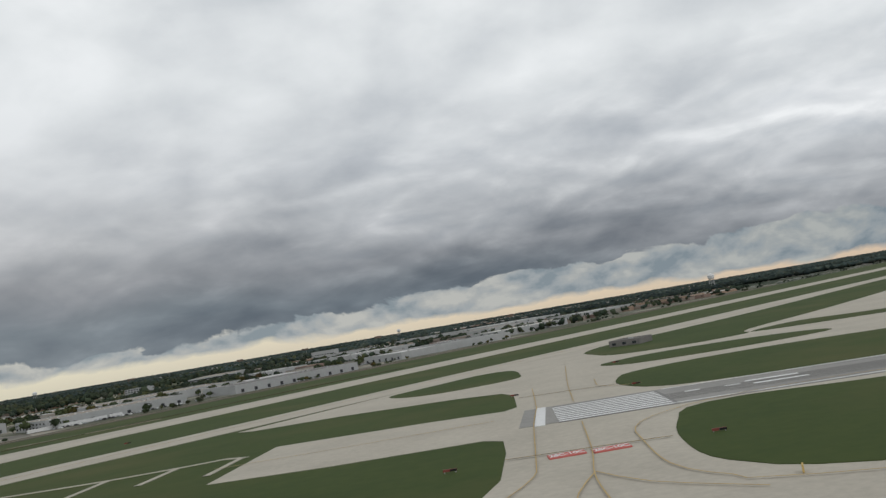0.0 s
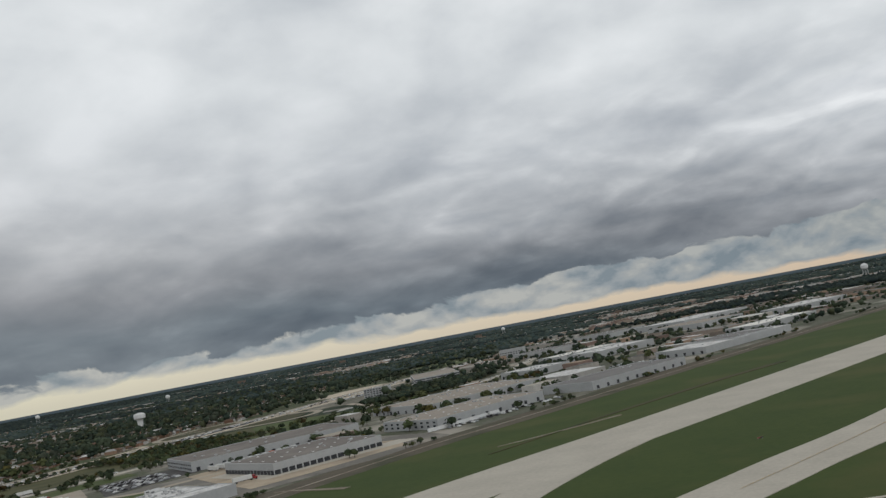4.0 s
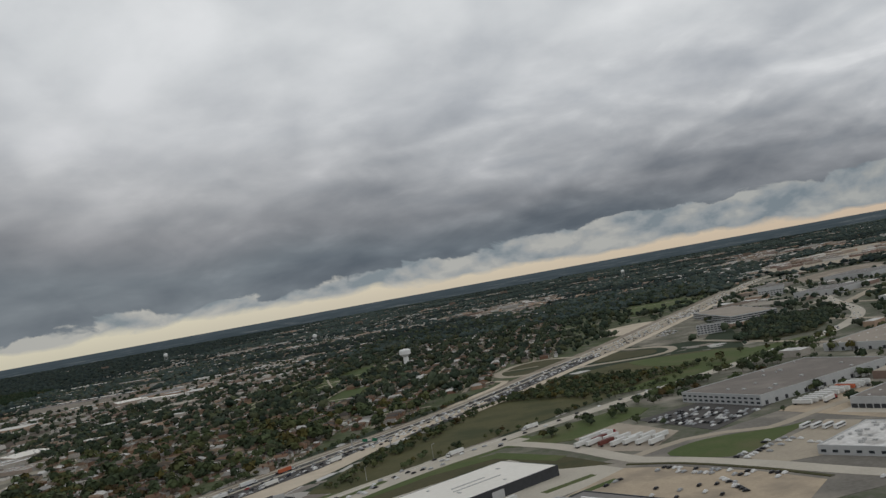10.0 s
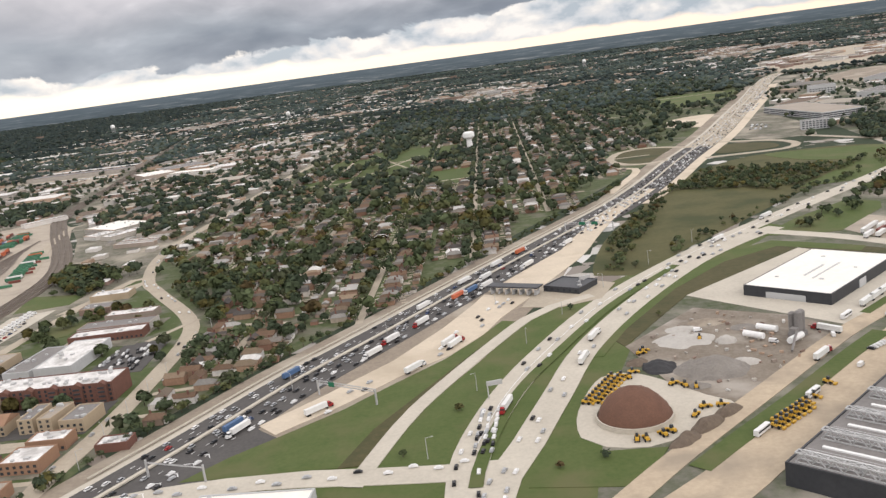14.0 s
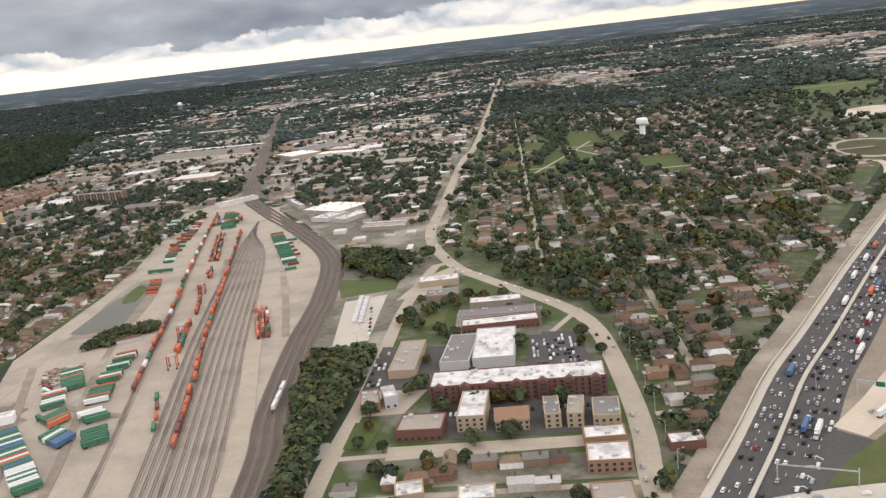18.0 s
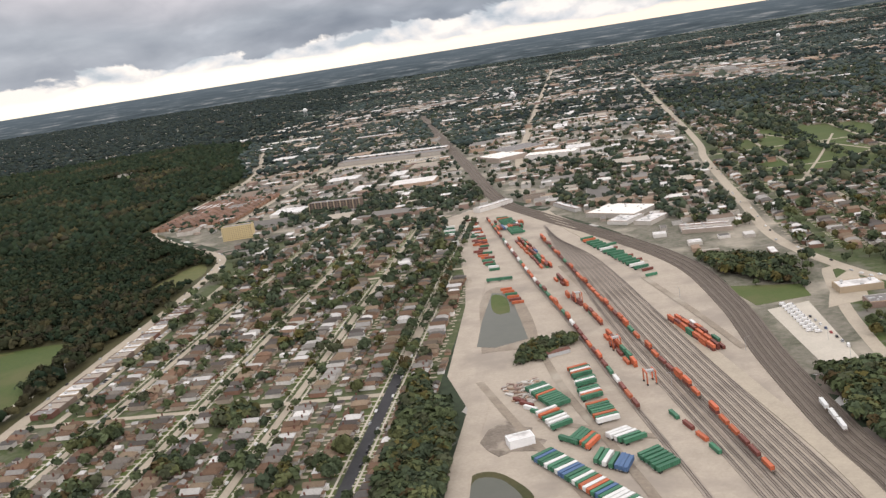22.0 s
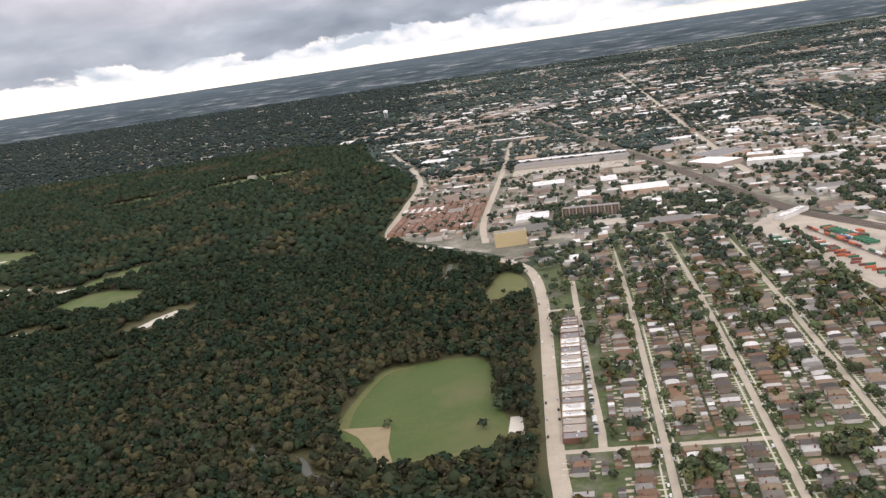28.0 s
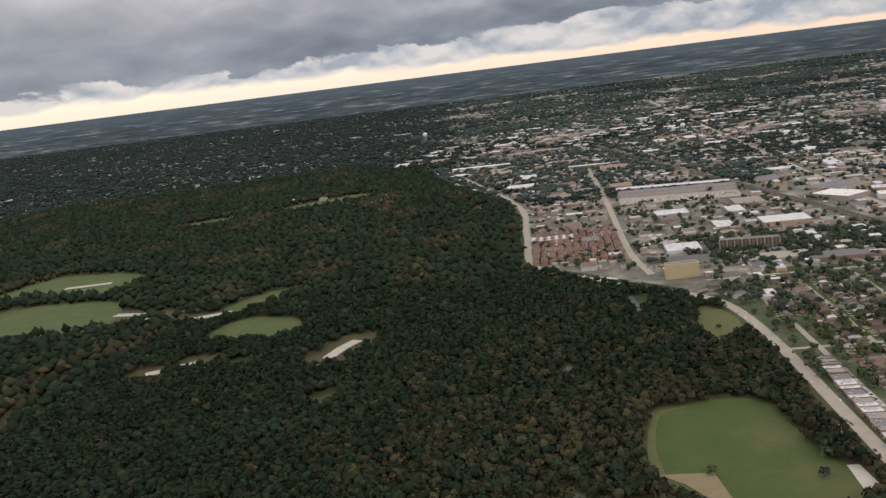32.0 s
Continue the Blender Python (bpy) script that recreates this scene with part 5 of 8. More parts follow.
hall("warehouse", (-62, 520), (-38, 495), 90, 4.0, ROOF_WHITE, WALL_PALE, "white-roofed warehouse along the airfield fence", "warehouse", [("front", 6, 0.3, 1.6, 1.6)], (), 6)
hall("workshop", (-283, 275), (-262, 256), 32, 3.0, ROOF_WHITE, WALL_PALE, "low white-roofed workshop crowded with roof units", "building", (), [("front", 8, 0.9, 1.6, 0.8)], 34)
hall("workshop_hall", (-262, 254), (-254, 246.5), 34, 3.8, ROOF_WHITE, WALL_PALE, "taller pale hall beside the low workshop", "building", (), (), 0)
hall("parking_garage", (-230, 718), (-193, 724), 98, 5.4, ROOF_TAN, WALL_PALE, "open concrete parking garage", "garage", (), [("front", 4, 0.6, 9.0, 0.8), ("front", 4, 2.2, 9.0, 0.8), ("front", 4, 3.7, 9.0, 0.8), ("left", 9, 0.6, 10.4, 0.8), ("left", 9, 2.2, 10.4, 0.8), ("left", 9, 3.7, 10.4, 0.8)], 0)
hall("office_tower", (-263, 668), (-244, 664), 9, 6.8, ROOF_GREY, WALL_PALE, "pale mid-rise office with window bands", "building", (), [("front", 8, z, 1.6, 0.8) for z in (0.8, 2.4, 4.0, 5.5)], 2)
hall("office_block", (-165, 930), (-140, 925), 14, 9, ROOF_GREY, WALL_PALE, "pale office block beside the highway", "building", (), [("front", 9, z, 1.8, 0.8) for z in (1, 3, 5)], 2)

for a, b, depth, h, roof, label in (((-20, 935), (22, 892), 115, 6, ROOF_WHITE, "very large white-roofed hall beyond the airfield"), ((-107, 655), (-84, 632), 62, 5, ROOF_WHITE, "long white-roofed hall behind trees"), ((-128, 690), (-112, 672), 70, 4.5, ROOF_CREAM, "long low cream-roofed hall"), ((-155, 592), (-134, 568), 34, 4.5, ROOF_WHITE, "white-roofed hall beside the road"),
                                    ((-82, 1000), (-45, 962), 60, 5, ROOF_GREY, "large grey-roofed hall among trees"), ((-40, 545), (-16, 520), 42, 4.5, ROOF_GREY, "grey-roofed hall along the airfield fence"), ((2, 625), (20, 606), 76, 4.5, ROOF_CREAM, "long cream-roofed hall along the airfield fence"), ((-22, 838), (20, 795), 66, 5, ROOF_TAN, "large tan-roofed hall among workshops"), ((74, 806), (102, 777), 80, 5, ROOF_WHITE, "large white-roofed hall along the fence"), ((-150, 850), (-120, 820), 50, 5, ROOF_GREY, "grey-roofed hall by the highway")):
    hall("warehouse", a, b, depth, h, roof, WALL_PALE, label, "warehouse", [("front", 6, 0.3, 1.8, 1.8)], (), 10)

# the charcoal hall with the cream roof
big = hall("membrane_hall", (-415, 282), (-394.5, 262), 49, 3.7, ROOF_CREAM, WALL_DARK, "charcoal hall with a bright cream membrane roof", "hall", (), (), 0, (0, 0), 0.15)
for x, y, w, d in ((-1.5, 23, 0.6, 14), (2.2, 24, 0.5, 20), (-6, 40, 1.4, 0.9), (5, 14, 1.4, 0.9), (9, 30, 1.0, 0.8), (-9, 12, 1.0, 0.8)):
    piece("roof_unit", ROOF_UNIT, big, x, y, 3.58, 0, (w, d, 0.3))
piece("loading_door", PALE_DOOR, big, -0.2, 0, 0.2, 0, (13, 0.16, 2.0))
piece("loading_door", PALE_DOOR, big, 14.5, 22, 0.2, 90, (5, 0.16, 2.6))

# the long hall roofed with trusses
truss_hall = hall("truss_roofed_hall", (-352, 254), (-442, 159), 118, 5.0, ROOF_GREY, WALL_DARK, "huge grey hall with steel trusses over its roof", "hall", (), (), 0)
span = Shape()
for k in range(38):
    y0, y1 = 1.5 + k * 3.0, 1.5 + (k + 1) * 3.0
    mid = (y0 + y1) / 2
    for x in (-0.8, 0.8):
        span.box(x, mid, 0, 0.3, y1 - y0, 0.26).box(x, mid, 1.9, 0.3, y1 - y0, 0.26)
        span.rod((x, y0, 0.1), (x, mid, 2.0), 0.14, sides=4).rod((x, mid, 2.0), (x, y1, 0.1), 0.14, sides=4)
    span.box(0, y0, 1.92, 1.6, 0.24, 0.2).rod((-0.8, y0, 2.05), (0.8, y1, 2.05), 0.12, sides=4).rod((0.8, y0, 2.05), (-0.8, y1, 2.05), 0.12, sides=4)
truss_mesh = bpy.data.meshes.new("roof_truss")
truss_mesh.from_pydata(span.v, [], span.f)
truss_mesh.materials.append(STEEL)
hall_w = math.hypot(90, 95)
rnd = random.Random(4)
for k in range(11):
    x = hall_w / 2 - 2 - k * 11.6
    piece("roof_truss", truss_mesh, truss_hall, x, 0, 4.75)
    for y, off, length in ((10, 3.0, 17), (12, 6.4, 16), (33, 3.0, 20), (36, 6.4, 22), (60, 3.0, 20), (64, 6.4, 20), (86, 3.0, 20), (92, 6.4, 24)):
        piece("skylight", SKYLIGHT, truss_hall, x - off - 1, y + rnd.uniform(-1, 1), 4.74, 0, (0.75, length, 0.4))
    for y in rnd.sample(range(6, 112), 5):
        piece("roof_unit", ROOF_UNIT, truss_hall, x - rnd.choice([2.4, 6.0, 9.4]), y, 4.74, 0, (rnd.uniform(1.2, 2.2), rnd.uniform(1.2, 2.2), rnd.uniform(0.4, 0.9)))
    piece("roof_seam", PALE_DOOR, truss_hall, x - 5.8, 58, 4.73, 0, (0.15, 114, 0.06))

# red brick apartments with gabled bays
flats = hall("brick_apartments", (-666, 250), (-613, 248.5), 12.5, 6.2, ROOF_WHITE, BRICK_RED, "four-storey red brick apartments with white roof", "building", (), [("front", 26, z, 0.8, 0.8) for z in (0.5, 1.95, 3.4, 4.7)], 26)
for k in range(7):
    x = -23.5 + k * 7.8
    bay = Shape()
    bay.box(x, -0.55, 0, 3.2, 1.1, 5.8).roof(x, -0.1, 5.8, 3.2, 2.0, 1.1, 0, 0, 0.1)
    bay.make("gabled_bay", BRICK_RED, flats)
    for z in (0.6, 2.0, 3.4, 4.7):
        piece("balcony", DOCK, flats, x, -1.2, z, 0, (2.0, 0.5, 0.5))
for a, b, depth, h, roof, wall, label, floors in (
        ((-665, 278), (-655, 277), 27, 3.4, ROOF_GREY, WALL_PALE, "grey flat-roofed workshop behind the apartments", 0),
        ((-654, 278), (-640, 277.5), 30, 3.8, ROOF_WHITE, WALL_PALE, "white-roofed workshop with roof units", 0),
        ((-659, 314), (-630, 315.5), 8, 3.2, ROOF_WHITE, BRICK_RED, "long white-roofed brick building", 1),
        ((-661, 326), (-631, 325.5), 10, 3.0, ROOF_GREY, WALL_MIXED, "long low building with grey roof", 0),
        ((-657, 343), (-636, 343), 8, 3.0, ROOF_WHITE, WALL_MIXED, "single-storey building with white roof", 0),
        ((-681, 382), (-663, 383), 10, 3.0, ROOF_WHITE, BRICK_TAN, "low tan building with white roof", 0),
        ((-676, 360), (-662, 360), 9, 2.8, ROOF_GREY, WALL_MIXED, "low building with a grey roof", 0),
        ((-682, 274.5), (-673, 274), 29, 3.2, ROOF_TAN, BRICK_TAN, "tan flat-roofed shop beside the street", 0),
        ((-687, 247), (-681, 248), 11, 3.6, ROOF_TAN, BRICK_ORANGE, "small brick block with tan roof", 1),
        ((-680, 250), (-676, 251), 9, 4.2, ROOF_WHITE, WALL_PALE, "small white two-storey block", 1),
        ((-657, 230), (-649, 229.5), 18, 5.0, ROOF_WHITE, BRICK_TAN, "three-storey tan brick flats with white roof", 3),
        ((-632.5, 228), (-628, 228), 12, 4.6, ROOF_GREY, BRICK_TAN, "narrow three-storey tan brick flats", 3),
        ((-626.5, 227.5), (-622, 227), 12, 4.6, ROOF_TAN, BRICK_TAN, "narrow tan flats with brown roof", 3),
        ((-619.5, 226), (-612, 225.5), 12, 4.0, ROOF_GREY, BRICK_TAN, "grey-roofed tan brick flats", 2),
        ((-674, 227), (-661, 226), 11, 3.6, ROOF_TAN, BRICK_RED, "dark red brick block of flats", 1),
        ((-623, 214), (-612, 214), 7, 3.4, ROOF_WHITE, BRICK_ORANGE, "low brick block with white roof", 1),
        ((-623.5, 201), (-612.5, 200.5), 10, 3.6, ROOF_WHITE, BRICK_ORANGE, "white-roofed brick block with small windows", 2),
        ((-602, 209.5), (-593, 209.7), 6, 2.4, ROOF_WHITE, BRICK_RED, "small white-roofed roadside shop", 0),
        ((-670, 191), (-663, 192), 7, 3.4, ROOF_WHITE, BRICK_TAN, "tan brick block with white roof", 1),
        ((-655, 187), (-646, 187), 7, 3.6, ROOF_WHITE, BRICK_TAN, "tan brick flats with white roof", 2),
        ((-624, 180), (-614, 180), 11, 3.4, ROOF_TAN, BRICK_ORANGE, "orange brick block with tan roof", 1),
        ((-729, 521), (-701, 516), 4, 2.6, ROOF_WHITE, WALL_MIXED, "long low store with white roof", 0),
        ((-729, 527), (-701, 522), 4, 2.6, ROOF_TAN, WALL_MIXED, "long low store with brown roof", 0),
        ((-729, 533), (-701, 528), 4.5, 2.6, ROOF_WHITE, WALL_MIXED, "long low store with white roof", 0)):
    n = max(2, int((Vector(b) - Vector(a)).length / 1.8))
    hall("flat_roofed_building", a, b, depth, h, roof, wall, label, "building", (), [("front", n, 0.55 + 1.4 * k, 0.8, 0.75) for k in range(floors)], 3 if floors else 5)
gable = thing("gabled_flats", -641.5, 227.3, 0, 0, "tan brick flats under an orange gabled roof", "building")
Shape().box(0, 5.5, 0, 9.4, 9, 3.4).make("wall", BRICK_TAN, gable)
Shape().roof(0, 5.5, 3.4, 9.0, 9.4, 2.0, 90).make("roof", BRICK_ORANGE, gable)
for k in range(12):
    piece("window", PANE, gable, -4 + 1.6 * (k % 6), 1.0, 0.6 + 1.4 * (k // 6), 0, (0.8, 0.1, 0.75))
take(-641, 233, 6)

# hotel and slab block by the river road
hall("hotel", (-1077, 679), (-1052, 682), 9, 11.5, ROOF_GREY, BRICK_YELLOW, "yellow slab hotel with rows of dark windows", "building", (), [("front", 14, 0.9 + 1.5 * k, 0.8, 0.7) for k in range(7)], 3)
slab = hall("slab_apartments", (-1024, 754), (-976, 748), 9, 10.5, ROOF_GREY, BRICK_BROWN, "long brown slab of apartments with pale ribs", "building", (), [("front", 16, 1.0 + 1.6 * k, 1.6, 0.8) for k in range(6)], 6)
for k in range(9):
    piece("rib", RIB, slab, -24 + 6 * k, -0.3, 0, 0, (0.8, 0.6, 10.6))
for a, b, depth, h, roof, label in (((-1085, 1092), (-947, 1073), 26, 5, ROOF_GREY, "very long warehouse with grey roof"), ((-1085, 1130), (-947, 1110), 18, 5, ROOF_WHITE, "very long warehouse with white roof"),
                                    ((-893, 965), (-866, 928), 36, 5, ROOF_CREAM, "large warehouse with cream roof"), ((-884, 1010), (-860, 975), 50, 5, ROOF_GREY, "large warehouse with grey roof"),
                                    ((-839, 922), (-787, 909), 22, 5, ROOF_CREAM, "long low warehouse with cream roof"), ((-832, 962), (-806, 955), 20, 5, ROOF_WHITE, "low warehouse with white roof"),
                                    ((-1342, 1560), (-1238, 1560), 18, 5, ROOF_CREAM, "long cream warehouse beyond the woods"), ((-1139, 1420), (-1073, 1412), 16, 5, ROOF_WHITE, "long low white-roofed warehouse"),
                                    ((-1248, 1712), (-1140, 1730), 22, 5, ROOF_TAN, "long low tan-roofed warehouse"), ((-862, 665), (-838, 690), 8, 3.5, ROOF_WHITE, "low white building at the yard neck"),
                                    ((-806, 655), (-790, 622), 5, 3.0, ROOF_WHITE, "long narrow white shed beside the tracks"), ((-783, 600), (-752, 578), 30, 3.4, ROOF_CREAM, "cream flat-roofed works by the tracks"), ((-770, 570), (-758, 562), 22, 2.8, ROOF_WHITE, "narrow white-roofed shed beside the tracks"), ((-754, 560), (-744, 553), 24, 2.8, ROOF_WHITE, "narrow white-roofed shed beside the tracks")):
    hall("warehouse", a, b, depth, h, roof, WALL_MIXED, label, "warehouse", (), (), 8)

# shops in a row along the river road
rnd = random.Random(11)
y = 324.0
while y < 474:
    d = rnd.uniform(4.5, 8.5)
    tone = rnd.choice([(ROOF_WHITE, BRICK_TAN, "tan brick shop with white roof"), (ROOF_TAN, BRICK_BROWN, "brown brick shop with tan roof"), (ROOF_GREY, BRICK_TAN, "tan brick shop with grey roof"), (ROOF_GREY, BRICK_RED, "red brick shop with grey roof")])
    x = -1018.5 - (y - 329) * 0.012
    hall("roadside_shop", (x - 5, y), (x + 5, y), d - 0.15, rnd.uniform(2.0, 2.9), tone[0], tone[1], tone[2], "shop", (), [("left", 2, 0.5, 1.4, 1.0)], 2)
    y += d


# ---- houses ----


def house_parts(wall, roof, x, y, turn, w, d, h, rise, hip, porch=True):
    """Adds one house to the wall and roof shapes: body, front porch and hipped or gabled roof."""
    wall.box(x, y, 0, w, d, h, turn)
    roof.roof(x, y, h, d, w, rise, turn + 90, hip, 0.22)
    if porch:
        c, s = math.cos(radians(turn)), math.sin(radians(turn))
        px, py = x + c * (w / 2 + 0.5), y + s * (w / 2 + 0.5)
        wall.box(px, py, 0, 1.0, d * 0.55, h * 0.72, turn)
        roof.box(px, py, h * 0.72, 1.3, d * 0.62, 0.12, turn)


house_kinds = []
for k in range(6):
    rnd = random.Random(40 + k)
    w, d, h, hip = rnd.uniform(5.6, 7.4), rnd.uniform(3.3, 3.9), rnd.uniform(1.8, 2.5), rnd.choice([0.0, 0.8, 1.0])
    home = thing("house", 0, 0, 0, 0, ["brick bungalow with a brown hipped roof", "narrow house with a grey shingle roof", "brick house with a red-brown roof", "pale-walled house with a brown gabled roof", "tan brick bungalow with a dark roof", "small house with a weathered roof"][k], "house", "houses along the streets")
    wall, roof = Shape(), Shape()
    house_parts(wall, roof, 0, 0, 0, w, d, h, rnd.uniform(1.0, 1.5), hip)
    wall.make("wall", WALL_HOUSE, home)
    roof.make("roof", ROOF_HOUSE, home)
    Shape().box(-w * 0.2, d * 0.2, h, 0.5, 0.45, 1.9).make("chimney", BRICK_RED, home)
    house_kinds.append(home)

far_wall, far_roof, drives, walks, lawns = Shape(), Shape(), Shape(), Shape(), Shape()
made = 0


def row_of_houses(x, side, y0, y1, step, seed, near=None, gap=0.04, set_back=9.6):
    """Houses facing a street at x, on one side of it, with garages on the back lane."""
    global made
    rnd = random.Random(seed)
    y = y0 + rnd.uniform(1, 3)
    while y < y1:
        d = rnd.uniform(0.92, 1.08) * step
        hx = x + side * (set_back + rnd.uniform(-0.9, 0.9))
        if rnd.random() > gap and free(hx, y, 1.5):
            turn = 180 if side > 0 else 0
            if near and near[0] < y < near[1] and made < 290:
                kind = house_kinds[rnd.randrange(6)]
                copy_thing(kind, pose(hx, y, 0.1, 0, 0, turn))
                made += 1
            else:
                house_parts(far_wall, far_roof, hx, y, turn, rnd.uniform(5.4, 7.6), min(3.9, step * 0.8), rnd.uniform(1.8, 2.5), rnd.uniform(0.9, 1.5), rnd.choice([0, 0.8, 1.0]), rnd.random() < 0.5)
            gx = x + side * (set_back + 8.4)
            if rnd.random() < 0.92 and free(gx, y, 1.0):
                far_wall.box(gx, y, 0, 2.6, 2.6, 1.3)
                far_roof.roof(gx, y, 1.3, 2.6, 2.6, 0.7, rnd.choice([0, 90]), rnd.choice([0, 1]), 0.12)
            walks.box(x + side * 4.6, y, 0.2, 4.6, 0.8, 0.05)
            if rnd.random() < 0.3:
                drives.box(x + side * 8.5, y + d / 2, 0.16, 12, 1.0, 0.05)
            drives.box(x + side * (set_back + 5.5 + rnd.uniform(-1, 1)), y + rnd.uniform(-1, 1), 0.16, rnd.uniform(1.2, 3.4), rnd.uniform(1.0, 2.2), 0.05)
            lawns.box(x + side * 4.7, y, 0.14, 4.4, d * 0.92, 0.05)
        y += d


for n, x in enumerate((-865, -905, -945, -985)):
    for side in (-1, 1):
        row_of_houses(x, side, 112, 660, 4.5, 100 + 2 * n + side, (215, 345))
        walks.box(x + side * 3.5, 300, 0.19, 0.75, 370, 0.05)
row_of_houses(-1026, 1, 490, 600, 5, 300)
row_of_houses(-1026, 1, 112, 308, 4.6, 301, (215, 308))
for n, (x, y0, y1) in enumerate(((-505, 385, 1400), (-545, 305, 1400), (-585, 262, 640), (-625, 402, 1400), (-465, 472, 1400), (-425, 565, 1400), (-385, 685, 1400), (-662, 450, 1400))):
    for side in (-1, 1):
        row_of_houses(x, side, y0, y1, 4.7, 200 + 2 * n + side, (255, 420), 0.06, 8.6)
# scattered houses near the small blocks, and beyond the river road
rnd = random.Random(77)
for x, y in ((-673, 203), (-666, 203), (-660, 204), (-658, 211), (-649, 209), (-642, 208), (-636, 208), (-631, 209), (-596, 245), (-590, 258), (-585, 250), (-594, 270), (-588, 284), (-596, 300), (-594, 238), (-588, 240), (-592, 226), (-583, 262), (-578, 275), (-590, 292), (-580, 290), (-597, 258), (-572, 284), (-598, 330), (-592, 340), (-585, 318), (-598, 312), (-606, 345), (-598, 352), (-610, 362), (-684, 200), (-640, 196), (-634, 196)):
    copy_thing(house_kinds[rnd.randrange(6)], pose(x, y, 0.1, 0, 0, rnd.choice([0, 90, 180])))
    take(x, y, 3)
red_wall, red_roof = Shape(), Shape()
for x in np.arange(-1180, -1098, 7.5):
    for y in np.arange(770, 905, 11):
        house_parts(red_wall, red_roof, float(x), float(y), 90, 7.6, 5.8, 3.0, 1.3, 0.5, False)
tagged(red_wall.make("terrace_walls", BRICK_ORANGE), "orange brick walls of terraced houses in a grid", "houses", "", "stuff")
tagged(red_roof.make("terrace_roofs", ROOF_RED), "red-brown roofs of terraced houses in a grid", "houses", "", "stuff")
for ob in house_kinds:
    ob.matrix_basis = pose(-684 - 6 * house_kinds.index(ob) % 3, 168 - 9 * house_kinds.index(ob), 0.1)
tagged(far_wall.make("house_walls", WALL_HOUSE), "walls of houses and garages in rows", "houses", "", "stuff")
tagged(far_roof.make("house_roofs", ROOF_HOUSE), "brown and grey shingle roofs in rows", "houses", "", "stuff")
tagged(walks.make("sidewalks", CONCRETE), "pale concrete sidewalks and front walks", "sidewalk", "", "stuff")
tagged(drives.make("driveways", STREET), "concrete driveways", "driveway", "", "stuff")
tagged(lawns.make("front_lawns", FRONT_LAWN), "small green front lawns", "grass", "", "stuff")

# ---- workshops and distant roofs ----
low_wall, low_roof, white_roof = Shape(), Shape(), Shape()


def flat_block(x, y, w, d, h, turn, bright):
    low_wall.box(x, y, 0, w, d, h, turn)
    (white_roof if bright else low_roof).box(x, y, h, w - 0.5, d - 0.5, 0.08, turn)


def scatter_blocks(area, count, seed, turn, size, bright, spread=90):
    rnd = random.Random(seed)
    xs, ys = [p[0] for p in area], [p[1] for p in area]
    for _ in range(count):
        x, y = rnd.uniform(min(xs), max(xs)), rnd.uniform(min(ys), max(ys))
        w, d = rnd.uniform(*size), rnd.uniform(size[0] * 0.6, size[1] * 0.7)
        if inside(x, y, area) and free(x, y, max(w, d) * 0.42):
            flat_block(x, y, w, d, rnd.uniform(1.6, 2.6) if size[1] < 14 else rnd.uniform(2.2, 4.0), turn + rnd.choice([0, spread]), rnd.random() < bright)
            take(x, y, min(w, d) * (0.5 if size[1] > 20 else 0.25))


BUSINESS = [(-1195, 990), (-1187, 770), (-1060, 690), (-1000, 695), (-880, 672), (-850, 715), (-800, 640), (-690, 510), (-680, 590), (-660, 1500), (-900, 1900), (-1350, 1660), (-1330, 1390), (-1215, 1140)]
INDUSTRY = [(-216, 290), (-173, 345), (-129, 392), (-60, 467), (86, 627), (300, 870), (260, 1100), (-60, 1250), (-200, 1000), (-250, 560), (-330, 420)]
scatter_blocks(BUSINESS, 170, 1, 0, (26, 52), 0.3)
scatter_blocks(BUSINESS, 2400, 2, 0, (8, 20), 0.18)
scatter_blocks(BUSINESS, 6000, 14, 0, (4, 9), 0.16)
scatter_blocks([(-1060, 700), (-860, 700), (-870, 840), (-1090, 840)], 250, 12, 0, (5, 11), 0.3)
scatter_blocks([(-800, 640), (-690, 520), (-690, 900), (-820, 900)], 700, 13, 0, (4, 8), 0.12)
scatter_blocks(INDUSTRY, 160, 3, -44, (30, 60), 0.3)
scatter_blocks(INDUSTRY, 700, 4, -44, (9, 22), 0.25)
scatter_blocks([(-760, 420), (-690, 420), (-690, 640), (-800, 640)], 150, 5, 0, (5, 12), 0.4)
scatter_blocks([(-1040, 600), (-990, 600), (-985, 760), (-1060, 690)], 60, 6, 0, (7, 14), 0.5)
scatter_blocks([(-300, 1250), (500, 1250), (700, 2200), (-200, 2200)], 700, 7, -44, (14, 50), 0.4)
scatter_blocks([(-1500, 1750), (-700, 1700), (-600, 2400), (-1300, 2400)], 600, 8, 0, (14, 50), 0.3)
rnd = random.Random(9)
for _ in range(7500):
    y = 1250 + 3400 * rnd.random() ** 1.5
    x = rnd.uniform(-1250 - 0.8 * y, 0.62 * y + 150)
    if noise.noise((x / 330, y / 330, 3)) + 0.4 * noise.noise((x / 120, y / 120, 7)) > 0.12 and free(x, y, 2) and (x > -1150 - 0.12 * y or noise.noise((x / 140, y / 90, 21)) > 0.22 and rnd.random() < 0.5):
        flat_block(x, y, rnd.uniform(9, 46), rnd.uniform(8, 24), rnd.uniform(2.5, 5), rnd.choice([0, 90]), rnd.random() < 0.16)
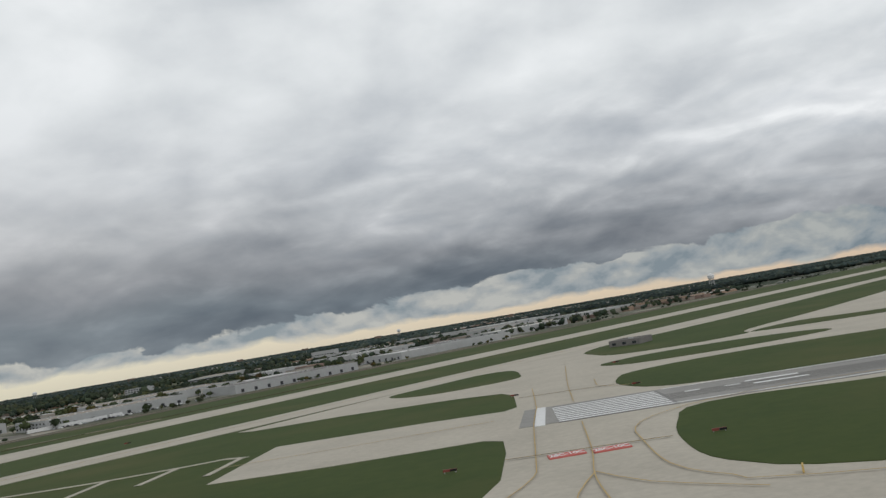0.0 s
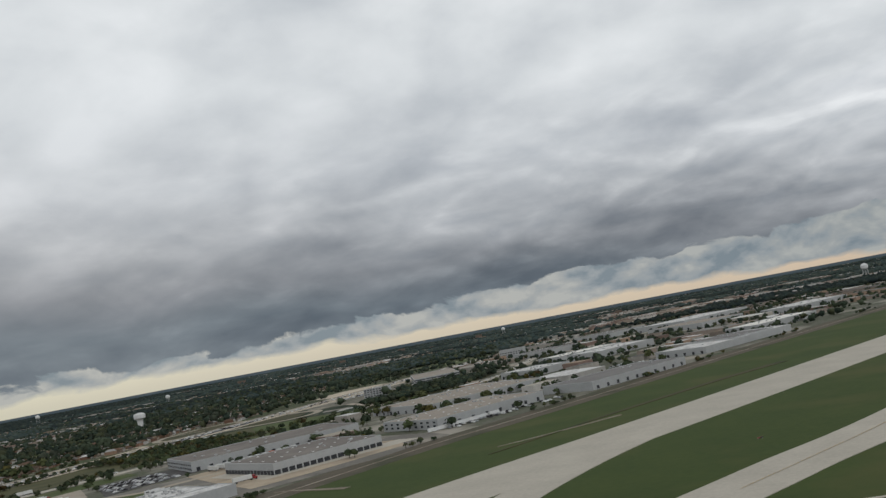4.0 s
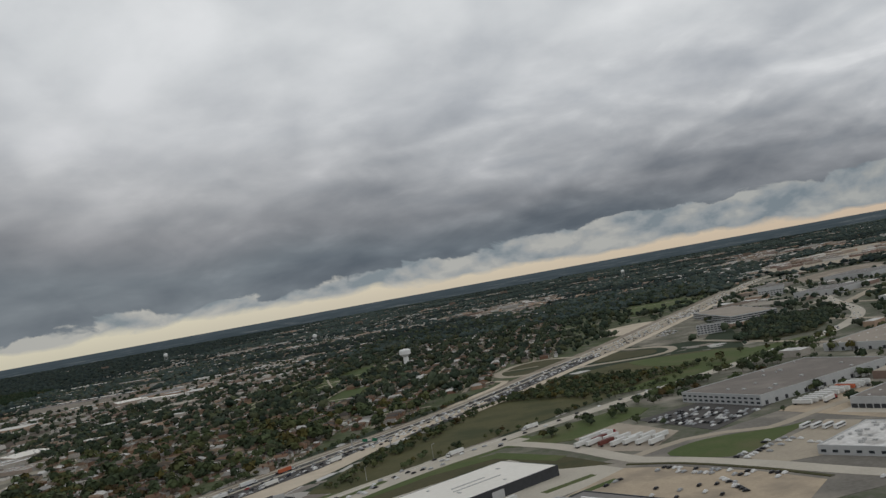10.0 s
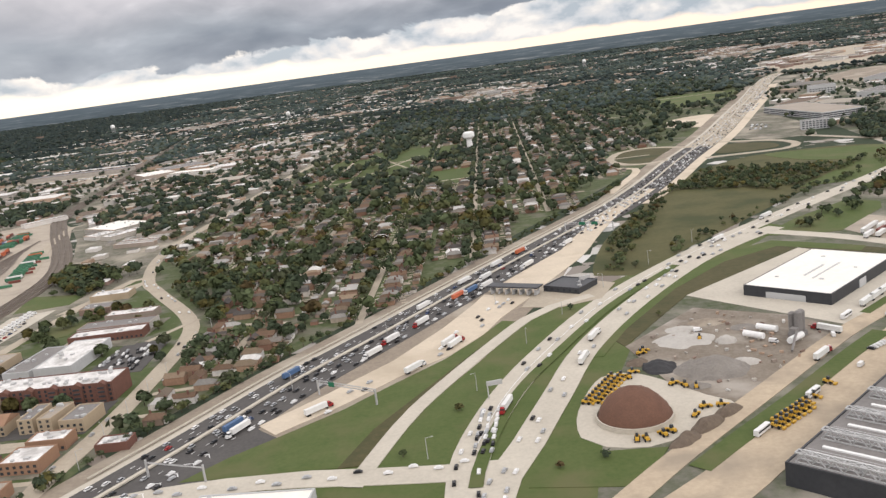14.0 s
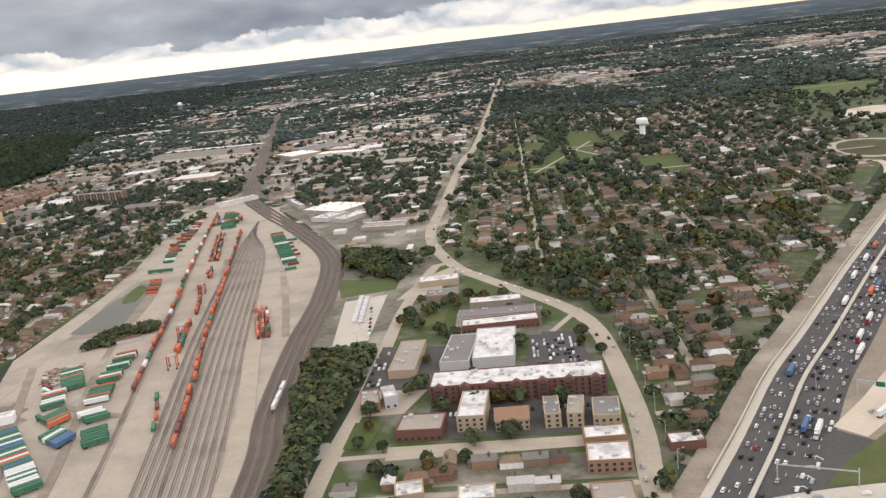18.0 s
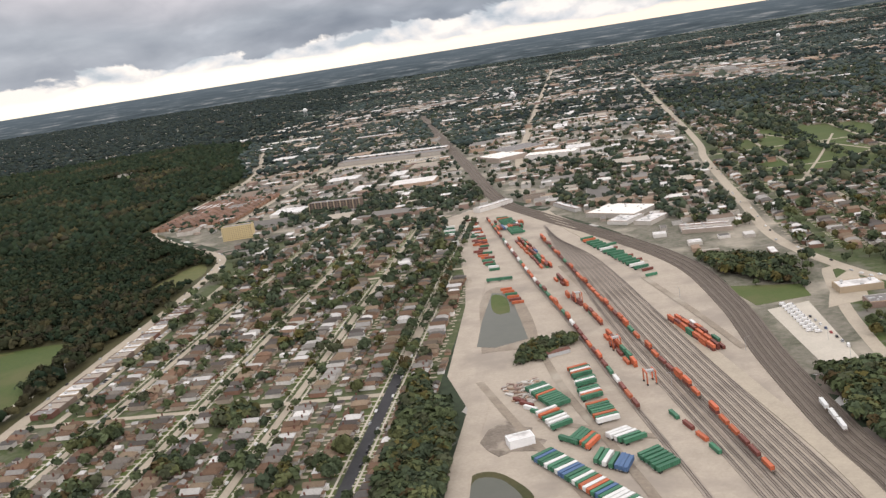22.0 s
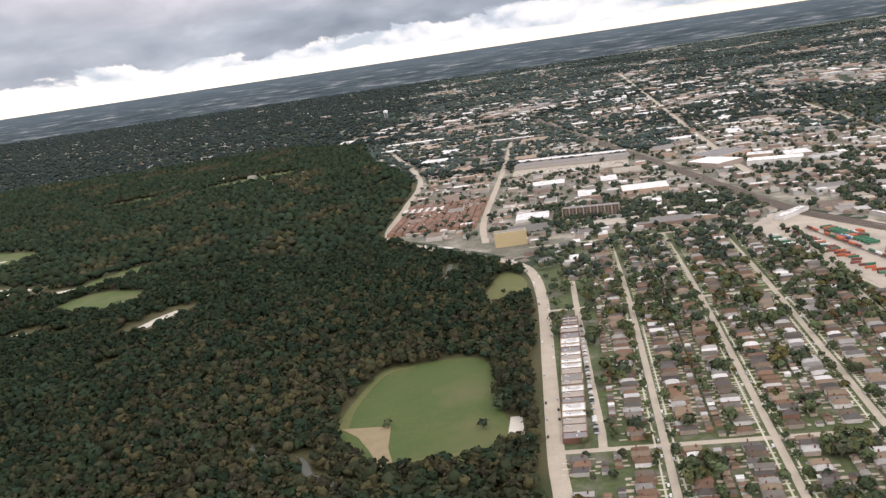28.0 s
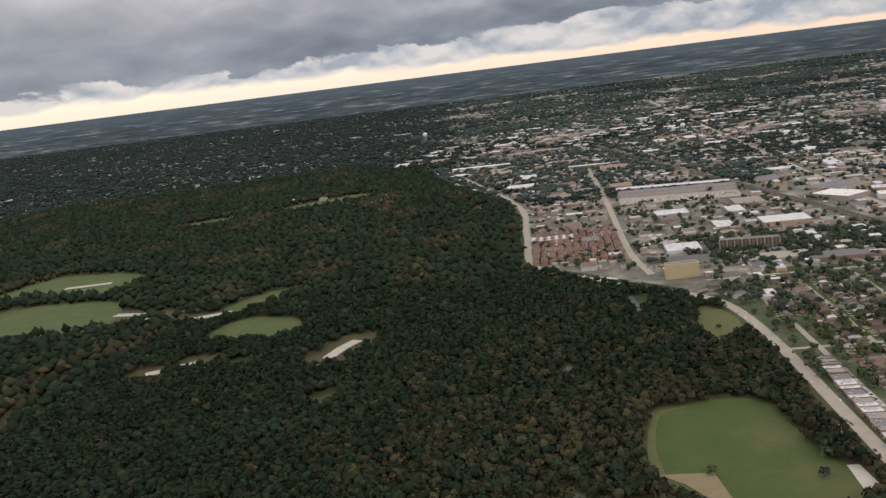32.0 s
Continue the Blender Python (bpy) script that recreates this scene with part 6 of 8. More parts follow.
for _ in range(12000):
    y = 1300 + 2600 * rnd.random() ** 1.4
    x = rnd.uniform(-1250 - 0.8 * y, 0.62 * y + 150)
    if free(x, y, 1) and (x > -1150 - 0.12 * y or rnd.random() < 0.25 and noise.noise((x / 260, y / 90, 31)) > 0.3) and not inside(x, y, [(-1200, 900), (-1300, 1400), (-1600, 1800), (-2200, 1750), (-2400, 900)]):
        low_wall.box(x, y, 0, 6, 4, 2.2)
        far = 1.3
        low_roof.roof(x, y, 2.2, 4, 6, far, 90, 0.5, 0.2)
FREIGHT = [(-40, 1420), (30, 1460), (122, 1440), (235, 1570), (310, 1750), (245, 1840), (131, 1790), (-10, 1620)]
for _ in range(130):
    x, y = rnd.uniform(-60, 330), rnd.uniform(1400, 1850)
    if inside(x, y, FREIGHT):
        flat_block(x, y, rnd.uniform(12, 46), rnd.uniform(8, 20), rnd.uniform(2.5, 4.5), rnd.choice([-44, 46]), rnd.random() < 0.3)
tagged(low_wall.make("workshop_walls", WALL_MIXED), "walls of workshops and distant buildings", "buildings", "", "stuff")
tagged(low_roof.make("workshop_roofs", ROOF_MIXED), "grey and tan roofs of workshops and distant buildings", "buildings", "", "stuff")
tagged(white_roof.make("pale_workshop_roofs", ROOF_WHITE), "white flat roofs of workshops", "buildings", "", "stuff")


# ---- trees ----
_g = (1 + 5**0.5) / 2
ICO = np.array([(-1, _g, 0), (1, _g, 0), (-1, -_g, 0), (1, -_g, 0), (0, -1, _g), (0, 1, _g), (0, -1, -_g), (0, 1, -_g), (_g, 0, -1), (_g, 0, 1), (-_g, 0, -1), (-_g, 0, 1)]) / math.hypot(1, _g)
ICO_FACES = np.array([(0, 11, 5), (0, 5, 1), (0, 1, 7), (0, 7, 10), (0, 10, 11), (1, 5, 9), (5, 11, 4), (11, 10, 2), (10, 7, 6), (7, 1, 8), (3, 9, 4), (3, 4, 2), (3, 2, 6), (3, 6, 8), (3, 8, 9), (4, 9, 5), (2, 4, 11), (6, 2, 10), (8, 6, 7), (9, 8, 1)])


OCTA = np.array([(1, 0, 0), (0, 1, 0), (-1, 0, 0), (0, -1, 0), (0, 0, 1), (0, 0, -1)], float)
OCTA_FACES = np.array([(0, 1, 4), (1, 2, 4), (2, 3, 4), (3, 0, 4), (1, 0, 5), (2, 1, 5), (3, 2, 5), (0, 3, 5)])


def leaf_clumps(name, centres, radii, mats, seed, slots=None, parent=None, jag=0.22, far=False, tones=None, sprays=None):
    """One mesh of many jagged leaf clumps, each its own shape and turn; simpler ones far off. tones: one for each clump; sprays: loose leaf blades with their slots and tones."""
    corners, sides = (OCTA, OCTA_FACES) if far else (ICO, ICO_FACES)
    nv, nf = len(corners), len(sides)
    rng = np.random.default_rng(seed)
    n = len(centres)
    turn = rng.uniform(0, 2 * math.pi, n)
    c, s = np.cos(turn)[:, None], np.sin(turn)[:, None]
    base = corners[None] * (1 + rng.normal(0, jag, (n, nv, 1)))
    x, y = base[..., 0] * c - base[..., 1] * s, base[..., 0] * s + base[..., 1] * c
    v = np.stack([x, y, base[..., 2]], -1) * np.asarray(radii)[:, None, :] + np.asarray(centres)[:, None, :]
    f = (sides[None] + nv * np.arange(n)[:, None, None]).reshape(-1)
    v = v.reshape(-1, 3)
    face_slots = np.repeat(np.zeros(n, np.int32) if slots is None else np.asarray(slots, np.int32), nf)
    face_tones = np.repeat(rng.random(n) if tones is None else np.asarray(tones, float), nf)
    if sprays:
        corners4, spray_slots, spray_tones = sprays
        k = len(corners4)
        quads = (np.array([(0, 1, 2), (0, 2, 3)])[None] + 4 * np.arange(k)[:, None, None] + len(v)).reshape(-1)
        v, f = np.concatenate([v, corners4.reshape(-1, 3)]), np.concatenate([f, quads])
        face_slots, face_tones = np.concatenate([face_slots, np.repeat(spray_slots, 2)]), np.concatenate([face_tones, np.repeat(spray_tones, 2)])
    count = len(f) // 3
    me = bpy.data.meshes.new(name)
    me.vertices.add(len(v)), me.loops.add(3 * count), me.polygons.add(count)
    me.vertices.foreach_set("co", v.astype(np.float32).ravel())
    me.loops.foreach_set("vertex_index", f.astype(np.int32))
    me.polygons.foreach_set("loop_start", np.arange(0, 3 * count, 3, dtype=np.int32))
    for m in mats:
        me.materials.append(m)
    me.polygons.foreach_set("material_index", face_slots.astype(np.int32))
    me.attributes.new("tone", "FLOAT", "FACE").data.foreach_set("value", face_tones.astype(np.float32))
    me.update(calc_edges=True)
    ob = new(name, me)
    ob.parent = parent
    return ob


def crowns(spots, lobes, seed):
    """Centres and radii of the lobes of many crowns: spots are (x, y, height, spread)."""
    rng = np.random.default_rng(seed)
    spots = np.asarray(spots, float)
    n = len(spots)
    x, y, h, r = (np.repeat(spots[:, k], lobes) for k in range(4))
    a, d = rng.uniform(0, 2 * math.pi, n * lobes), rng.uniform(0.25, 0.75, n * lobes)
    first = np.arange(n * lobes) % lobes == 0
    d[first] = 0
    size = np.where(first, 0.85, rng.uniform(0.42, 0.68, n * lobes)) * r
    if lobes == 1:
        size = r
    z = h * np.where(first, 0.62, rng.uniform(0.42, 0.85, n * lobes))
    return np.stack([x + np.cos(a) * d * r, y + np.sin(a) * d * r, z], -1), np.stack([size, size, size * rng.uniform(0.7, 1.0, n * lobes) * np.minimum(1.0, h * 0.55 / r)], -1)


def wood(name, spots, lobes, blades, mats, seed, slots=None, parent=None, shrink=0.82, jag=0.28):
    """Trees in one mesh: a lumpy inner crown each, and loose blades of leaves standing out of it, in the tree's own tone."""
    rng = np.random.default_rng(seed)
    spots = np.asarray(spots, float)
    n = len(spots)
    tones = rng.random(n)
    slots = np.zeros(n, np.int32) if slots is None else np.asarray(slots, np.int32)
    c, r = crowns(spots, lobes, seed + 1)
    m = n * blades
    x, y, h, spread = (np.repeat(spots[:, k], blades) for k in range(4))
    turn, up = rng.uniform(0, 2 * math.pi, m), rng.uniform(-0.25, 1.0, m)
    flat = np.sqrt(1 - up**2)
    way = np.stack([np.cos(turn) * flat, np.sin(turn) * flat, up], -1)
    # uneven crowns: each tree swells and shrinks with the direction in its own way
    swell = 0.9 + 0.16 * np.sin(3 * turn + 6.3 * np.repeat(tones, blades)) + rng.normal(0, 0.10, m)
    tall = np.minimum(spread, h * 0.42)
    at = np.stack([x, y, h * 0.6], -1) + way * np.stack([spread, spread, tall], -1) * swell[:, None]
    face = way + rng.normal(0, 0.42, (m, 3)) + (0, 0, 0.35)
    face /= np.linalg.norm(face, axis=1)[:, None]
    u = np.cross(face, rng.normal(0, 1, (m, 3)))
    u /= np.linalg.norm(u, axis=1)[:, None]
    w = np.cross(face, u)
    size = (spread * rng.uniform(0.22, 0.50, m))[:, None]
    ring = np.stack([at + u * size * rng.uniform(0.7, 1.2, (m, 1)), at + w * size * rng.uniform(0.5, 1.1, (m, 1)), at - u * size * rng.uniform(0.7, 1.2, (m, 1)) - face * size * 0.25, at - w * size * rng.uniform(0.5, 1.1, (m, 1)) + face * size * 0.15], 1)
    return leaf_clumps(name, c, r * shrink, mats, seed + 2, np.repeat(slots, lobes), parent, jag, False, np.repeat(tones, lobes), (ring, np.repeat(slots, blades), np.repeat(tones, blades)))


# trees that stand alone, near the way
tree_kinds = []
for k in range(5):
    rng = random.Random(60 + k)
    tall, wide = rng.uniform(5.0, 6.4), rng.uniform(2.3, 3.0)
    tree = thing("tree", 0, 0, 0, 0, ["dark green broad-leaved street tree", "rounded dark green shade tree", "tall dense green tree", "olive-green tree turning yellow", "spreading dark green garden tree"][k], "tree", "street and garden trees")
    trunk = Shape()
    trunk.rod((0, 0, 0), (0.1, 0, tall * 0.45), 0.26, 0.16)
    for q in range(5):
        a = 2 * math.pi * q / 5 + k
        trunk.rod((0.1, 0, tall * (0.3 + 0.03 * q)), (math.cos(a) * wide * 0.55, math.sin(a) * wide * 0.55, tall * 0.62), 0.11, 0.05, 5)
    trunk.make("trunk", BARK, tree)
    wood("crown", [(0, 0, tall, wide)], 9, 150, [LEAVES_OLIVE if k == 3 else LEAVES], 500 + 10 * k, None, tree)
    tree_kinds.append(tree)

near_spots, mid_spots, single = [], [], 0
rnd = random.Random(5)


def plant(x, y, near, h=None, r=None):
    global single
    h, r = h or rnd.uniform(3.6, 6.6), r or rnd.uniform(1.5, 3.0)
    if near and single < 290:
        k = rnd.choice((0, 0, 1, 1, 2, 3, 4))
        copy_thing(tree_kinds[k], pose(x, y, 0, 0, 0, rnd.uniform(0, 360)) @ Matrix.Scale(h / 5.7, 4))
        single += 1
    elif near or y < 560:
        near_spots.append((x, y, h, r))
    else:
        mid_spots.append((x, y, h, r))


def scatter_trees(area, count, seed, near=lambda x, y: False, clump=0.0, room=0.0, size=(3.6, 6.6), anywhere=False):
    rnd.seed(seed)
    xs, ys = [p[0] for p in area], [p[1] for p in area]
    for _ in range(count):
        x, y = rnd.uniform(min(xs), max(xs)), rnd.uniform(min(ys), max(ys))
        if inside(x, y, area) and (not clump or noise.noise((x / 26, y / 26, seed)) > clump) and (anywhere or free(x, y, room)):
            h = rnd.uniform(*size)
            plant(x, y, near(x, y), h, h * rnd.uniform(0.44, 0.60))


WEST = [(-1030, 120), (-848, 120), (-850, 480), (-890, 668), (-1000, 690), (-1040, 610), (-1030, 500)]
MIDDLE = [(-685, 420), (-665, 420), (-610, 300), (-598, 214), (-575, 275), (-540, 341), (-485, 442), (-390, 619), (-300, 805), (-176, 1096), (-150, 1500), (-660, 1500), (-680, 590)]
scatter_trees(WEST, 560, 21, lambda x, y: 220 < y < 330, size=(1.8, 5.2))
scatter_trees(WEST, 1000, 121, lambda x, y: 220 < y < 300, clump=0.16, size=(3.8, 7.0))
scatter_trees([(-818, 333), (-815, 353), (-796, 364), (-792, 355), (-806, 337)], 260, 131, size=(2.2, 4.2), anywhere=True)
for x, y, n, spread in ((-924, 301, 14, 7), (-904, 262, 6, 4), (-887, 249, 7, 5), (-952, 384, 5, 3), (-930, 260, 8, 6), (-960, 250, 8, 7), (-975, 290, 6, 6), (-850, 262, 6, 4)):
    for _ in range(n):
        plant(x + rnd.uniform(-spread, spread), y + rnd.uniform(-spread, spread), False, rnd.uniform(4.8, 7.0), rnd.uniform(2.2, 3.4))
for y in np.arange(332, 640, 3.4):
    plant(-866 + rnd.choice([-3.2, 3.2]), float(y), False, rnd.uniform(3.6, 6.0), rnd.uniform(1.8, 2.8))
for x in (-905, -945, -985):
    for y in np.arange(125, 660, 9.0):
        if rnd.random() < 0.7:
            plant(x + rnd.choice([-3.4, 3.4]), float(y) + rnd.uniform(-3, 3), False, rnd.uniform(2.4, 4.6), rnd.uniform(1.2, 2.2))
for x, y0 in ((-505, 380), (-545, 300), (-585, 262), (-625, 400), (-465, 470), (-425, 560), (-385, 680)):
    for y in np.arange(y0, 1400, 4.6):
        if rnd.random() < 0.75:
            plant(x + rnd.choice([-2.6, 2.6]), float(y) + rnd.uniform(-2, 2), False, rnd.uniform(3.8, 6.2), rnd.uniform(1.8, 2.9))
scatter_trees([(-1035, 440), (-855, 440), (-890, 668), (-1045, 690)], 500, 22)
scatter_trees(MIDDLE, 5000, 23, lambda x, y: y < 330, size=(2.8, 6.4))
scatter_trees(MIDDLE, 3800, 24, clump=0.03, size=(5.0, 8.4))
for p in smooth_line(HIGHWAY[:9], 2.2):
    if rnd.random() < 0.6:
        plant(p.x - 16.5 + rnd.uniform(-1.5, 1.0), p.y + 9.5 + rnd.uniform(-1.5, 1.5), False, rnd.uniform(1.6, 4.2), rnd.uniform(0.9, 2.0))
PARK = [(-663, 640), (-616, 980), (-527, 920), (-490, 690), (-540, 590)]
scatter_trees(PARK, 1000, 25, clump=-0.02, size=(4.5, 7.0))
scatter_trees([(-692, 120), (-690, 360), (-612, 360), (-609, 120)], 230, 26, lambda x, y: True, room=1.0, size=(2.5, 5.0))
for x, y in ((-677, 221), (-652, 221), (-663, 208), (-659, 204), (-673, 205), (-642, 224), (-654, 212), (-662, 245), (-616, 300), (-617, 292), (-639, 247), (-627, 244), (-611, 282), (-677, 208), (-681, 340), (-674, 341), (-663, 353), (-658, 358), (-654, 354), (-667, 350), (-678, 357), (-683, 330), (-672, 344), (-679, 335), (-645, 247), (-652, 246)):
    plant(x, y, True, rnd.uniform(3.2, 5.2), 2.2)
# dense belts: beside the tracks, along the yard, around the wetland, along the airfield fence
for area, count, size in (([(-709, 100), (-697, 100), (-696, 240), (-690, 300), (-710, 300), (-711, 235)], 420, (3.5, 6)),
                          ([(-738, 470), (-690, 440), (-688, 410), (-700, 400), (-714, 425), (-728, 430)], 260, (3.5, 6)), ([(-718, 408), (-690, 405), (-690, 396), (-715, 380)], 30, (3, 4)),
                          ([(-856, 335), (-846, 300), (-838, 300), (-834, 250), (-832, 140), (-846, 140), (-853, 260)], 420, (3.5, 6.5)),
                                                    ([(-455, 330), (-448, 372), (-425, 430), (-400, 500), (-392, 496), (-414, 428), (-434, 372), (-446, 332)], 330, (1.4, 3.2)),
                          ([(-396, 486), (-362, 544), (-322, 520), (-295, 506), (-277, 520), (-300, 488), (-350, 452), (-366, 472)], 300, (1.4, 3.6)), ([(-445, 320), (-420, 350), (-360, 414), (-300, 470), (-306, 478), (-364, 420), (-430, 356), (-450, 326)], 200, (1.4, 3)),
                          ([(-330, 430), (-215, 540), (-205, 530), (-320, 415)], 160, (3, 5)),
                          ([(-382, 362), (-363, 383), (-332, 408), (-322, 420), (-300, 445), (-292, 440), (-326, 396), (-345, 380), (-366, 360)], 60, (2.5, 4.5)), ([(-344, 320), (-330, 310), (-318, 326), (-330, 322)], 8, (1.5, 3)), ([(-602, 218), (-603, 300), (-575, 300), (-566, 280), (-586, 236), (-594, 216)], 55, (2.5, 5)), ([(-612, 320), (-650, 400), (-640, 420), (-600, 420), (-590, 330)], 70, (2.5, 5))):
    scatter_trees(area, count * 3, 30 + count, size=size, room=0.0)
for p, q in zip(HEDGE, HEDGE[1:]):
    length = math.dist(p, q)
    for k in range(int(length / 2.2)):
        t = rnd.random()
        x, y = p[0] + (q[0] - p[0]) * t - 3 + rnd.uniform(-2, 2), p[1] + (q[1] - p[1]) * t + 3 + rnd.uniform(-2, 2)
        if noise.noise((x / 30, y / 30, 5)) > 0.12:
            plant(x, y, False, rnd.uniform(0.7, 2.6), rnd.uniform(0.7, 1.4))
scatter_trees([(-251, 588), (-214, 700), (-160, 700), (-172, 645), (-202, 582), (-228, 571)], 1100, 132, size=(2.4, 4.6), anywhere=True)
scatter_trees(INDUSTRY, 3600, 27, clump=0.0, size=(2.5, 5.5))
scatter_trees([(-420, 372), (-230, 560), (-180, 480), (-290, 300)], 120, 28, size=(2, 3.6))
scatter_trees(BUSINESS, 11000, 29, clump=-0.12, size=(3.2, 6.0))
scatter_trees([(-1045, 700), (-870, 690), (-860, 800), (-1060, 820)], 900, 129)
scatter_trees([(-800, 640), (-690, 520), (-690, 900), (-820, 900)], 900, 130)
scatter_trees([(-540, 160), (-500, 228), (-470, 292), (-440, 280), (-478, 160)], 60, 31, size=(1.4, 2.4))
scatter_trees([(-290, 600), (-100, 600), (60, 1300), (-170, 1100)], 900, 32, clump=0.05)
for x, y, h in ((-1100, 353, 4), (-1052, 362, 5), (-1050, 368, 5), (-1057, 345, 4), (-1062, 548, 3)):
    near_spots.append((x, y, h, h * 0.55))
for ob in tree_kinds:
    k = tree_kinds.index(ob)
    ob.matrix_basis = pose(-688 + 4 * k, 185 - 7 * k, 0)

# woods: many crowns close together
WOODS = [(-1028, 60), (-1030, 256), (-1033, 314), (-1042, 500), (-1053, 600), (-1080, 638), (-1138, 695), (-1192, 775), (-1203, 1001), (-1226, 1143), (-1330, 1379), (-1405, 1665), (-1624, 1840), (-1906, 1720), (-2153, 1690), (-2400, 900), (-2300, 60)]
wood_near, wood_far = [], []
rnd.seed(51)
for x in np.arange(-1480, -1028, 4.6):
    for y in np.arange(40, 720, 4.6):
        px, py = float(x) + rnd.uniform(-2.2, 2.2), float(y) + rnd.uniform(-2.2, 2.2)
        if inside(px, py, WOODS) and free(px, py, 0) and noise.noise((px / 40, py / 40, 9)) > -0.55:
            h = rnd.uniform(3.6, 7.4) + 1.2 * noise.noise((px / 25, py / 25, 2))
            wood_near.append((px, py, max(2.5, h), rnd.uniform(2.2, 3.6)))
for x in np.arange(-2350, -1100, 8.2):
    for y in np.arange(60, 1830, 8.2):
        px, py = float(x) + rnd.uniform(-4, 4), float(y) + rnd.uniform(-4, 4)
        if (px < -1478 or py > 718) and inside(px, py, WOODS) and free(px, py, 0) and px > -0.62 * py - 1420:
            wood_far.append((px, py, rnd.uniform(5.0, 8.5), rnd.uniform(3.6, 5.6)))
turning = [1 if rnd.random() < 0.06 + 0.55 * max(0.0, min(1.0, (px + 1330) / 150)) * max(0.0, min(1.0, (600 - py) / 160)) + 0.9 * max(0.0, noise.noise((px / 34, py / 34, 4)) - 0.18) else 0 for px, py, *_ in wood_near]
tagged(wood("woodland_trees", wood_near, 1, 21, [FOREST, FOREST_OLIVE], 61, turning, None, 0.84, 0.36), "dense dark woodland canopy with yellowing crowns", "trees", "", "stuff")
c, r = crowns(wood_far, 1, 63)
tagged(leaf_clumps("far_woodland_trees", c, r * 1.1, [FOREST, FOREST_OLIVE], 64, [1 if noise.noise((x / 60, y / 110, 8)) > 0.25 else 0 for x, y, *_ in wood_far], None, 0.3, True), "dark woodland canopy", "trees", "", "stuff")

# the wooded suburbs out to the horizon
far_spots = []
rnd.seed(71)
for _ in range(64000):
    y = 1100 + 3900 * rnd.random() ** 1.2
    x = rnd.uniform(-1250 - 0.8 * y, 0.62 * y + 150)
    if (noise.noise((x / 330, y / 330, 3)) + 0.4 * noise.noise((x / 120, y / 120, 7)) < 0.26 or x < -1150 - 0.12 * y + 260 * noise.noise((x / 200, y / 200, 17))) and free(x, y, 0) and not inside(x, y, WOODS) and not inside(x, y, INDUSTRY):
        k = 1 + y / 2600
        far_spots.append((x, y, rnd.uniform(4, 6.5), rnd.uniform(2.4, 4.4) * k))
c, r = crowns(far_spots, 1, 72)
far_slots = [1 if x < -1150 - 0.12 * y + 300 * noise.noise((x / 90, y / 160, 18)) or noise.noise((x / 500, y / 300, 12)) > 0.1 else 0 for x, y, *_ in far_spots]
# both leaf tones here carry the distance haze in their colour
tagged(leaf_clumps("suburban_trees", c, r * 1.15, [HAZED_LEAVES, HAZED_WOODS], 73, far_slots, far=True), "distant tree cover of the suburbs", "trees", "", "stuff")
slots = [1 if rnd.random() < 0.12 else 0 for _ in near_spots]
tagged(wood("garden_trees", near_spots, 2, 30, [LEAVES, LEAVES_OLIVE], 81, slots), "dark green garden and roadside trees", "trees", "", "stuff")
tagged(wood("town_trees", mid_spots, 1, 10, [LEAVES, BLUED_LEAVES], 91, [0 if y < 340 and x > -850 or y < 420 and x < -840 else 1 for x, y, *_ in mid_spots]), "dark green trees between houses", "trees", "", "stuff")
stems = Shape()
for x, y, h, r in near_spots:
    stems.rod((x, y, 0), (x, y, h * 0.5), 0.16, 0.1, 4)
tagged(stems.make("tree_trunks", BARK), "brown trunks of garden trees", "trees", "", "stuff")


# ---- rail and container yard ----
def track(points, name="railway_track", ballast=2.2, z=0.16, bed_mat=BALLAST):
    line = smooth_line(points, 5.0)
    bed = band(name, points, ballast, z, bed_mat, "railway track on dark ballast", "track", step=5.0)
    rails = Shape()
    for off in (-0.35, 0.35):
        rails.add(*strip_shape(line, 0.12, z + 0.55, 0.25, off))
    rails.make("rail", RAIL_STEEL, bed)
    return bed


for off in (-4.5, -1.5, 1.5, 4.5):
    track([(x + off, y + 0.5 * off) for x, y in MAIN_LINE], z=0.2, bed_mat=DARK_BALLAST)
for k in range(9):
    track([(-811 + 0.9 * k, 590 - 5 * k), (-796 + 2.2 * k, 480), (-771 + 2.8 * k, 340), (-742 + 2.7 * k, 205), (-722 + 2.6 * k, 90)], ballast=2.0, z=0.12)
ROW_1 = [(-854.5, 636), (-816, 465), (-798.5, 395), (-781.5, 320), (-773.5, 285), (-757, 215), (-735, 110)]
ROW_3 = [(-813, 555), (-784.6, 426), (-765, 337.5), (-753, 289), (-742, 240), (-715, 120)]
track(ROW_1), track(ROW_3)
for pts in ([(-812, 640), (-790, 560), (-756, 470)], [(-752, 370), (-736, 300), (-722, 240), (-716, 200)]):
    band("yard_road", pts, 6, 0.13, STREET, "worn lane in the yard", "road")

BOXES = {"green": BOX_GREEN, "orange": BOX_ORANGE, "red-brown": BOX_RED, "blue": BOX_BLUE, "white": BOX_WHITE}


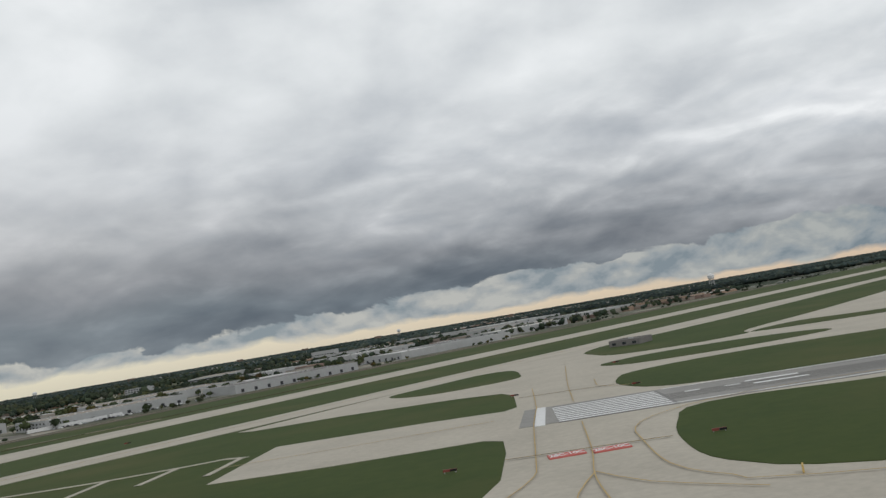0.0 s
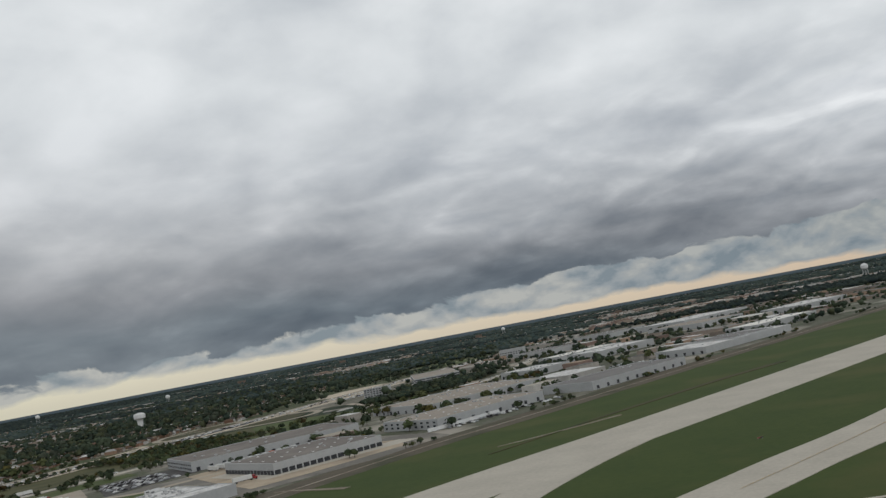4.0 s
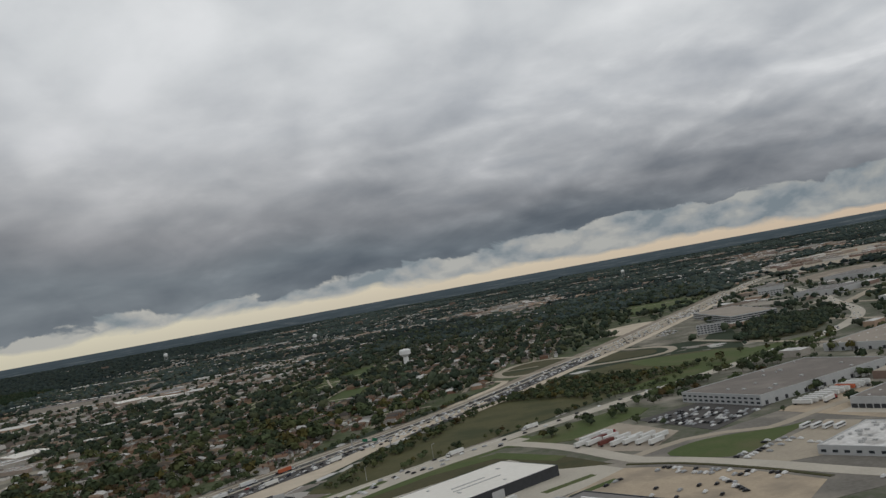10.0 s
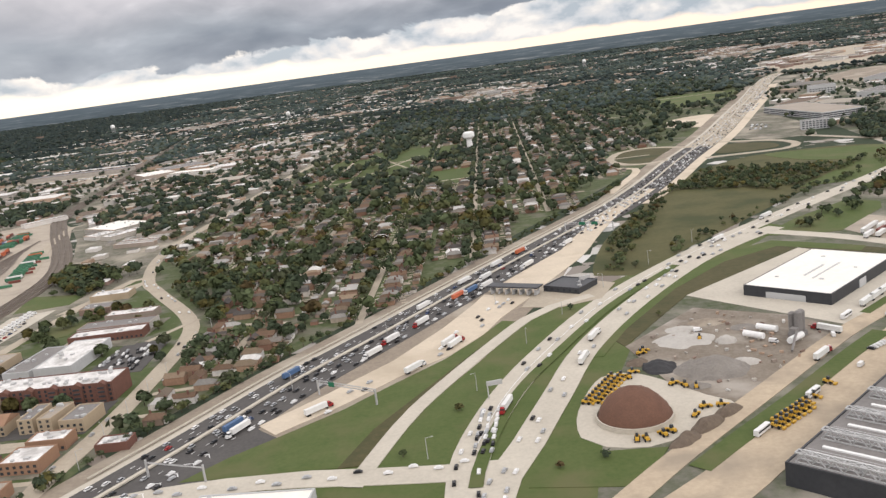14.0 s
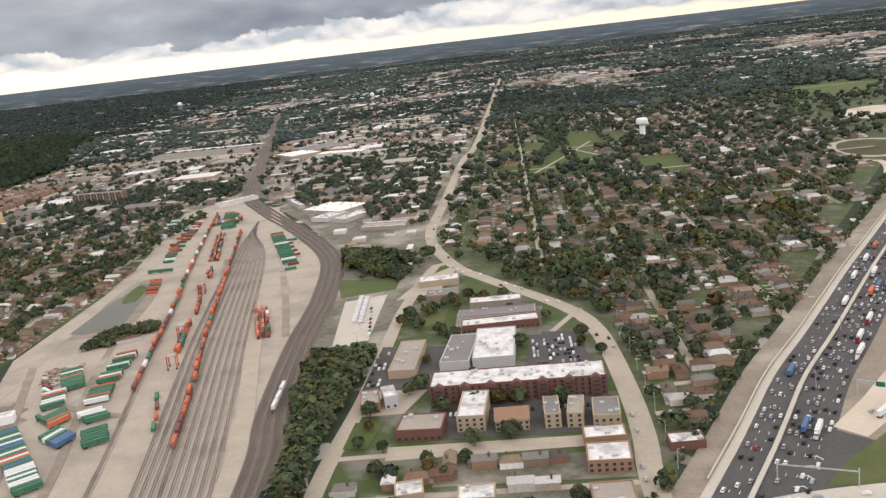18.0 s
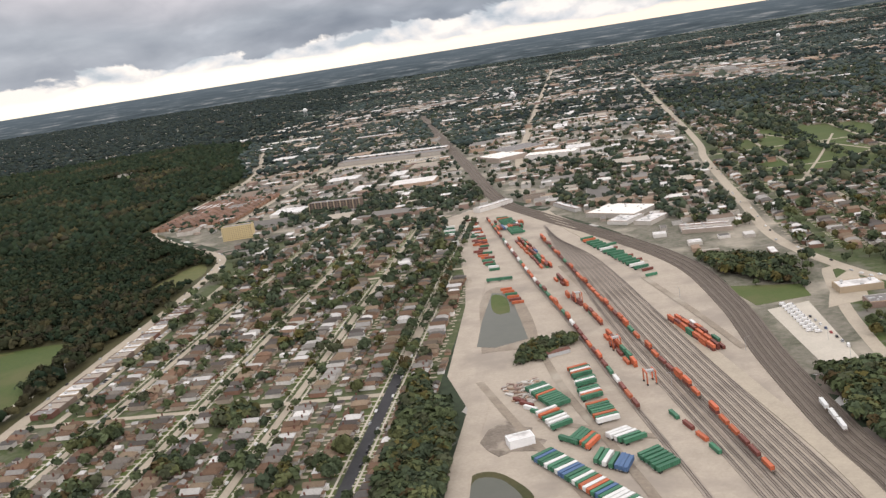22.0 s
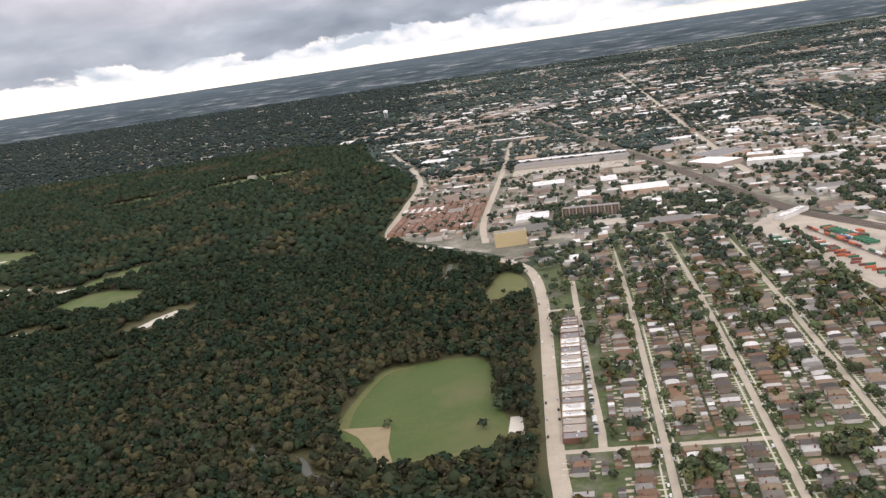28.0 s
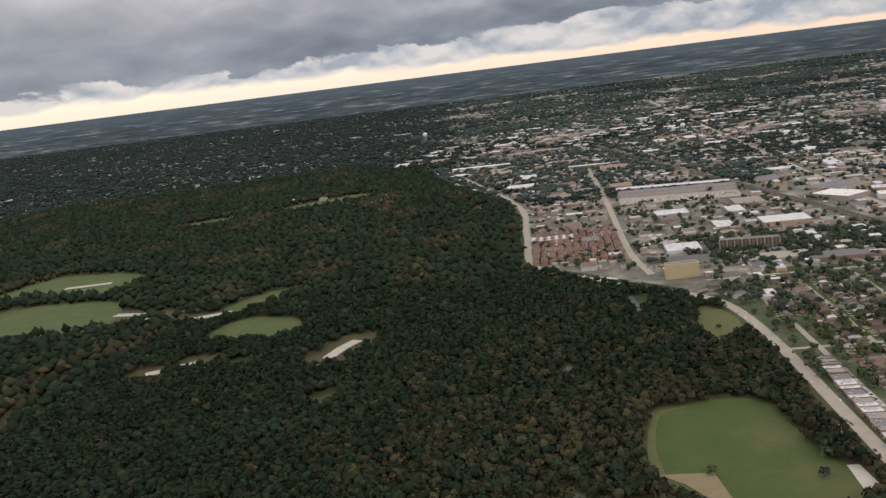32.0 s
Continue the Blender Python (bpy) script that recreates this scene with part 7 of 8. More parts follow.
def box_shape(length, w=1.2, h=1.3, z=0.0):
    """A corrugated container: body with ribs, corner posts and end doors."""
    sh = Shape().box(0, 0, z + 0.06, length - 0.16, w - 0.08, h - 0.1)
    for x in (-1, 1):
        for y in (-1, 1):
            sh.box(x * (length / 2 - 0.08), y * (w / 2 - 0.08), z, 0.16, 0.16, h)
    for y in (-1, 1):
        sh.box(0, y * (w / 2 - 0.05), z, length - 0.3, 0.1, 0.12).box(0, y * (w / 2 - 0.05), z + h - 0.1, length - 0.3, 0.1, 0.1)
        for k in range(9):
            sh.box((k - 4) * length / 10, y * (w / 2 - 0.03), z + 0.12, length / 22, 0.05, h - 0.24)
    return sh


def wheels(parent, xs, half, r=0.26, name="wheel"):
    for x in xs:
        for y in (-half, half):
            Shape().rod((x, y - 0.1, r), (x, y + 0.1, r), r, sides=8).make(name, TYRE, parent)


def make_trailer(colour):
    ob = thing("trailer", 0, 0, 0, 0, f"{colour} container on a road trailer in the yard", "trailer", "trailers in the yard")
    box_shape(8.0, 1.3, 1.45, 0.62).make("container", BOXES[colour], ob)
    Shape().box(0, 0, 0.46, 7.8, 0.7, 0.16).box(2.8, 0, 0.1, 0.2, 0.8, 0.36).make("chassis", STEEL, ob)
    axle = Shape().box(-3.05, 0, 0.24, 0.9, 0.16, 0.14)
    for x in (-2.7, -3.4):
        axle.rod((x, -0.6, 0.26), (x, 0.6, 0.26), 0.08, sides=6)
        for y in (-0.5, 0.5):
            axle.rod((x, y - 0.12, 0.26), (x, y + 0.12, 0.26), 0.26, sides=8)
    axle.make("bogie", TYRE, ob)
    return ob


def make_stack(colour, other):
    ob = thing("container_stack", 0, 0, 0, 0, f"{colour} shipping container stacked on another", "container", "stacked containers")
    box_shape(6.0, 1.2, 1.25, 0).make("container", BOXES[colour], ob)
    box_shape(6.0, 1.2, 1.25, 1.27).make("container", BOXES[other], ob)
    return ob


def make_single(colour):
    ob = thing("container", 0, 0, 0, 0, f"{colour} shipping container on the ground", "container", "containers on the ground")
    box_shape(6.0, 1.2, 1.25, 0).make("box", BOXES[colour], ob)
    return ob


def make_wagon(colour, other=None):
    ob = thing("container_wagon", 0, 0, 0, 0, f"flat rail wagon loaded with a {colour} container", "rail wagon", "wagons in trains")
    Shape().box(0, 0, 0.5, 7.0, 1.1, 0.2).box(-2.6, 0, 0.2, 1.2, 0.9, 0.3).box(2.6, 0, 0.2, 1.2, 0.9, 0.3).make("frame", RAIL_STEEL, ob)
    box_shape(6.0, 1.2, 1.25, 0.7).make("container", BOXES[colour], ob)
    if other:
        box_shape(6.0, 1.2, 1.25, 1.97).make("container", BOXES[other], ob)
    return ob


trailers = {c: make_trailer(c) for c in BOXES}
stacks = [make_stack(a, b) for a, b in (("orange", "orange"), ("red-brown", "orange"), ("orange", "red-brown"), ("green", "red-brown"), ("red-brown", "red-brown"), ("green", "green"))]
singles = {c: make_single(c) for c in BOXES}
wagons = {c: make_wagon(c) for c in BOXES}
tall_wagons = [make_wagon("orange", "orange"), make_wagon("red-brown", "orange"), make_wagon("green", "red-brown")]
rnd = random.Random(15)


def row(make, a, b, count, turn, spread=0.25):
    for k in range(count):
        t = (k + 0.5) / count
        copy_thing(make(), pose(a[0] + (b[0] - a[0]) * t + rnd.uniform(-spread, spread), a[1] + (b[1] - a[1]) * t, 0.2, 0, 0, turn + rnd.uniform(-2, 2)))


def pick(table, weights):
    return lambda: table[rnd.choices(list(weights), list(weights.values()))[0]]


GREENS = pick(trailers, {"green": 12, "white": 1, "orange": 1})
PALE = pick(trailers, {"white": 5, "green": 2})
BLUES = pick(trailers, {"blue": 3, "green": 1})
LONG_ROW = pick(trailers, {"green": 9, "white": 6, "orange": 1, "blue": 1})
TWO_TONE = pick(trailers, {"green": 4, "white": 2, "orange": 1.4})
for make, a, b, n, turn in ((GREENS, (-792.4, 324), (-790.6, 315), 5, 24), (TWO_TONE, (-790.2, 311.6), (-789.2, 306.6), 3, 24), (TWO_TONE, (-789, 302.5), (-787.4, 294), 5, 24), (GREENS, (-786.6, 289), (-782.8, 274.4), 8, 22),
                            (PALE, (-781.6, 266), (-775.2, 259), 5, 30), (GREENS, (-772.6, 251), (-767.2, 240), 6, 34), (GREENS, (-808.6, 309), (-798.2, 290), 12, 34), (TWO_TONE, (-804, 287), (-797.6, 273), 6, 34),
                            (GREENS, (-793.4, 266.6), (-787.8, 258.8), 6, 60), (GREENS, (-796.6, 263), (-795.4, 261.5), 1, -40), (GREENS, (-787.4, 250.8), (-783.6, 247.4), 3, 71), (BLUES, (-783, 247), (-778, 243.2), 4, 71),
                            (LONG_ROW, (-804.4, 254.4), (-774, 213), 30, 40), (GREENS, (-843, 630), (-828, 572), 15, 8), (GREENS, (-785, 536), (-757, 453), 16, 20), (pick(trailers, {"green": 4, "white": 3}), (-881, 621), (-869, 556), 10, 0)):
    row(make, a, b, n, turn)
REDS = pick(singles, {"orange": 5, "red-brown": 5, "green": 1.5, "white": 1})
for a, b, n, turn in (((-827, 556), (-807, 478), 12, -76), ((-801.5, 457), (-795.5, 438), 3, -76), ((-797, 424), (-789, 402), 3, -76), ((-788.4, 400), (-780.8, 372), 4, -76), ((-779.6, 361), (-770.4, 320), 6, -76), ((-753, 371), (-741, 329), 7, -74), ((-750.6, 371), (-738.8, 330), 6, -74)):
    row(lambda: rnd.choice(stacks), a, b, n, turn, 0.3)
for a, b, n, turn, make in (((-828.6, 553), (-809.4, 478), 10, -76, REDS), ((-803, 456), (-797.4, 438), 2, -76, REDS), ((-781.6, 360), (-772.6, 322), 4, -76, REDS), ((-859, 606), (-848, 548), 9, 2, REDS), ((-849, 532), (-836, 484), 8, 2, REDS), ((-838, 462.6), (-826, 462.4), 2, 0, GREENS), ((-828, 446), (-820, 416), 6, 4, REDS), ((-763, 280), (-752, 246), 4, -70, REDS), ((-814, 300), (-806, 285), 4, -40, REDS)):
    row(make, a, b, n, turn, 0.5)


def train(line, start, end, weights, seed, tall=0.2):
    pts = smooth_line(line, 1.0)
    far, rnd2 = 0.0, random.Random(seed)
    for p, q in zip(pts, pts[1:]):
        far += (q - p).length
        if far >= 7.4:
            far = 0.0
            if end < p.y < start and rnd2.random() > 0.04:
                kind = rnd2.choice(tall_wagons) if rnd2.random() < tall else wagons[rnd2.choices(list(weights), list(weights.values()))[0]]
                copy_thing(kind, pose(p.x, p.y, 0.72, 0, 0, math.degrees(math.atan2(q.y - p.y, q.x - p.x))))


train(ROW_1, 640, 283, {"orange": 3, "red-brown": 3, "green": 3, "white": 1.5}, 3, 0.05)
train(ROW_3, 556, 236, {"orange": 6, "red-brown": 5, "green": 1, "white": 0.6, "blue": 0.4}, 4, 0.3)
copy_thing(wagons["white"], pose(-717, 272, 0.85, 0, 0, -88)), copy_thing(wagons["white"], pose(-716.4, 264, 0.85, 0, 0, -88)), copy_thing(wagons["white"], pose(-716, 257, 0.85, 0, 0, -88))
k = 0
for ob in (*trailers.values(), *stacks, *singles.values(), *wagons.values(), *tall_wagons):
    k += 1
    ob.matrix_basis = pose(-846 + 1.75 * (k % 12), 560 + 9 * (k // 12) + 34, 0.2 if "wagon" not in ob.name else 0.0, 0, 0, -76)

# the further stacks, joined by colour
extra = {c: Shape() for c in BOXES}


def heap_of_boxes(a, b, count, spread, turn, weights, high=2):
    for _ in range(count):
        t = (_ + 0.5) / count
        x, y = a[0] + (b[0] - a[0]) * t + rnd.uniform(-spread, spread), a[1] + (b[1] - a[1]) * t
        for level in range(rnd.randint(1, high)):
            colour = rnd.choices(list(weights), list(weights.values()))[0]
            extra[colour].box(x, y, 0.25 + 1.27 * level, 6.0, 1.2, 1.25, turn + rnd.uniform(-2, 2))


MIXED = {"orange": 3, "red-brown": 6, "green": 2, "white": 1, "blue": 0.5}
heap_of_boxes((-866, 640), (-842, 500), 22, 3, 2, {"red-brown": 6, "green": 3, "white": 3, "orange": 2}, 1)
heap_of_boxes((-825, 556), (-805, 478), 14, 0.3, -76, MIXED)
heap_of_boxes((-839, 628), (-826, 575), 10, 0.6, 8, {"green": 1}, 1)
heap_of_boxes((-772, 520), (-752, 436), 8, 2, 20, {"green": 3, "red-brown": 2}, 1)
heap_of_boxes((-748.4, 371), (-737, 331), 8, 0.3, -74, MIXED)
for colour, sh in extra.items():
    tagged(sh.make("stacked_boxes", BOXES[colour]), f"{colour} containers stacked about the yard", "containers", "", "stuff")

scrap = Shape()
for _ in range(150):
    x, y = rnd.uniform(-822, -806), rnd.uniform(296, 320)
    if inside(x, y, [(-821, 314), (-808, 319), (-806, 306), (-809, 296), (-814, 297), (-818, 305)]):
        scrap.box(x, y, 0.2, rnd.uniform(1.5, 3.4), rnd.uniform(0.4, 1.0), rnd.uniform(0.2, 0.7), rnd.choice([-20, 20, 70]) + rnd.uniform(-6, 6))
tagged(scrap.make("scrap_frames", WALL_MIXED), "stacks of brown trailer frames on the gravel", "scrap", "", "stuff")

# buildings and machines of the yard
shed = hall("storage_shed", (-814.5, 261), (-806.5, 264), 5, 3.0, ROOF_WHITE, PAINT_WHITE, "plain white storage shed in the yard", "shed")
office = thing("yard_office", -799.5, 341.5, 0, 26, "red-roofed pale yard office", "building")
Shape().box(0, 1.5, 0, 10, 3, 1.6).make("wall", WALL_PALE, office)
Shape().roof(0, 1.5, 1.6, 3, 10, 0.7, 90, 0, 0.2).make("roof", BRICK_RED, office)


def make_crane():
    ob = thing("gantry_crane", 0, 0, 0.2, 0, "orange rubber-tyred gantry crane", "crane", "yard cranes")
    for x in (-2.2, 2.2):
        for y in (-1.6, 1.6):
            leg = Shape().box(x, y, 0.3, 0.4, 0.4, 4.2).make("leg", BOX_ORANGE, ob)
            Shape().rod((x - 0.4, y, 0.3), (x + 0.4, y, 0.3), 0.3, sides=8).make("wheel", TYRE, leg)
    Shape().box(0, -1.6, 4.4, 4.8, 0.45, 0.5).box(0, 1.6, 4.4, 4.8, 0.45, 0.5).make("beam", BOX_ORANGE, ob)
    Shape().box(0.6, 0, 4.5, 1.4, 2.8, 0.7).make("trolley", STEEL, ob)
    return ob


crane = make_crane()
crane.matrix_basis = pose(-767, 305, 0.2, 0, 0, -77)
copy_thing(crane, pose(-777, 343, 0.2, 0, 0, -77)), copy_thing(crane, pose(-791, 410, 0.2, 0, 0, -77))


# ---- vehicles ----
def make_car(paint, word, tall=0.0):
    """A car: lower body with bonnet and boot, glazed cabin, roof and four wheels."""
    ob = thing("car", 0, 0, 0, 0, f"{word} car on the road surface", "car", "cars")
    body = Shape().box(0, 0, 0.16, 2.15, 0.88, 0.26, 0, 0.03).box(-0.1, 0, 0.42, 1.3, 0.82, 0.3 + tall, 0, 0.12)
    body = body.make("body", paint, ob)
    Shape().box(-0.1, 0, 0.46, 1.16, 0.80, 0.2 + tall, 0, 0.04).box(-0.1, 0, 0.46, 1.28, 0.6, 0.18 + tall, 0, 0.05).make("window_band", GLASS, body)
    for x in (-0.66, 0.66):
        for y in (-0.4, 0.4):
            Shape().rod((x, y - 0.07, 0.16), (x, y + 0.07, 0.16), 0.16, sides=8).make("wheel", TYRE, ob)
    return ob


def make_truck(paint, word):
    ob = thing("truck", 0, 0, 0, 0, f"{word} articulated lorry on the road", "truck", "lorries")
    Shape().box(-0.6, 0, 0.62, 7.0, 1.2, 1.4, 0, 0.03).make("trailer", paint, ob)
    cab = Shape().box(4.1, 0, 0.35, 1.5, 1.1, 0.7, 0, 0.04).box(3.7, 0, 1.05, 0.9, 1.1, 0.65, 0, 0.08).make("cab", CAR_RED if word == "plain white" else CAR_WHITE, ob)
    Shape().box(3.8, 0, 1.1, 0.82, 1.14, 0.3).make("windscreen", GLASS, cab)
    Shape().box(0, 0, 0.42, 7.4, 0.6, 0.2).make("chassis", NEW_ASPHALT, ob)
    for x in (-3.5, -2.8, 2.7, 4.5):
        Shape().rod((x, -0.55, 0.25), (x, 0.55, 0.25), 0.25, sides=8).make("axle", TYRE, ob)
    return ob


def make_van():
    ob = thing("van", 0, 0, 0, 0, "plain white delivery van", "van", "vans")
    shell = Shape().box(-0.2, 0, 0.2, 2.1, 0.95, 0.95, 0, 0.04).box(1.05, 0, 0.2, 0.5, 0.9, 0.5, 0, 0.05).make("body", CAR_WHITE, ob)
    Shape().box(0.78, 0, 0.72, 0.3, 0.97, 0.3, 0, 0.02).make("windscreen", GLASS, shell)
    for x in (-0.75, 0.8):
        Shape().rod((x, -0.48, 0.18), (x, 0.48, 0.18), 0.18, sides=8).make("axle", TYRE, ob)
    return ob


def make_bus():
    ob = thing("bus", 0, 0, 0, 0, "long white coach in the lot", "bus", "coaches")
    Shape().box(0, 0, 0.25, 5.6, 1.2, 1.3, 0, 0.06).make("body", CAR_WHITE, ob)
    for y in (-0.6, 0.6):
        Shape().box(0, y, 0.85, 5.0, 0.05, 0.4).make("window_band", GLASS, ob)
    for x in (-1.9, 1.9):
        Shape().rod((x, -0.58, 0.25), (x, 0.58, 0.25), 0.25, sides=8).make("axle", TYRE, ob)
    return ob


def make_loader():
    ob = thing("wheel_loader", 0, 0, 0, 0, "yellow wheel loader parked on gravel", "machine", "yellow machines")
    Shape().box(-0.5, 0, 0.5, 1.5, 0.9, 0.6, 0, 0.06).box(-0.2, 0, 0.5, 2.2, 0.5, 0.25).make("body", MACHINE_YELLOW, ob)
    Shape().box(-0.1, 0, 1.1, 0.7, 0.7, 0.7, 0, 0.06).make("cab", GLASS, ob)
    arms = Shape().rod((0.6, -0.3, 0.8), (1.5, -0.3, 0.35), 0.08, sides=5).rod((0.6, 0.3, 0.8), (1.5, 0.3, 0.35), 0.08, sides=5).make("arms", MACHINE_YELLOW, ob)
    Shape().prism([(1.4, -0.6), (1.95, -0.6), (1.95, 0.6), (1.4, 0.6)], 0.1, 0.5).make("bucket", MACHINE_YELLOW, arms)
    for x in (-0.9, 0.6):
        for y in (-0.5, 0.5):
            Shape().rod((x, y - 0.15, 0.36), (x, y + 0.15, 0.36), 0.36, sides=9).make("wheel", TYRE, ob)
    return ob


cars = [make_car(CAR_BLACK, "black"), make_car(CAR_SILVER, "silver"), make_car(CAR_WHITE, "white"), make_car(CAR_BLUE, "dark blue", 0.08), make_car(CAR_RED, "red"), make_car(CAR_BLACK, "black tall", 0.12), make_car(CAR_SILVER, "silver tall", 0.12)]
trucks = [make_truck(BOX_WHITE, "white"), make_truck(BOX_WHITE, "plain white"), make_truck(BOX_BLUE, "blue"), make_truck(BOX_ORANGE, "orange")]
van, bus, loader = make_van(), make_bus(), make_loader()
far_cars = {CAR_BLACK: Shape(), CAR_SILVER: Shape(), CAR_WHITE: Shape()}
rnd = random.Random(91)
car_count = 0


def put_car(x, y, z, turn, single=True):
    global car_count
    if single and car_count < 180:
        copy_thing(rnd.choices(cars, (4, 5, 4, 1.2, 0.5, 3, 3))[0], pose(x, y, z, 0, 0, turn))
        car_count += 1
        return
    sh = far_cars[rnd.choice(list(far_cars))]
    sh.box(x, y, z + 0.12, 2.15, 0.88, 0.3, turn, 0.03).box(x, y, z + 0.42, 1.3, 0.8, 0.3, turn, 0.1)


def traffic(points, lanes, z, gap, seed, y_near, reverse=False, lorries=0.0, y_end=1300):
    """Vehicles along a road; lanes: offsets from its line. Those before y_near are things of their own."""
    line = smooth_line(points, 1.0)
    for n, off in enumerate(lanes):
        rnd2, far = random.Random(seed + n), 0.0
        nxt = rnd2.uniform(1, gap)
        for p, q in zip(line, line[1:]):
            far += (q - p).length
            if far < nxt or p.y > y_end or p.y < 130:
                continue
            d = (q - p).normalized()
            x, y = p.x - d.y * off, p.y + d.x * off
            turn = math.degrees(math.atan2(d.y, d.x)) + (180 if reverse else 0)
            if rnd2.random() < lorries:
                if p.y < y_near:
                    copy_thing(rnd2.choices(trucks, (13, 5, 0.6, 1))[0], pose(x, y, z, 0, 0, turn))
                    nxt = far + 10 + rnd2.expovariate(1 / gap)
                    continue
            put_car(x, y, z, turn, p.y < y_near)
            nxt = far + 3.2 + rnd2.expovariate(1 / (gap * (1 + max(0.0, (p.y - 480) / 300))))


traffic(HIGHWAY, (6.5, 4.1, 1.8), 0.24, 9, 300, 400, False, 0.14)
traffic(HIGHWAY, (-1.9, -3.7, -6.0, -8.4, -10.8), 0.24, 4.5, 310, 400, True, 0.05)
AVENUE_1 = [(-505, 120), (-504, 160), (-503, 186), (-494, 220), (-480, 253), (-459, 292), (-430, 330), (-395, 368), (-345, 416), (-290, 468), (-228, 532), (-204, 557), (-183, 587), (-163, 627), (-150, 674), (-142, 747), (-126, 866), (-117, 1016)]
traffic(AVENUE_1, (-2.6, 0, 2.6), 0.26, 14, 320, 400, True, 0.04)
traffic([(-498, 120), (-498, 164), (-490, 189), (-481, 216), (-470, 248), (-450, 286), (-421, 329), (-397, 355), (-376, 372)], (-2, 0.6, 2.4), 0.27, 11, 330, 400, False, 0.05)
for k in range(24):
    put_car(-502.4 + 2.0 * (k % 3) + 0.28 * (k // 3), 187 + 3.3 * (k // 3) + rnd.uniform(-0.9, 0.9), 0.28, 80 + rnd.uniform(-4, 4))
for k in range(14):
    put_car(-582 + 6.0 * k + rnd.uniform(-1, 1), 181.5 + (k % 2) * 2 - 1, 0.3, 2)
traffic([(-609, 100), (-609, 189), (-607, 220), (-607, 256), (-610, 306), (-620, 337), (-650, 386), (-668, 420), (-684, 490), (-682, 593), (-677, 785)], (-1.6, 1.6), 0.25, 28, 340, 330)
traffic([(-1022, 150), (-1022, 256), (-1026, 314), (-1030, 400), (-1036, 520), (-1045, 590), (-1060, 625), (-1130, 698), (-1182, 770)], (-2.6, 2.6), 0.25, 22, 350, 420)
traffic([(-552, 214), (-535, 232), (-517, 256), (-500, 288), (-490, 310)], (-3, 0, 3), 0.27, 12, 360, 400, False, 0.25)
for x in (-905, -945, -985, -865):
    for side in (-2, 2):
        traffic([(x, 140), (x, 640)], (side,), 0.2, 26, int(-x) + side, 0)


def lot(a, b, rows, count, turn, fill=0.8, z=0.2, single=True):
    """Parked cars in rows between two corners."""
    a, b = Vector(a), Vector(b)
    side = Vector((-(b - a).y, (b - a).x)).normalized()
    for r in range(rows):
        for k in range(count):
            if rnd.random() < fill:
                p = a + (b - a) * ((k + 0.5) / count) + side * r * 3.6
                put_car(p.x, p.y, z, turn + rnd.uniform(-3, 3), single)


lot((-326, 366), (-303, 338), 8, 20, 40, 0.5, 0.2, False)
lot((-357, 262), (-339, 281), 1, 12, 40, 0.4, 0.2, False)
lot((-350, 256), (-312, 246), 4, 16, 60, 0.18, 0.2, False)
lot((-313, 264), (-309, 246), 1, 8, 0, 0.8, 0.2, False)
lot((-300, 280), (-284, 300), 3, 10, -44, 0.5, 0.2, False)
lot((-250, 300), (-232, 284), 1, 9, 45, 0.5, 0.2, False)
lot((-634, 277), (-617, 277), 8, 13, 88, 0.42, 0.2, False)
lot((-662, 242), (-614, 241), 1, 30, 90, 0.7, 0.2, False)
lot((-689, 270), (-684, 270), 9, 3, 88, 0.5, 0.2, False)
lot((-290, 300), (-262, 272), 2, 14, -44, 0.5, 0.2, False)
lot((-401, 222), (-390, 230), 1, 9, -50, 0.9, 0.2)
lot((-272, 236), (-240, 262), 3, 16, 45, 0.5, 0.2, False)
lot((-1010, 330), (-1014, 470), 1, 70, 0, 0.6, 0.2, False)
lot((-1090, 720), (-1040, 700), 3, 24, 90, 0.5, 0.2, False)
lot((-1080, 1050), (-950, 1040), 5, 60, 90, 0.7, 0.2, False)
lot((-330, 284), (-298, 256), 2, 22, 45, 0.4, 0.2, False)
lot((-168, 350), (-122, 397), 2, 34, -45, 0.55, 0.2, False)
lot((-262, 386), (-240, 366), 4, 12, 45, 0.5, 0.2, False)
lot((-100, 420), (-66, 454), 2, 26, -45, 0.5, 0.2, False)
lot((-92, 520), (-70, 498), 6, 12, 45, 0.5, 0.2, False)
lot((-140, 520), (-120, 500), 6, 10, 45, 0.45, 0.2, False)
lot((-30, 640), (-8, 618), 6, 12, 45, 0.45, 0.2, False)
lot((-280, 700), (-268, 735), 4, 14, 0, 0.6, 0.2, False)
lot((-250, 840), (-222, 910), 3, 26, 20, 0.5, 0.2, False)
lot((-206, 950), (-170, 1040), 3, 30, 20, 0.5, 0.2, False)
lorries = Shape()
for x0, y0, x1, y1, n, turn in ((-176, 350, -150, 376, 11, 45), (-236, 396, -218, 378, 9, 45), (-112, 412, -92, 432, 8, -45), (-188, 432, -172, 416, 9, 45), (-62, 548, -46, 532, 9, 45), (-160, 560, -140, 540, 9, 45)):
    for k in range(n):
        if rnd.random() < 0.75:
            x, y = x0 + (x1 - x0) * k / n, y0 + (y1 - y0) * k / n
            lorries.box(x, y, 0.5, 5.4, 1.2, 1.35, turn + rnd.uniform(-2, 2), 0.03)
tagged(lorries.make("distant_lorries", PAINT_WHITE), "white lorry trailers parked along the warehouses", "trucks", "", "stuff")
for mat, sh in far_cars.items():
    tagged(sh.make("distant_cars", mat), "distant parked and moving cars", "cars", "", "stuff")
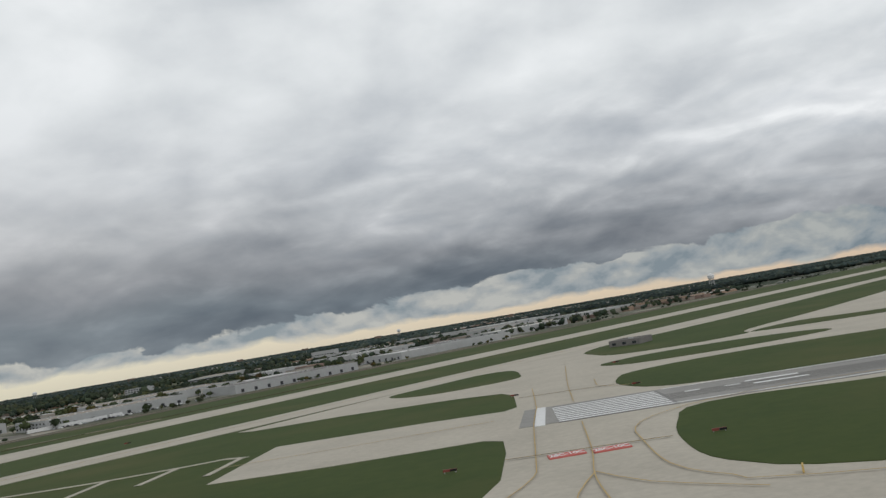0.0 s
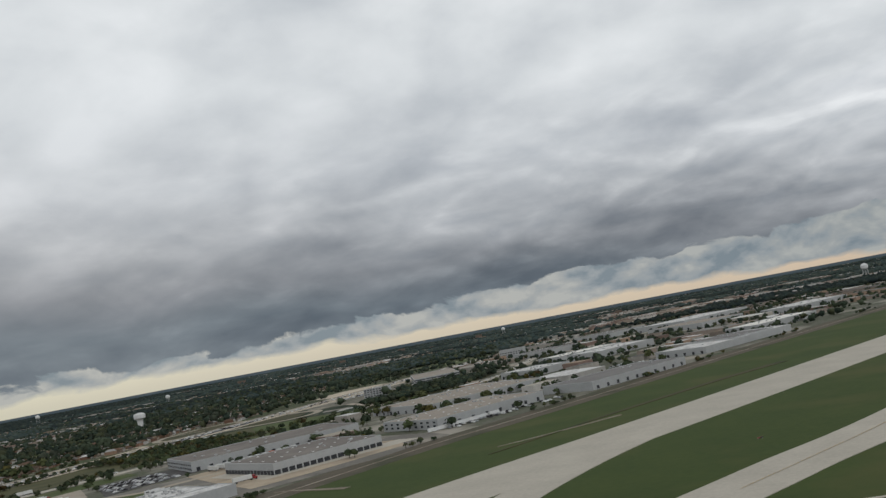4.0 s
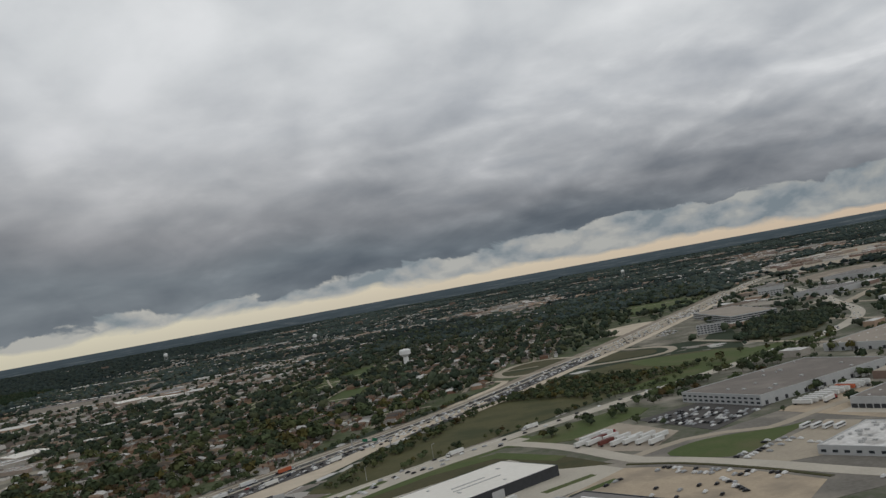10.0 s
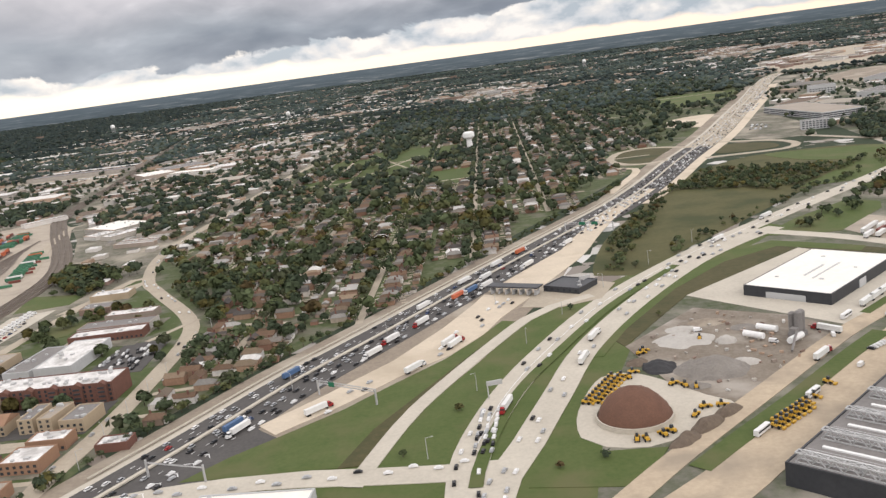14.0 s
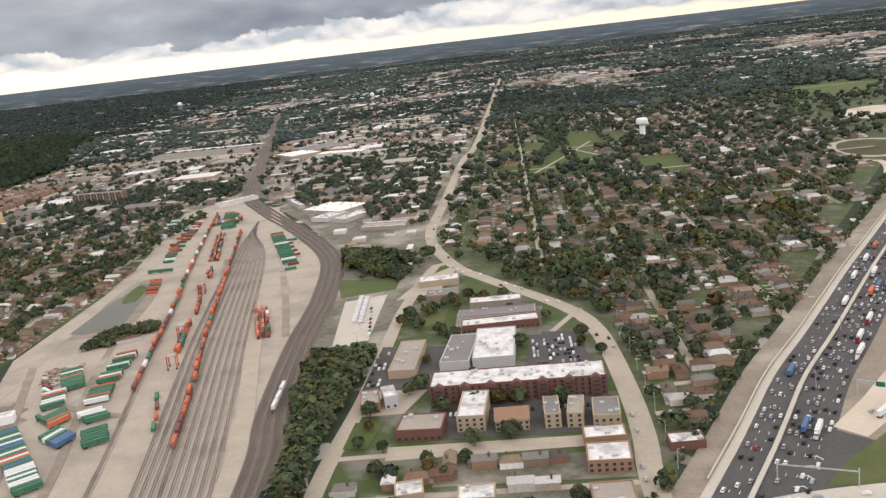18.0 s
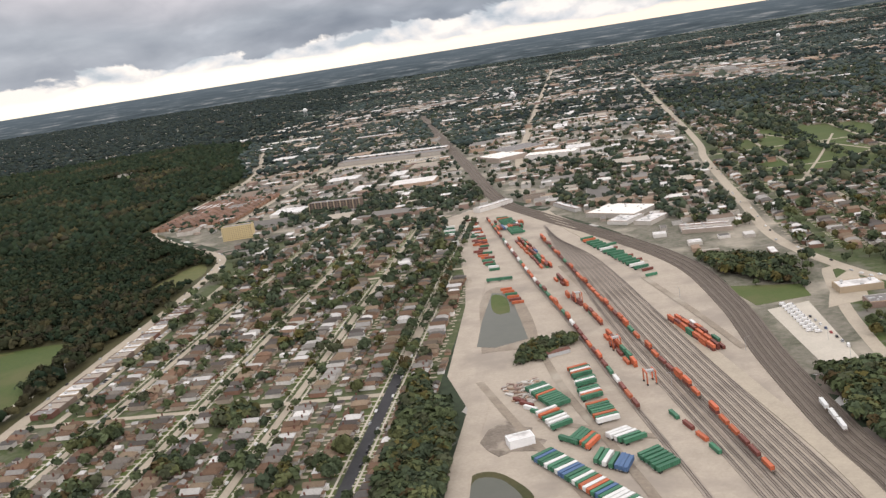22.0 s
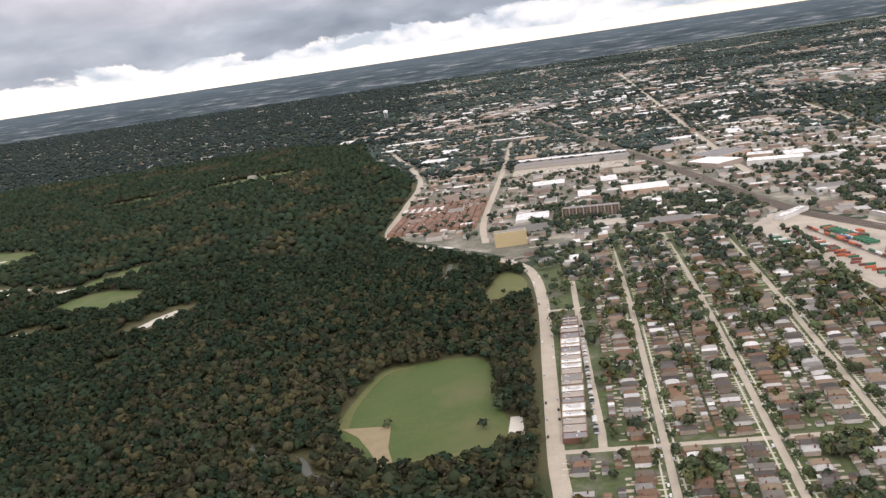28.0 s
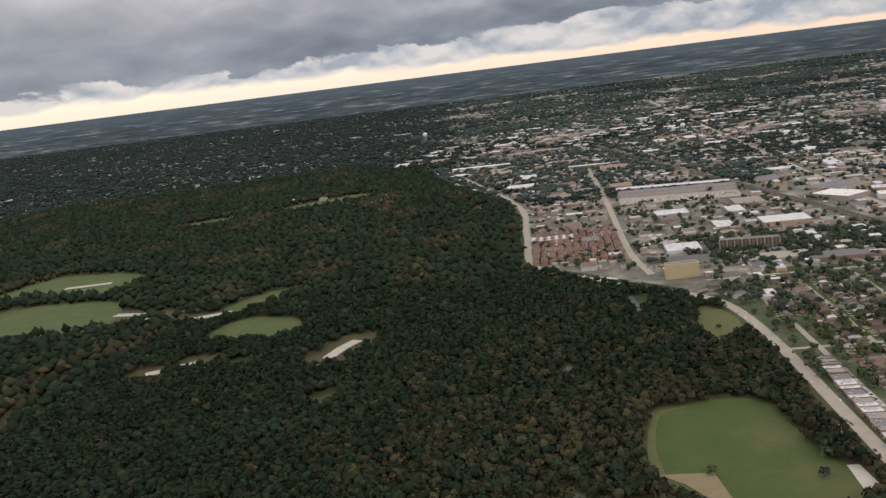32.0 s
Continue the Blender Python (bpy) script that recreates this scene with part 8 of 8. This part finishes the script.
for k in range(20):
    copy_thing(van, pose(-706 + 0.12 * k + 2.6 * (k % 2), 375 - 1.9 * k, 0.2, 0, 0, 8))
for k in range(3):
    copy_thing(trailers["white"], pose(-385 + 4.5 * k, 260 + 4.5 * k, 0.2, 0, 0, 46))
for k in range(14):
    copy_thing(trailers["red-brown" if k in (3, 4) else "white"], pose(-352 + 2.2 * k, 338 + 1.0 * (k % 3) - 1.2 * k + 8 * (k % 2), 0.2, 0, 0, 48))
for x, y, turn in ((-439.5, 182, 46), (-422.7, 198.8, 46), (-395, 250, 46), (-277, 313, 44), (-274, 310.5, 44), (-271, 308, 44)):
    copy_thing(bus, pose(x, y, 0.2, 0, 0, turn))
for k in range(14):
    copy_thing(loader, pose(-436 + 0.8 * k + rnd.uniform(-0.2, 0.2), 183.6 + 0.72 * k + (k % 2) * 1.8, 0.2, 0, 0, -42 + rnd.uniform(-8, 8)))
for k in range(18):
    copy_thing(loader, pose(-474.5 + 0.52 * k + 1.9 * (k % 2), 207.5 + 0.95 * k - 0.9 * (k % 2), 0.2, 0, 0, -30 + rnd.uniform(-15, 15)))
for x, y, turn in ((-460.5, 224.5, 20), (-466, 184.5, 80), (-464, 184.2, 95), (-460, 185.6, 110), (-458, 187, 130), (-451, 194, 60), (-448, 198, 20), (-444, 198, 0), (-452, 214, 40), (-449.5, 212, 100), (-447, 210.5, 80), (-456, 238, 30), (-438, 245, 75), (-423, 197.5, -40), (-417, 204.5, -44), (-462, 221.5, 100)):
    copy_thing(loader, pose(x, y, 0.2, 0, 0, turn))
for x, y, turn in ((-409, 226, 40), (-406, 213, 46), (-384, 248, 44), (-437, 252, 10), (-420, 236, -40), (-404, 236, 80)):
    copy_thing(van, pose(x, y, 0.2, 0, 0, turn))
for x, y, turn in ((-412, 222, 46), (-404, 240, 130), (-258, 352, 48), (-246, 344, 48), (-238, 300, 40)):
    copy_thing(trucks[1], pose(x, y, 0.2, 0, 0, turn))
for k in range(12):
    copy_thing(trailers["orange" if k == 8 else "white"], pose(-268 + 2.6 * k, 352 + 2.2 * k, 0.2, 0, 0, -46))
k = 0
for ob in (*cars, van):
    k += 1
    ob.matrix_basis = pose(-700 + 0.6 * k, 362 - 5 * k, 0.2, 0, 0, 85)
for ob in trucks:
    k += 1
    ob.matrix_basis = pose(-366 + 2.4 * k, 372 - 2.2 * k, 0.2, 0, 0, 48)
trucks[2].matrix_basis, trucks[3].matrix_basis = pose(-566.5, 216.5, 0.24, 0, 0, 63), pose(-509.5, 319, 0.24, 0, 0, 60)
bus.matrix_basis, loader.matrix_basis = pose(-268, 305.5, 0.2, 0, 0, 44), pose(-455, 240, 0.2, 0, 0, 20)

# ---- road furniture and yard plant ----
lanes = Shape()
for off in (-9.6, -7.2, -4.8, 2.9, 5.3):
    line = smooth_line(HIGHWAY, 2.0)
    for i in range(0, len(line) - 2, 4):
        if 150 < line[i].y < 620:
            d = (line[i + 1] - line[i]).normalized()
            p = line[i] + Vector((-d.y, d.x, 0)) * off
            lanes.box(p.x, p.y, 0.16, 1.5, 0.12, 0.065, math.degrees(math.atan2(d.y, d.x)))
tagged(lanes.make("lane_marks", PAINT_WHITE), "white dashed lane marks on the highway", "marking", "", "structure")
band("median_barrier", HIGHWAY, 1.2, 0.6, CONCRETE, "pale concrete median of the highway", "barrier", step=6)
band("noise_wall", HIGHWAY[1:9], 0.4, 0.9, CONCRETE, "low pale concrete wall along the highway", "barrier", step=6, offset=10.9)
for pts in (AVENUE_1[2:9],):
    stripe(pts, 0.2, 0.2, PAINT_WHITE, "white lane line on the avenue", step=6)
stripe([(-502, 170), (-500, 186), (-491, 220), (-477, 250), (-456, 289), (-427, 329)], 3.2, 0.22, LAWN, "grass median between the carriageways", "grass", 6)

canopy = thing("toll_canopy", -488.5, 315, 0.4, -29, "long dark toll canopy over booths", "canopy")
Shape().box(0, 0, 2.7, 21, 5, 0.5).make("roof", WALL_DARK, canopy)
for k in range(7):
    Shape().box(-9 + 3 * k, 0, 0, 0.9, 2.6, 1.4).make("booth", WALL_PALE, canopy)
    Shape().box(-9 + 3 * k, -1.8, 0, 0.3, 0.3, 2.7).box(-9 + 3 * k, 1.8, 0, 0.3, 0.3, 2.7).make("post", STEEL, canopy)
hall("toll_office", (-478, 314), (-466, 305), 13, 2.4, WALL_DARK, WALL_DARK, "low dark toll office beside the canopy", "building", (), [("front", 6, 0.8, 1.0, 0.8)], 3)


def gantry(a, b, panels, slim=False):
    a, b = Vector(a), Vector(b)
    turn, w = math.degrees(math.atan2(b.y - a.y, b.x - a.x)), (b - a).length
    ob = thing("sign_gantry", *((a + b) / 2), 0.2, turn, "steel sign gantry over the road", "gantry", "sign gantries")
    for x in (-w / 2, w / 2):
        Shape().box(x, 0, 0, 0.3, 0.5, 4.4).make("post", STEEL, ob)
    frame_ = Shape()
    for z in (3.6,) if slim else (3.6, 4.3):
        frame_.box(0, -0.2, z, w, 0.12, 0.12).box(0, 0.2, z, w, 0.12, 0.12)
    for k in range(0 if slim else int(w / 1.2)):
        frame_.rod((-w / 2 + 1.2 * k, 0.2, 3.6), (-w / 2 + 1.2 * k + 1.2, 0.2, 4.3), 0.05, sides=4)
    frame_ = frame_.make("truss", STEEL, ob)
    for x, pw, mat in panels:
        Shape().box(x, -0.4, 3.3, pw, 0.1, 1.4).make("sign_panel", mat, frame_, "green road sign panel" if mat is SIGN_GREEN else "yellow road sign panel")


gantry((-547, 234), (-529, 222), [(-5, 2.2, SIGN_GREEN)])
gantry((-461, 412), (-440, 402), [(-3, 3, SIGN_GREEN), (3, 3, SIGN_GREEN)])
gantry((-581, 192), (-565, 186), [], True)
board = thing("message_board", -497, 218.2, 0.3, 12, "grey overhead message board on a post", "sign")
Shape().box(0, 0, 3.4, 4.2, 0.4, 1.2).make("panel", STEEL, board)
Shape().box(-1.9, 0, 0, 0.3, 0.3, 3.4).make("post", STEEL, board)
board = copy_thing(board, pose(-463, 312, 0.3, 0, 0, 20))


def make_lamp():
    ob = thing("street_lamp", 0, 0, 0, 0, "tall grey street lamp with a single arm", "street lamp", "street lamps")
    Shape().rod((0, 0, 0), (0, 0, 5.2), 0.11, 0.06).make("pole", STEEL, ob)
    arm = Shape().rod((0, 0, 5.1), (1.4, 0, 5.4), 0.05, 0.04, 5).make("arm", STEEL, ob)
    Shape().box(1.6, 0, 5.35, 0.5, 0.22, 0.1).make("lamp_head", STEEL, arm)
    return ob


lamp = make_lamp()
spots = [(p.x, p.y) for p in smooth_line([(-513, 186), (-502, 224), (-487, 258), (-466, 297), (-436, 336), (-402, 374)], 14)[::2]] + [(p.x, p.y) for p in smooth_line([(-556, 240), (-520, 300), (-470, 300)], 20)[::2]]
spots += [(-602, 200 + 16 * k) for k in range(8)] + [(-730, 327), (-745, 400), (-760, 300), (-700, 330), (-698, 310), (-1033, 200), (-1036, 260), (-1038, 320), (-1040, 380), (-1044, 440)]
for x, y in spots[1:]:
    copy_thing(lamp, pose(x, y, 0.2, 0, 0, rnd.uniform(0, 360)))
lamp.matrix_basis = pose(*spots[0], 0.2)

heap = thing("walled_mound", -464.5, 196.5, 0.2, 0, "red-brown heap of aggregate in a round wall", "heap")
profile = [(8.7, 0), (8.65, 1.2), (7.7, 3.0), (6.2, 4.9), (4.2, 6.5), (2.0, 7.4), (0.9, 7.7), (0.3, 7.75)]
body = Shape().turned(0, 0, 0, profile, 28)
rnd = random.Random(8)
body.v = [(x * (1 + rnd.uniform(-0.03, 0.03)), y * (1 + rnd.uniform(-0.03, 0.03)), z + rnd.uniform(-0.12, 0.12) * (z > 0.1)) for x, y, z in body.v]
body.make("mound", RUST_HEAP, heap, "", True)
Shape().turned(0, 0, 0, [(9.1, 0), (9.1, 1.25), (8.75, 1.25), (8.75, 0)], 28).make("wall", CONCRETE, heap)


def mound(x, y, rx, ry, h, mat, label, seed, turn=0, rings=9, sides=30):
    """A loose heap: an uneven outline, a broken top and slopes with small ridges."""
    sh = Shape()
    for i in range(rings + 1):
        u = 1 - i / rings
        for k in range(sides):
            a = 2 * math.pi * k / sides
            wob = 1 + 0.22 * noise.noise((2 * math.cos(a), 2 * math.sin(a), seed))
            px, py = u * rx * wob * math.cos(a), u * ry * wob * math.sin(a)
            lumps = 0.5 * noise.noise((px / 1.6, py / 1.6, seed + 3)) + 0.6 * noise.noise((px / 4, py / 4, seed + 9))
            sh.v.append((px, py, max(0.0, h * (1 - u**1.7)) + (h * 0.42 * lumps if i else -0.1)))
    sh.f = [(i * sides + k, i * sides + (k + 1) % sides, (i + 1) * sides + (k + 1) % sides, (i + 1) * sides + k) for i in range(rings) for k in range(sides)]
    ob = sh.make("gravel_mound", mat)
    ob.matrix_basis = pose(x, y, 0.2, 0, 0, turn)
    tagged(ob, label + " in the mixing yard", "heap")


for n, row_ in enumerate(((-442, 246, 9, 7, 0.8, PALE_GRAVEL, "wide low bed of pale gravel"), (-431.5, 241, 3, 2.6, 1.9, PALE_GRAVEL, "small pale gravel heap"), (-432.5, 259, 6, 3.6, 1.0, DIRT, "low brown soil heap"), (-453, 227, 4.6, 5.4, 1.6, NEW_ASPHALT, "black aggregate heap"),
                          (-440.5, 221.5, 10, 8, 3.0, GREY_HEAP, "wide grey-brown aggregate heap"), (-431, 224, 4, 3, 1.2, PALE_GRAVEL, "heap of pale rubble"), (-458, 232, 3.5, 3, 1.2, DARK_EARTH, "dark earth heap"), (-441, 255, 5, 3, 0.9, PALE_GRAVEL, "flat pale gravel heap"), (-424, 251, 4, 3, 0.7, GREY_HEAP, "low grey gravel heap"),
                          (-446, 211, 3, 2, 0.9, GREY_HEAP, "small grey gravel heap"), (-456, 182, 5, 2.2, 1.9, DARK_EARTH, "dark earth bank"), (-449.5, 188.5, 6, 2.2, 2.1, DARK_EARTH, "dark earth bank"), (-443.5, 194.5, 5, 2.0, 1.8, DARK_EARTH, "dark earth bank"))):
    mound(*row_, n, 40 if row_[5] is DARK_EARTH else 0)
junk = Shape()
rnd2 = random.Random(31)
for _ in range(130):
    x, y = rnd2.uniform(-458, -402), rnd2.uniform(200, 270)
    if inside(x, y, [(-457, 243), (-434, 270), (-411, 256), (-401, 240), (-415, 222), (-429, 212), (-440, 204), (-450, 217)]):
        junk.box(x, y, 0.2, rnd2.uniform(0.3, 1.6), rnd2.uniform(0.3, 0.9), rnd2.uniform(0.2, 0.8), rnd2.uniform(0, 180))
tagged(junk.make("yard_rubble", WALL_MIXED), "loose blocks and pallets about the mixing yard", "rubble", "", "stuff")
plant_ob = thing("mixing_plant", -412.5, 238, 0.2, 45, "grey steel concrete mixing plant with silos", "plant")
for x, y, r, h in ((0, 0, 1.1, 7.2), (2.3, 0.4, 1.1, 6.8), (0.8, 2.2, 1.0, 6.4)):
    Shape().turned(x, y, 0, [(r * 0.4, 0.6), (r, 1.8), (r, h), (r * 0.5, h + 0.5)], 14).make("silo", ROOF_GREY, plant_ob)
Shape().box(1, 0.8, 0, 4.4, 3.6, 1.4).box(-2.5, 0, 0, 2, 2, 3.4).make("housing", ROOF_GREY, plant_ob)
Shape().rod((-3, -1, 2.8), (-12, -4, 0.6), 0.35, sides=6).make("conveyor", ROOF_GREY, plant_ob)
for x, y, turn in ((-424, 240.5, -46), (-414.5, 234.5, 40), (-419, 245, -46)):
    tank = thing("storage_tank", x, y, 0.4, turn, "white horizontal storage tank on cradles", "tank")
    Shape().rod((-3, 0, 1.1), (3, 0, 1.1), 0.9, sides=12).make("shell", PAINT_WHITE, tank)
    Shape().box(-1.8, 0, 0, 0.5, 1.5, 0.6).box(1.8, 0, 0, 0.5, 1.5, 0.6).make("cradle", CONCRETE, tank)

chevrons = Shape()
for x, y in ((-579.5, 183), (-577, 187.5), (-574.5, 192), (-572, 196.5), (-569.5, 201)):
    chevrons.box(x - 0.6, y + 0.2, 0.24, 2.6, 0.2, 0.05, 0).box(x + 0.9, y - 0.8, 0.24, 2.2, 0.2, 0.05, 115)
tagged(chevrons.make("gore_marks", PAINT_WHITE), "white chevrons and bar on the merging lanes", "marking", "", "structure")
hall("roadside_store", (-563.5, 160), (-537.5, 158), 15, 2.5, ROOF_CREAM, WALL_PALE, "low pale flat-roofed store beside the cross street", "building", (), (), 3)

# ---- landmarks ----
tower = thing("water_tower", -512, 824, 0, 0, "white water tower with a broad fluted column", "water tower")
column = Shape().turned(0, 0, 0, [(3.6, 0), (3.0, 1.5), (2.6, 4), (2.5, 10.2), (3.6, 11.4)], 36)
column.v = [(x * (0.93 if k % 2 else 1.04), y * (0.93 if k % 2 else 1.04), z) for k, (x, y, z) in enumerate(column.v)]
column.make("column", PAINT_WHITE, tower)
Shape().turned(0, 0, 0, [(3.6, 11.4), (5.0, 11.9), (5.4, 12.6), (5.4, 15.4), (5.0, 16.4), (3.8, 17.1), (0.3, 17.5)], 28).make("tank", PAINT_WHITE, tower)
for x, y, s in ((-902, 1821, 1.0), (-1500, 2350, 1.3), (400, 1420, 1.2), (-200, 2650, 1.2)):
    old = thing("water_tower", x, y, 0, 0, "distant grey water tower on legs", "water tower")
    for k in range(6):
        a = math.pi * k / 3
        Shape().rod((4 * s * math.cos(a), 4 * s * math.sin(a), 0), (3 * s * math.cos(a), 3 * s * math.sin(a), 13 * s), 0.3 * s, sides=5).make("leg", STEEL, old)
    Shape().turned(0, 0, 12 * s, [(2.5 * s, 0), (4.5 * s, 1.6 * s), (4.6 * s, 5 * s), (2.5 * s, 7 * s), (0.3, 7.6 * s)], 16).make("tank", PAINT_WHITE, old)
for a, b, h in (((-1010, 2600), (-990, 2600), 12), ((-300, 2900), (-280, 2900), 13), ((-620, 3300), (-595, 3300), 12), ((120, 2500), (138, 2500), 11), ((-1900, 2700), (-1880, 2700), 10), ((-760, 2900), (-742, 2900), 13)):
    hall("distant_tower_block", a, b, 14, h, ROOF_GREY, BRICK_BROWN, "dull brown tower block far in the suburbs", "building")
hut = hall("airfield_hut", (42, 268), (50, 262), 9, 2, ROOF_GREY, ROOF_GREY, "grey flat-roofed hut on the airfield", "hut", (), [("front", 3, 0.6, 1.2, 0.7)], 1)
for x, y, turn in ((24, 90.5, -8), (-4, 93.0, -5), (27, 150, -8), (7, 165, -8), (33, 205, -8), (-108, 152, 20), (-84, 210, 20)):
    board = thing("airfield_sign", x, y, 0.1, turn, "low red and black airfield guide sign", "sign", "airfield signs")
    Shape().box(0, 0, 0.16, 1.5, 0.16, 0.26).make("panel", SIGN_RED, board)
    Shape().box(0.36, -0.09, 0.175, 0.75, 0.04, 0.23).make("dark_panel", CAR_BLACK, board)
    Shape().box(-0.6, 0, 0, 0.1, 0.1, 0.2).box(0.6, 0, 0, 0.1, 0.1, 0.2).make("legs", STEEL, board)
yellow_board = thing("airfield_sign", 23.5, 66.8, 0.06, 70, "yellow painted taxiway location sign", "sign", "airfield signs")
Shape().box(0, 0, 0.1, 0.9, 0.14, 0.6).make("panel", PAINT_YELLOW, yellow_board)
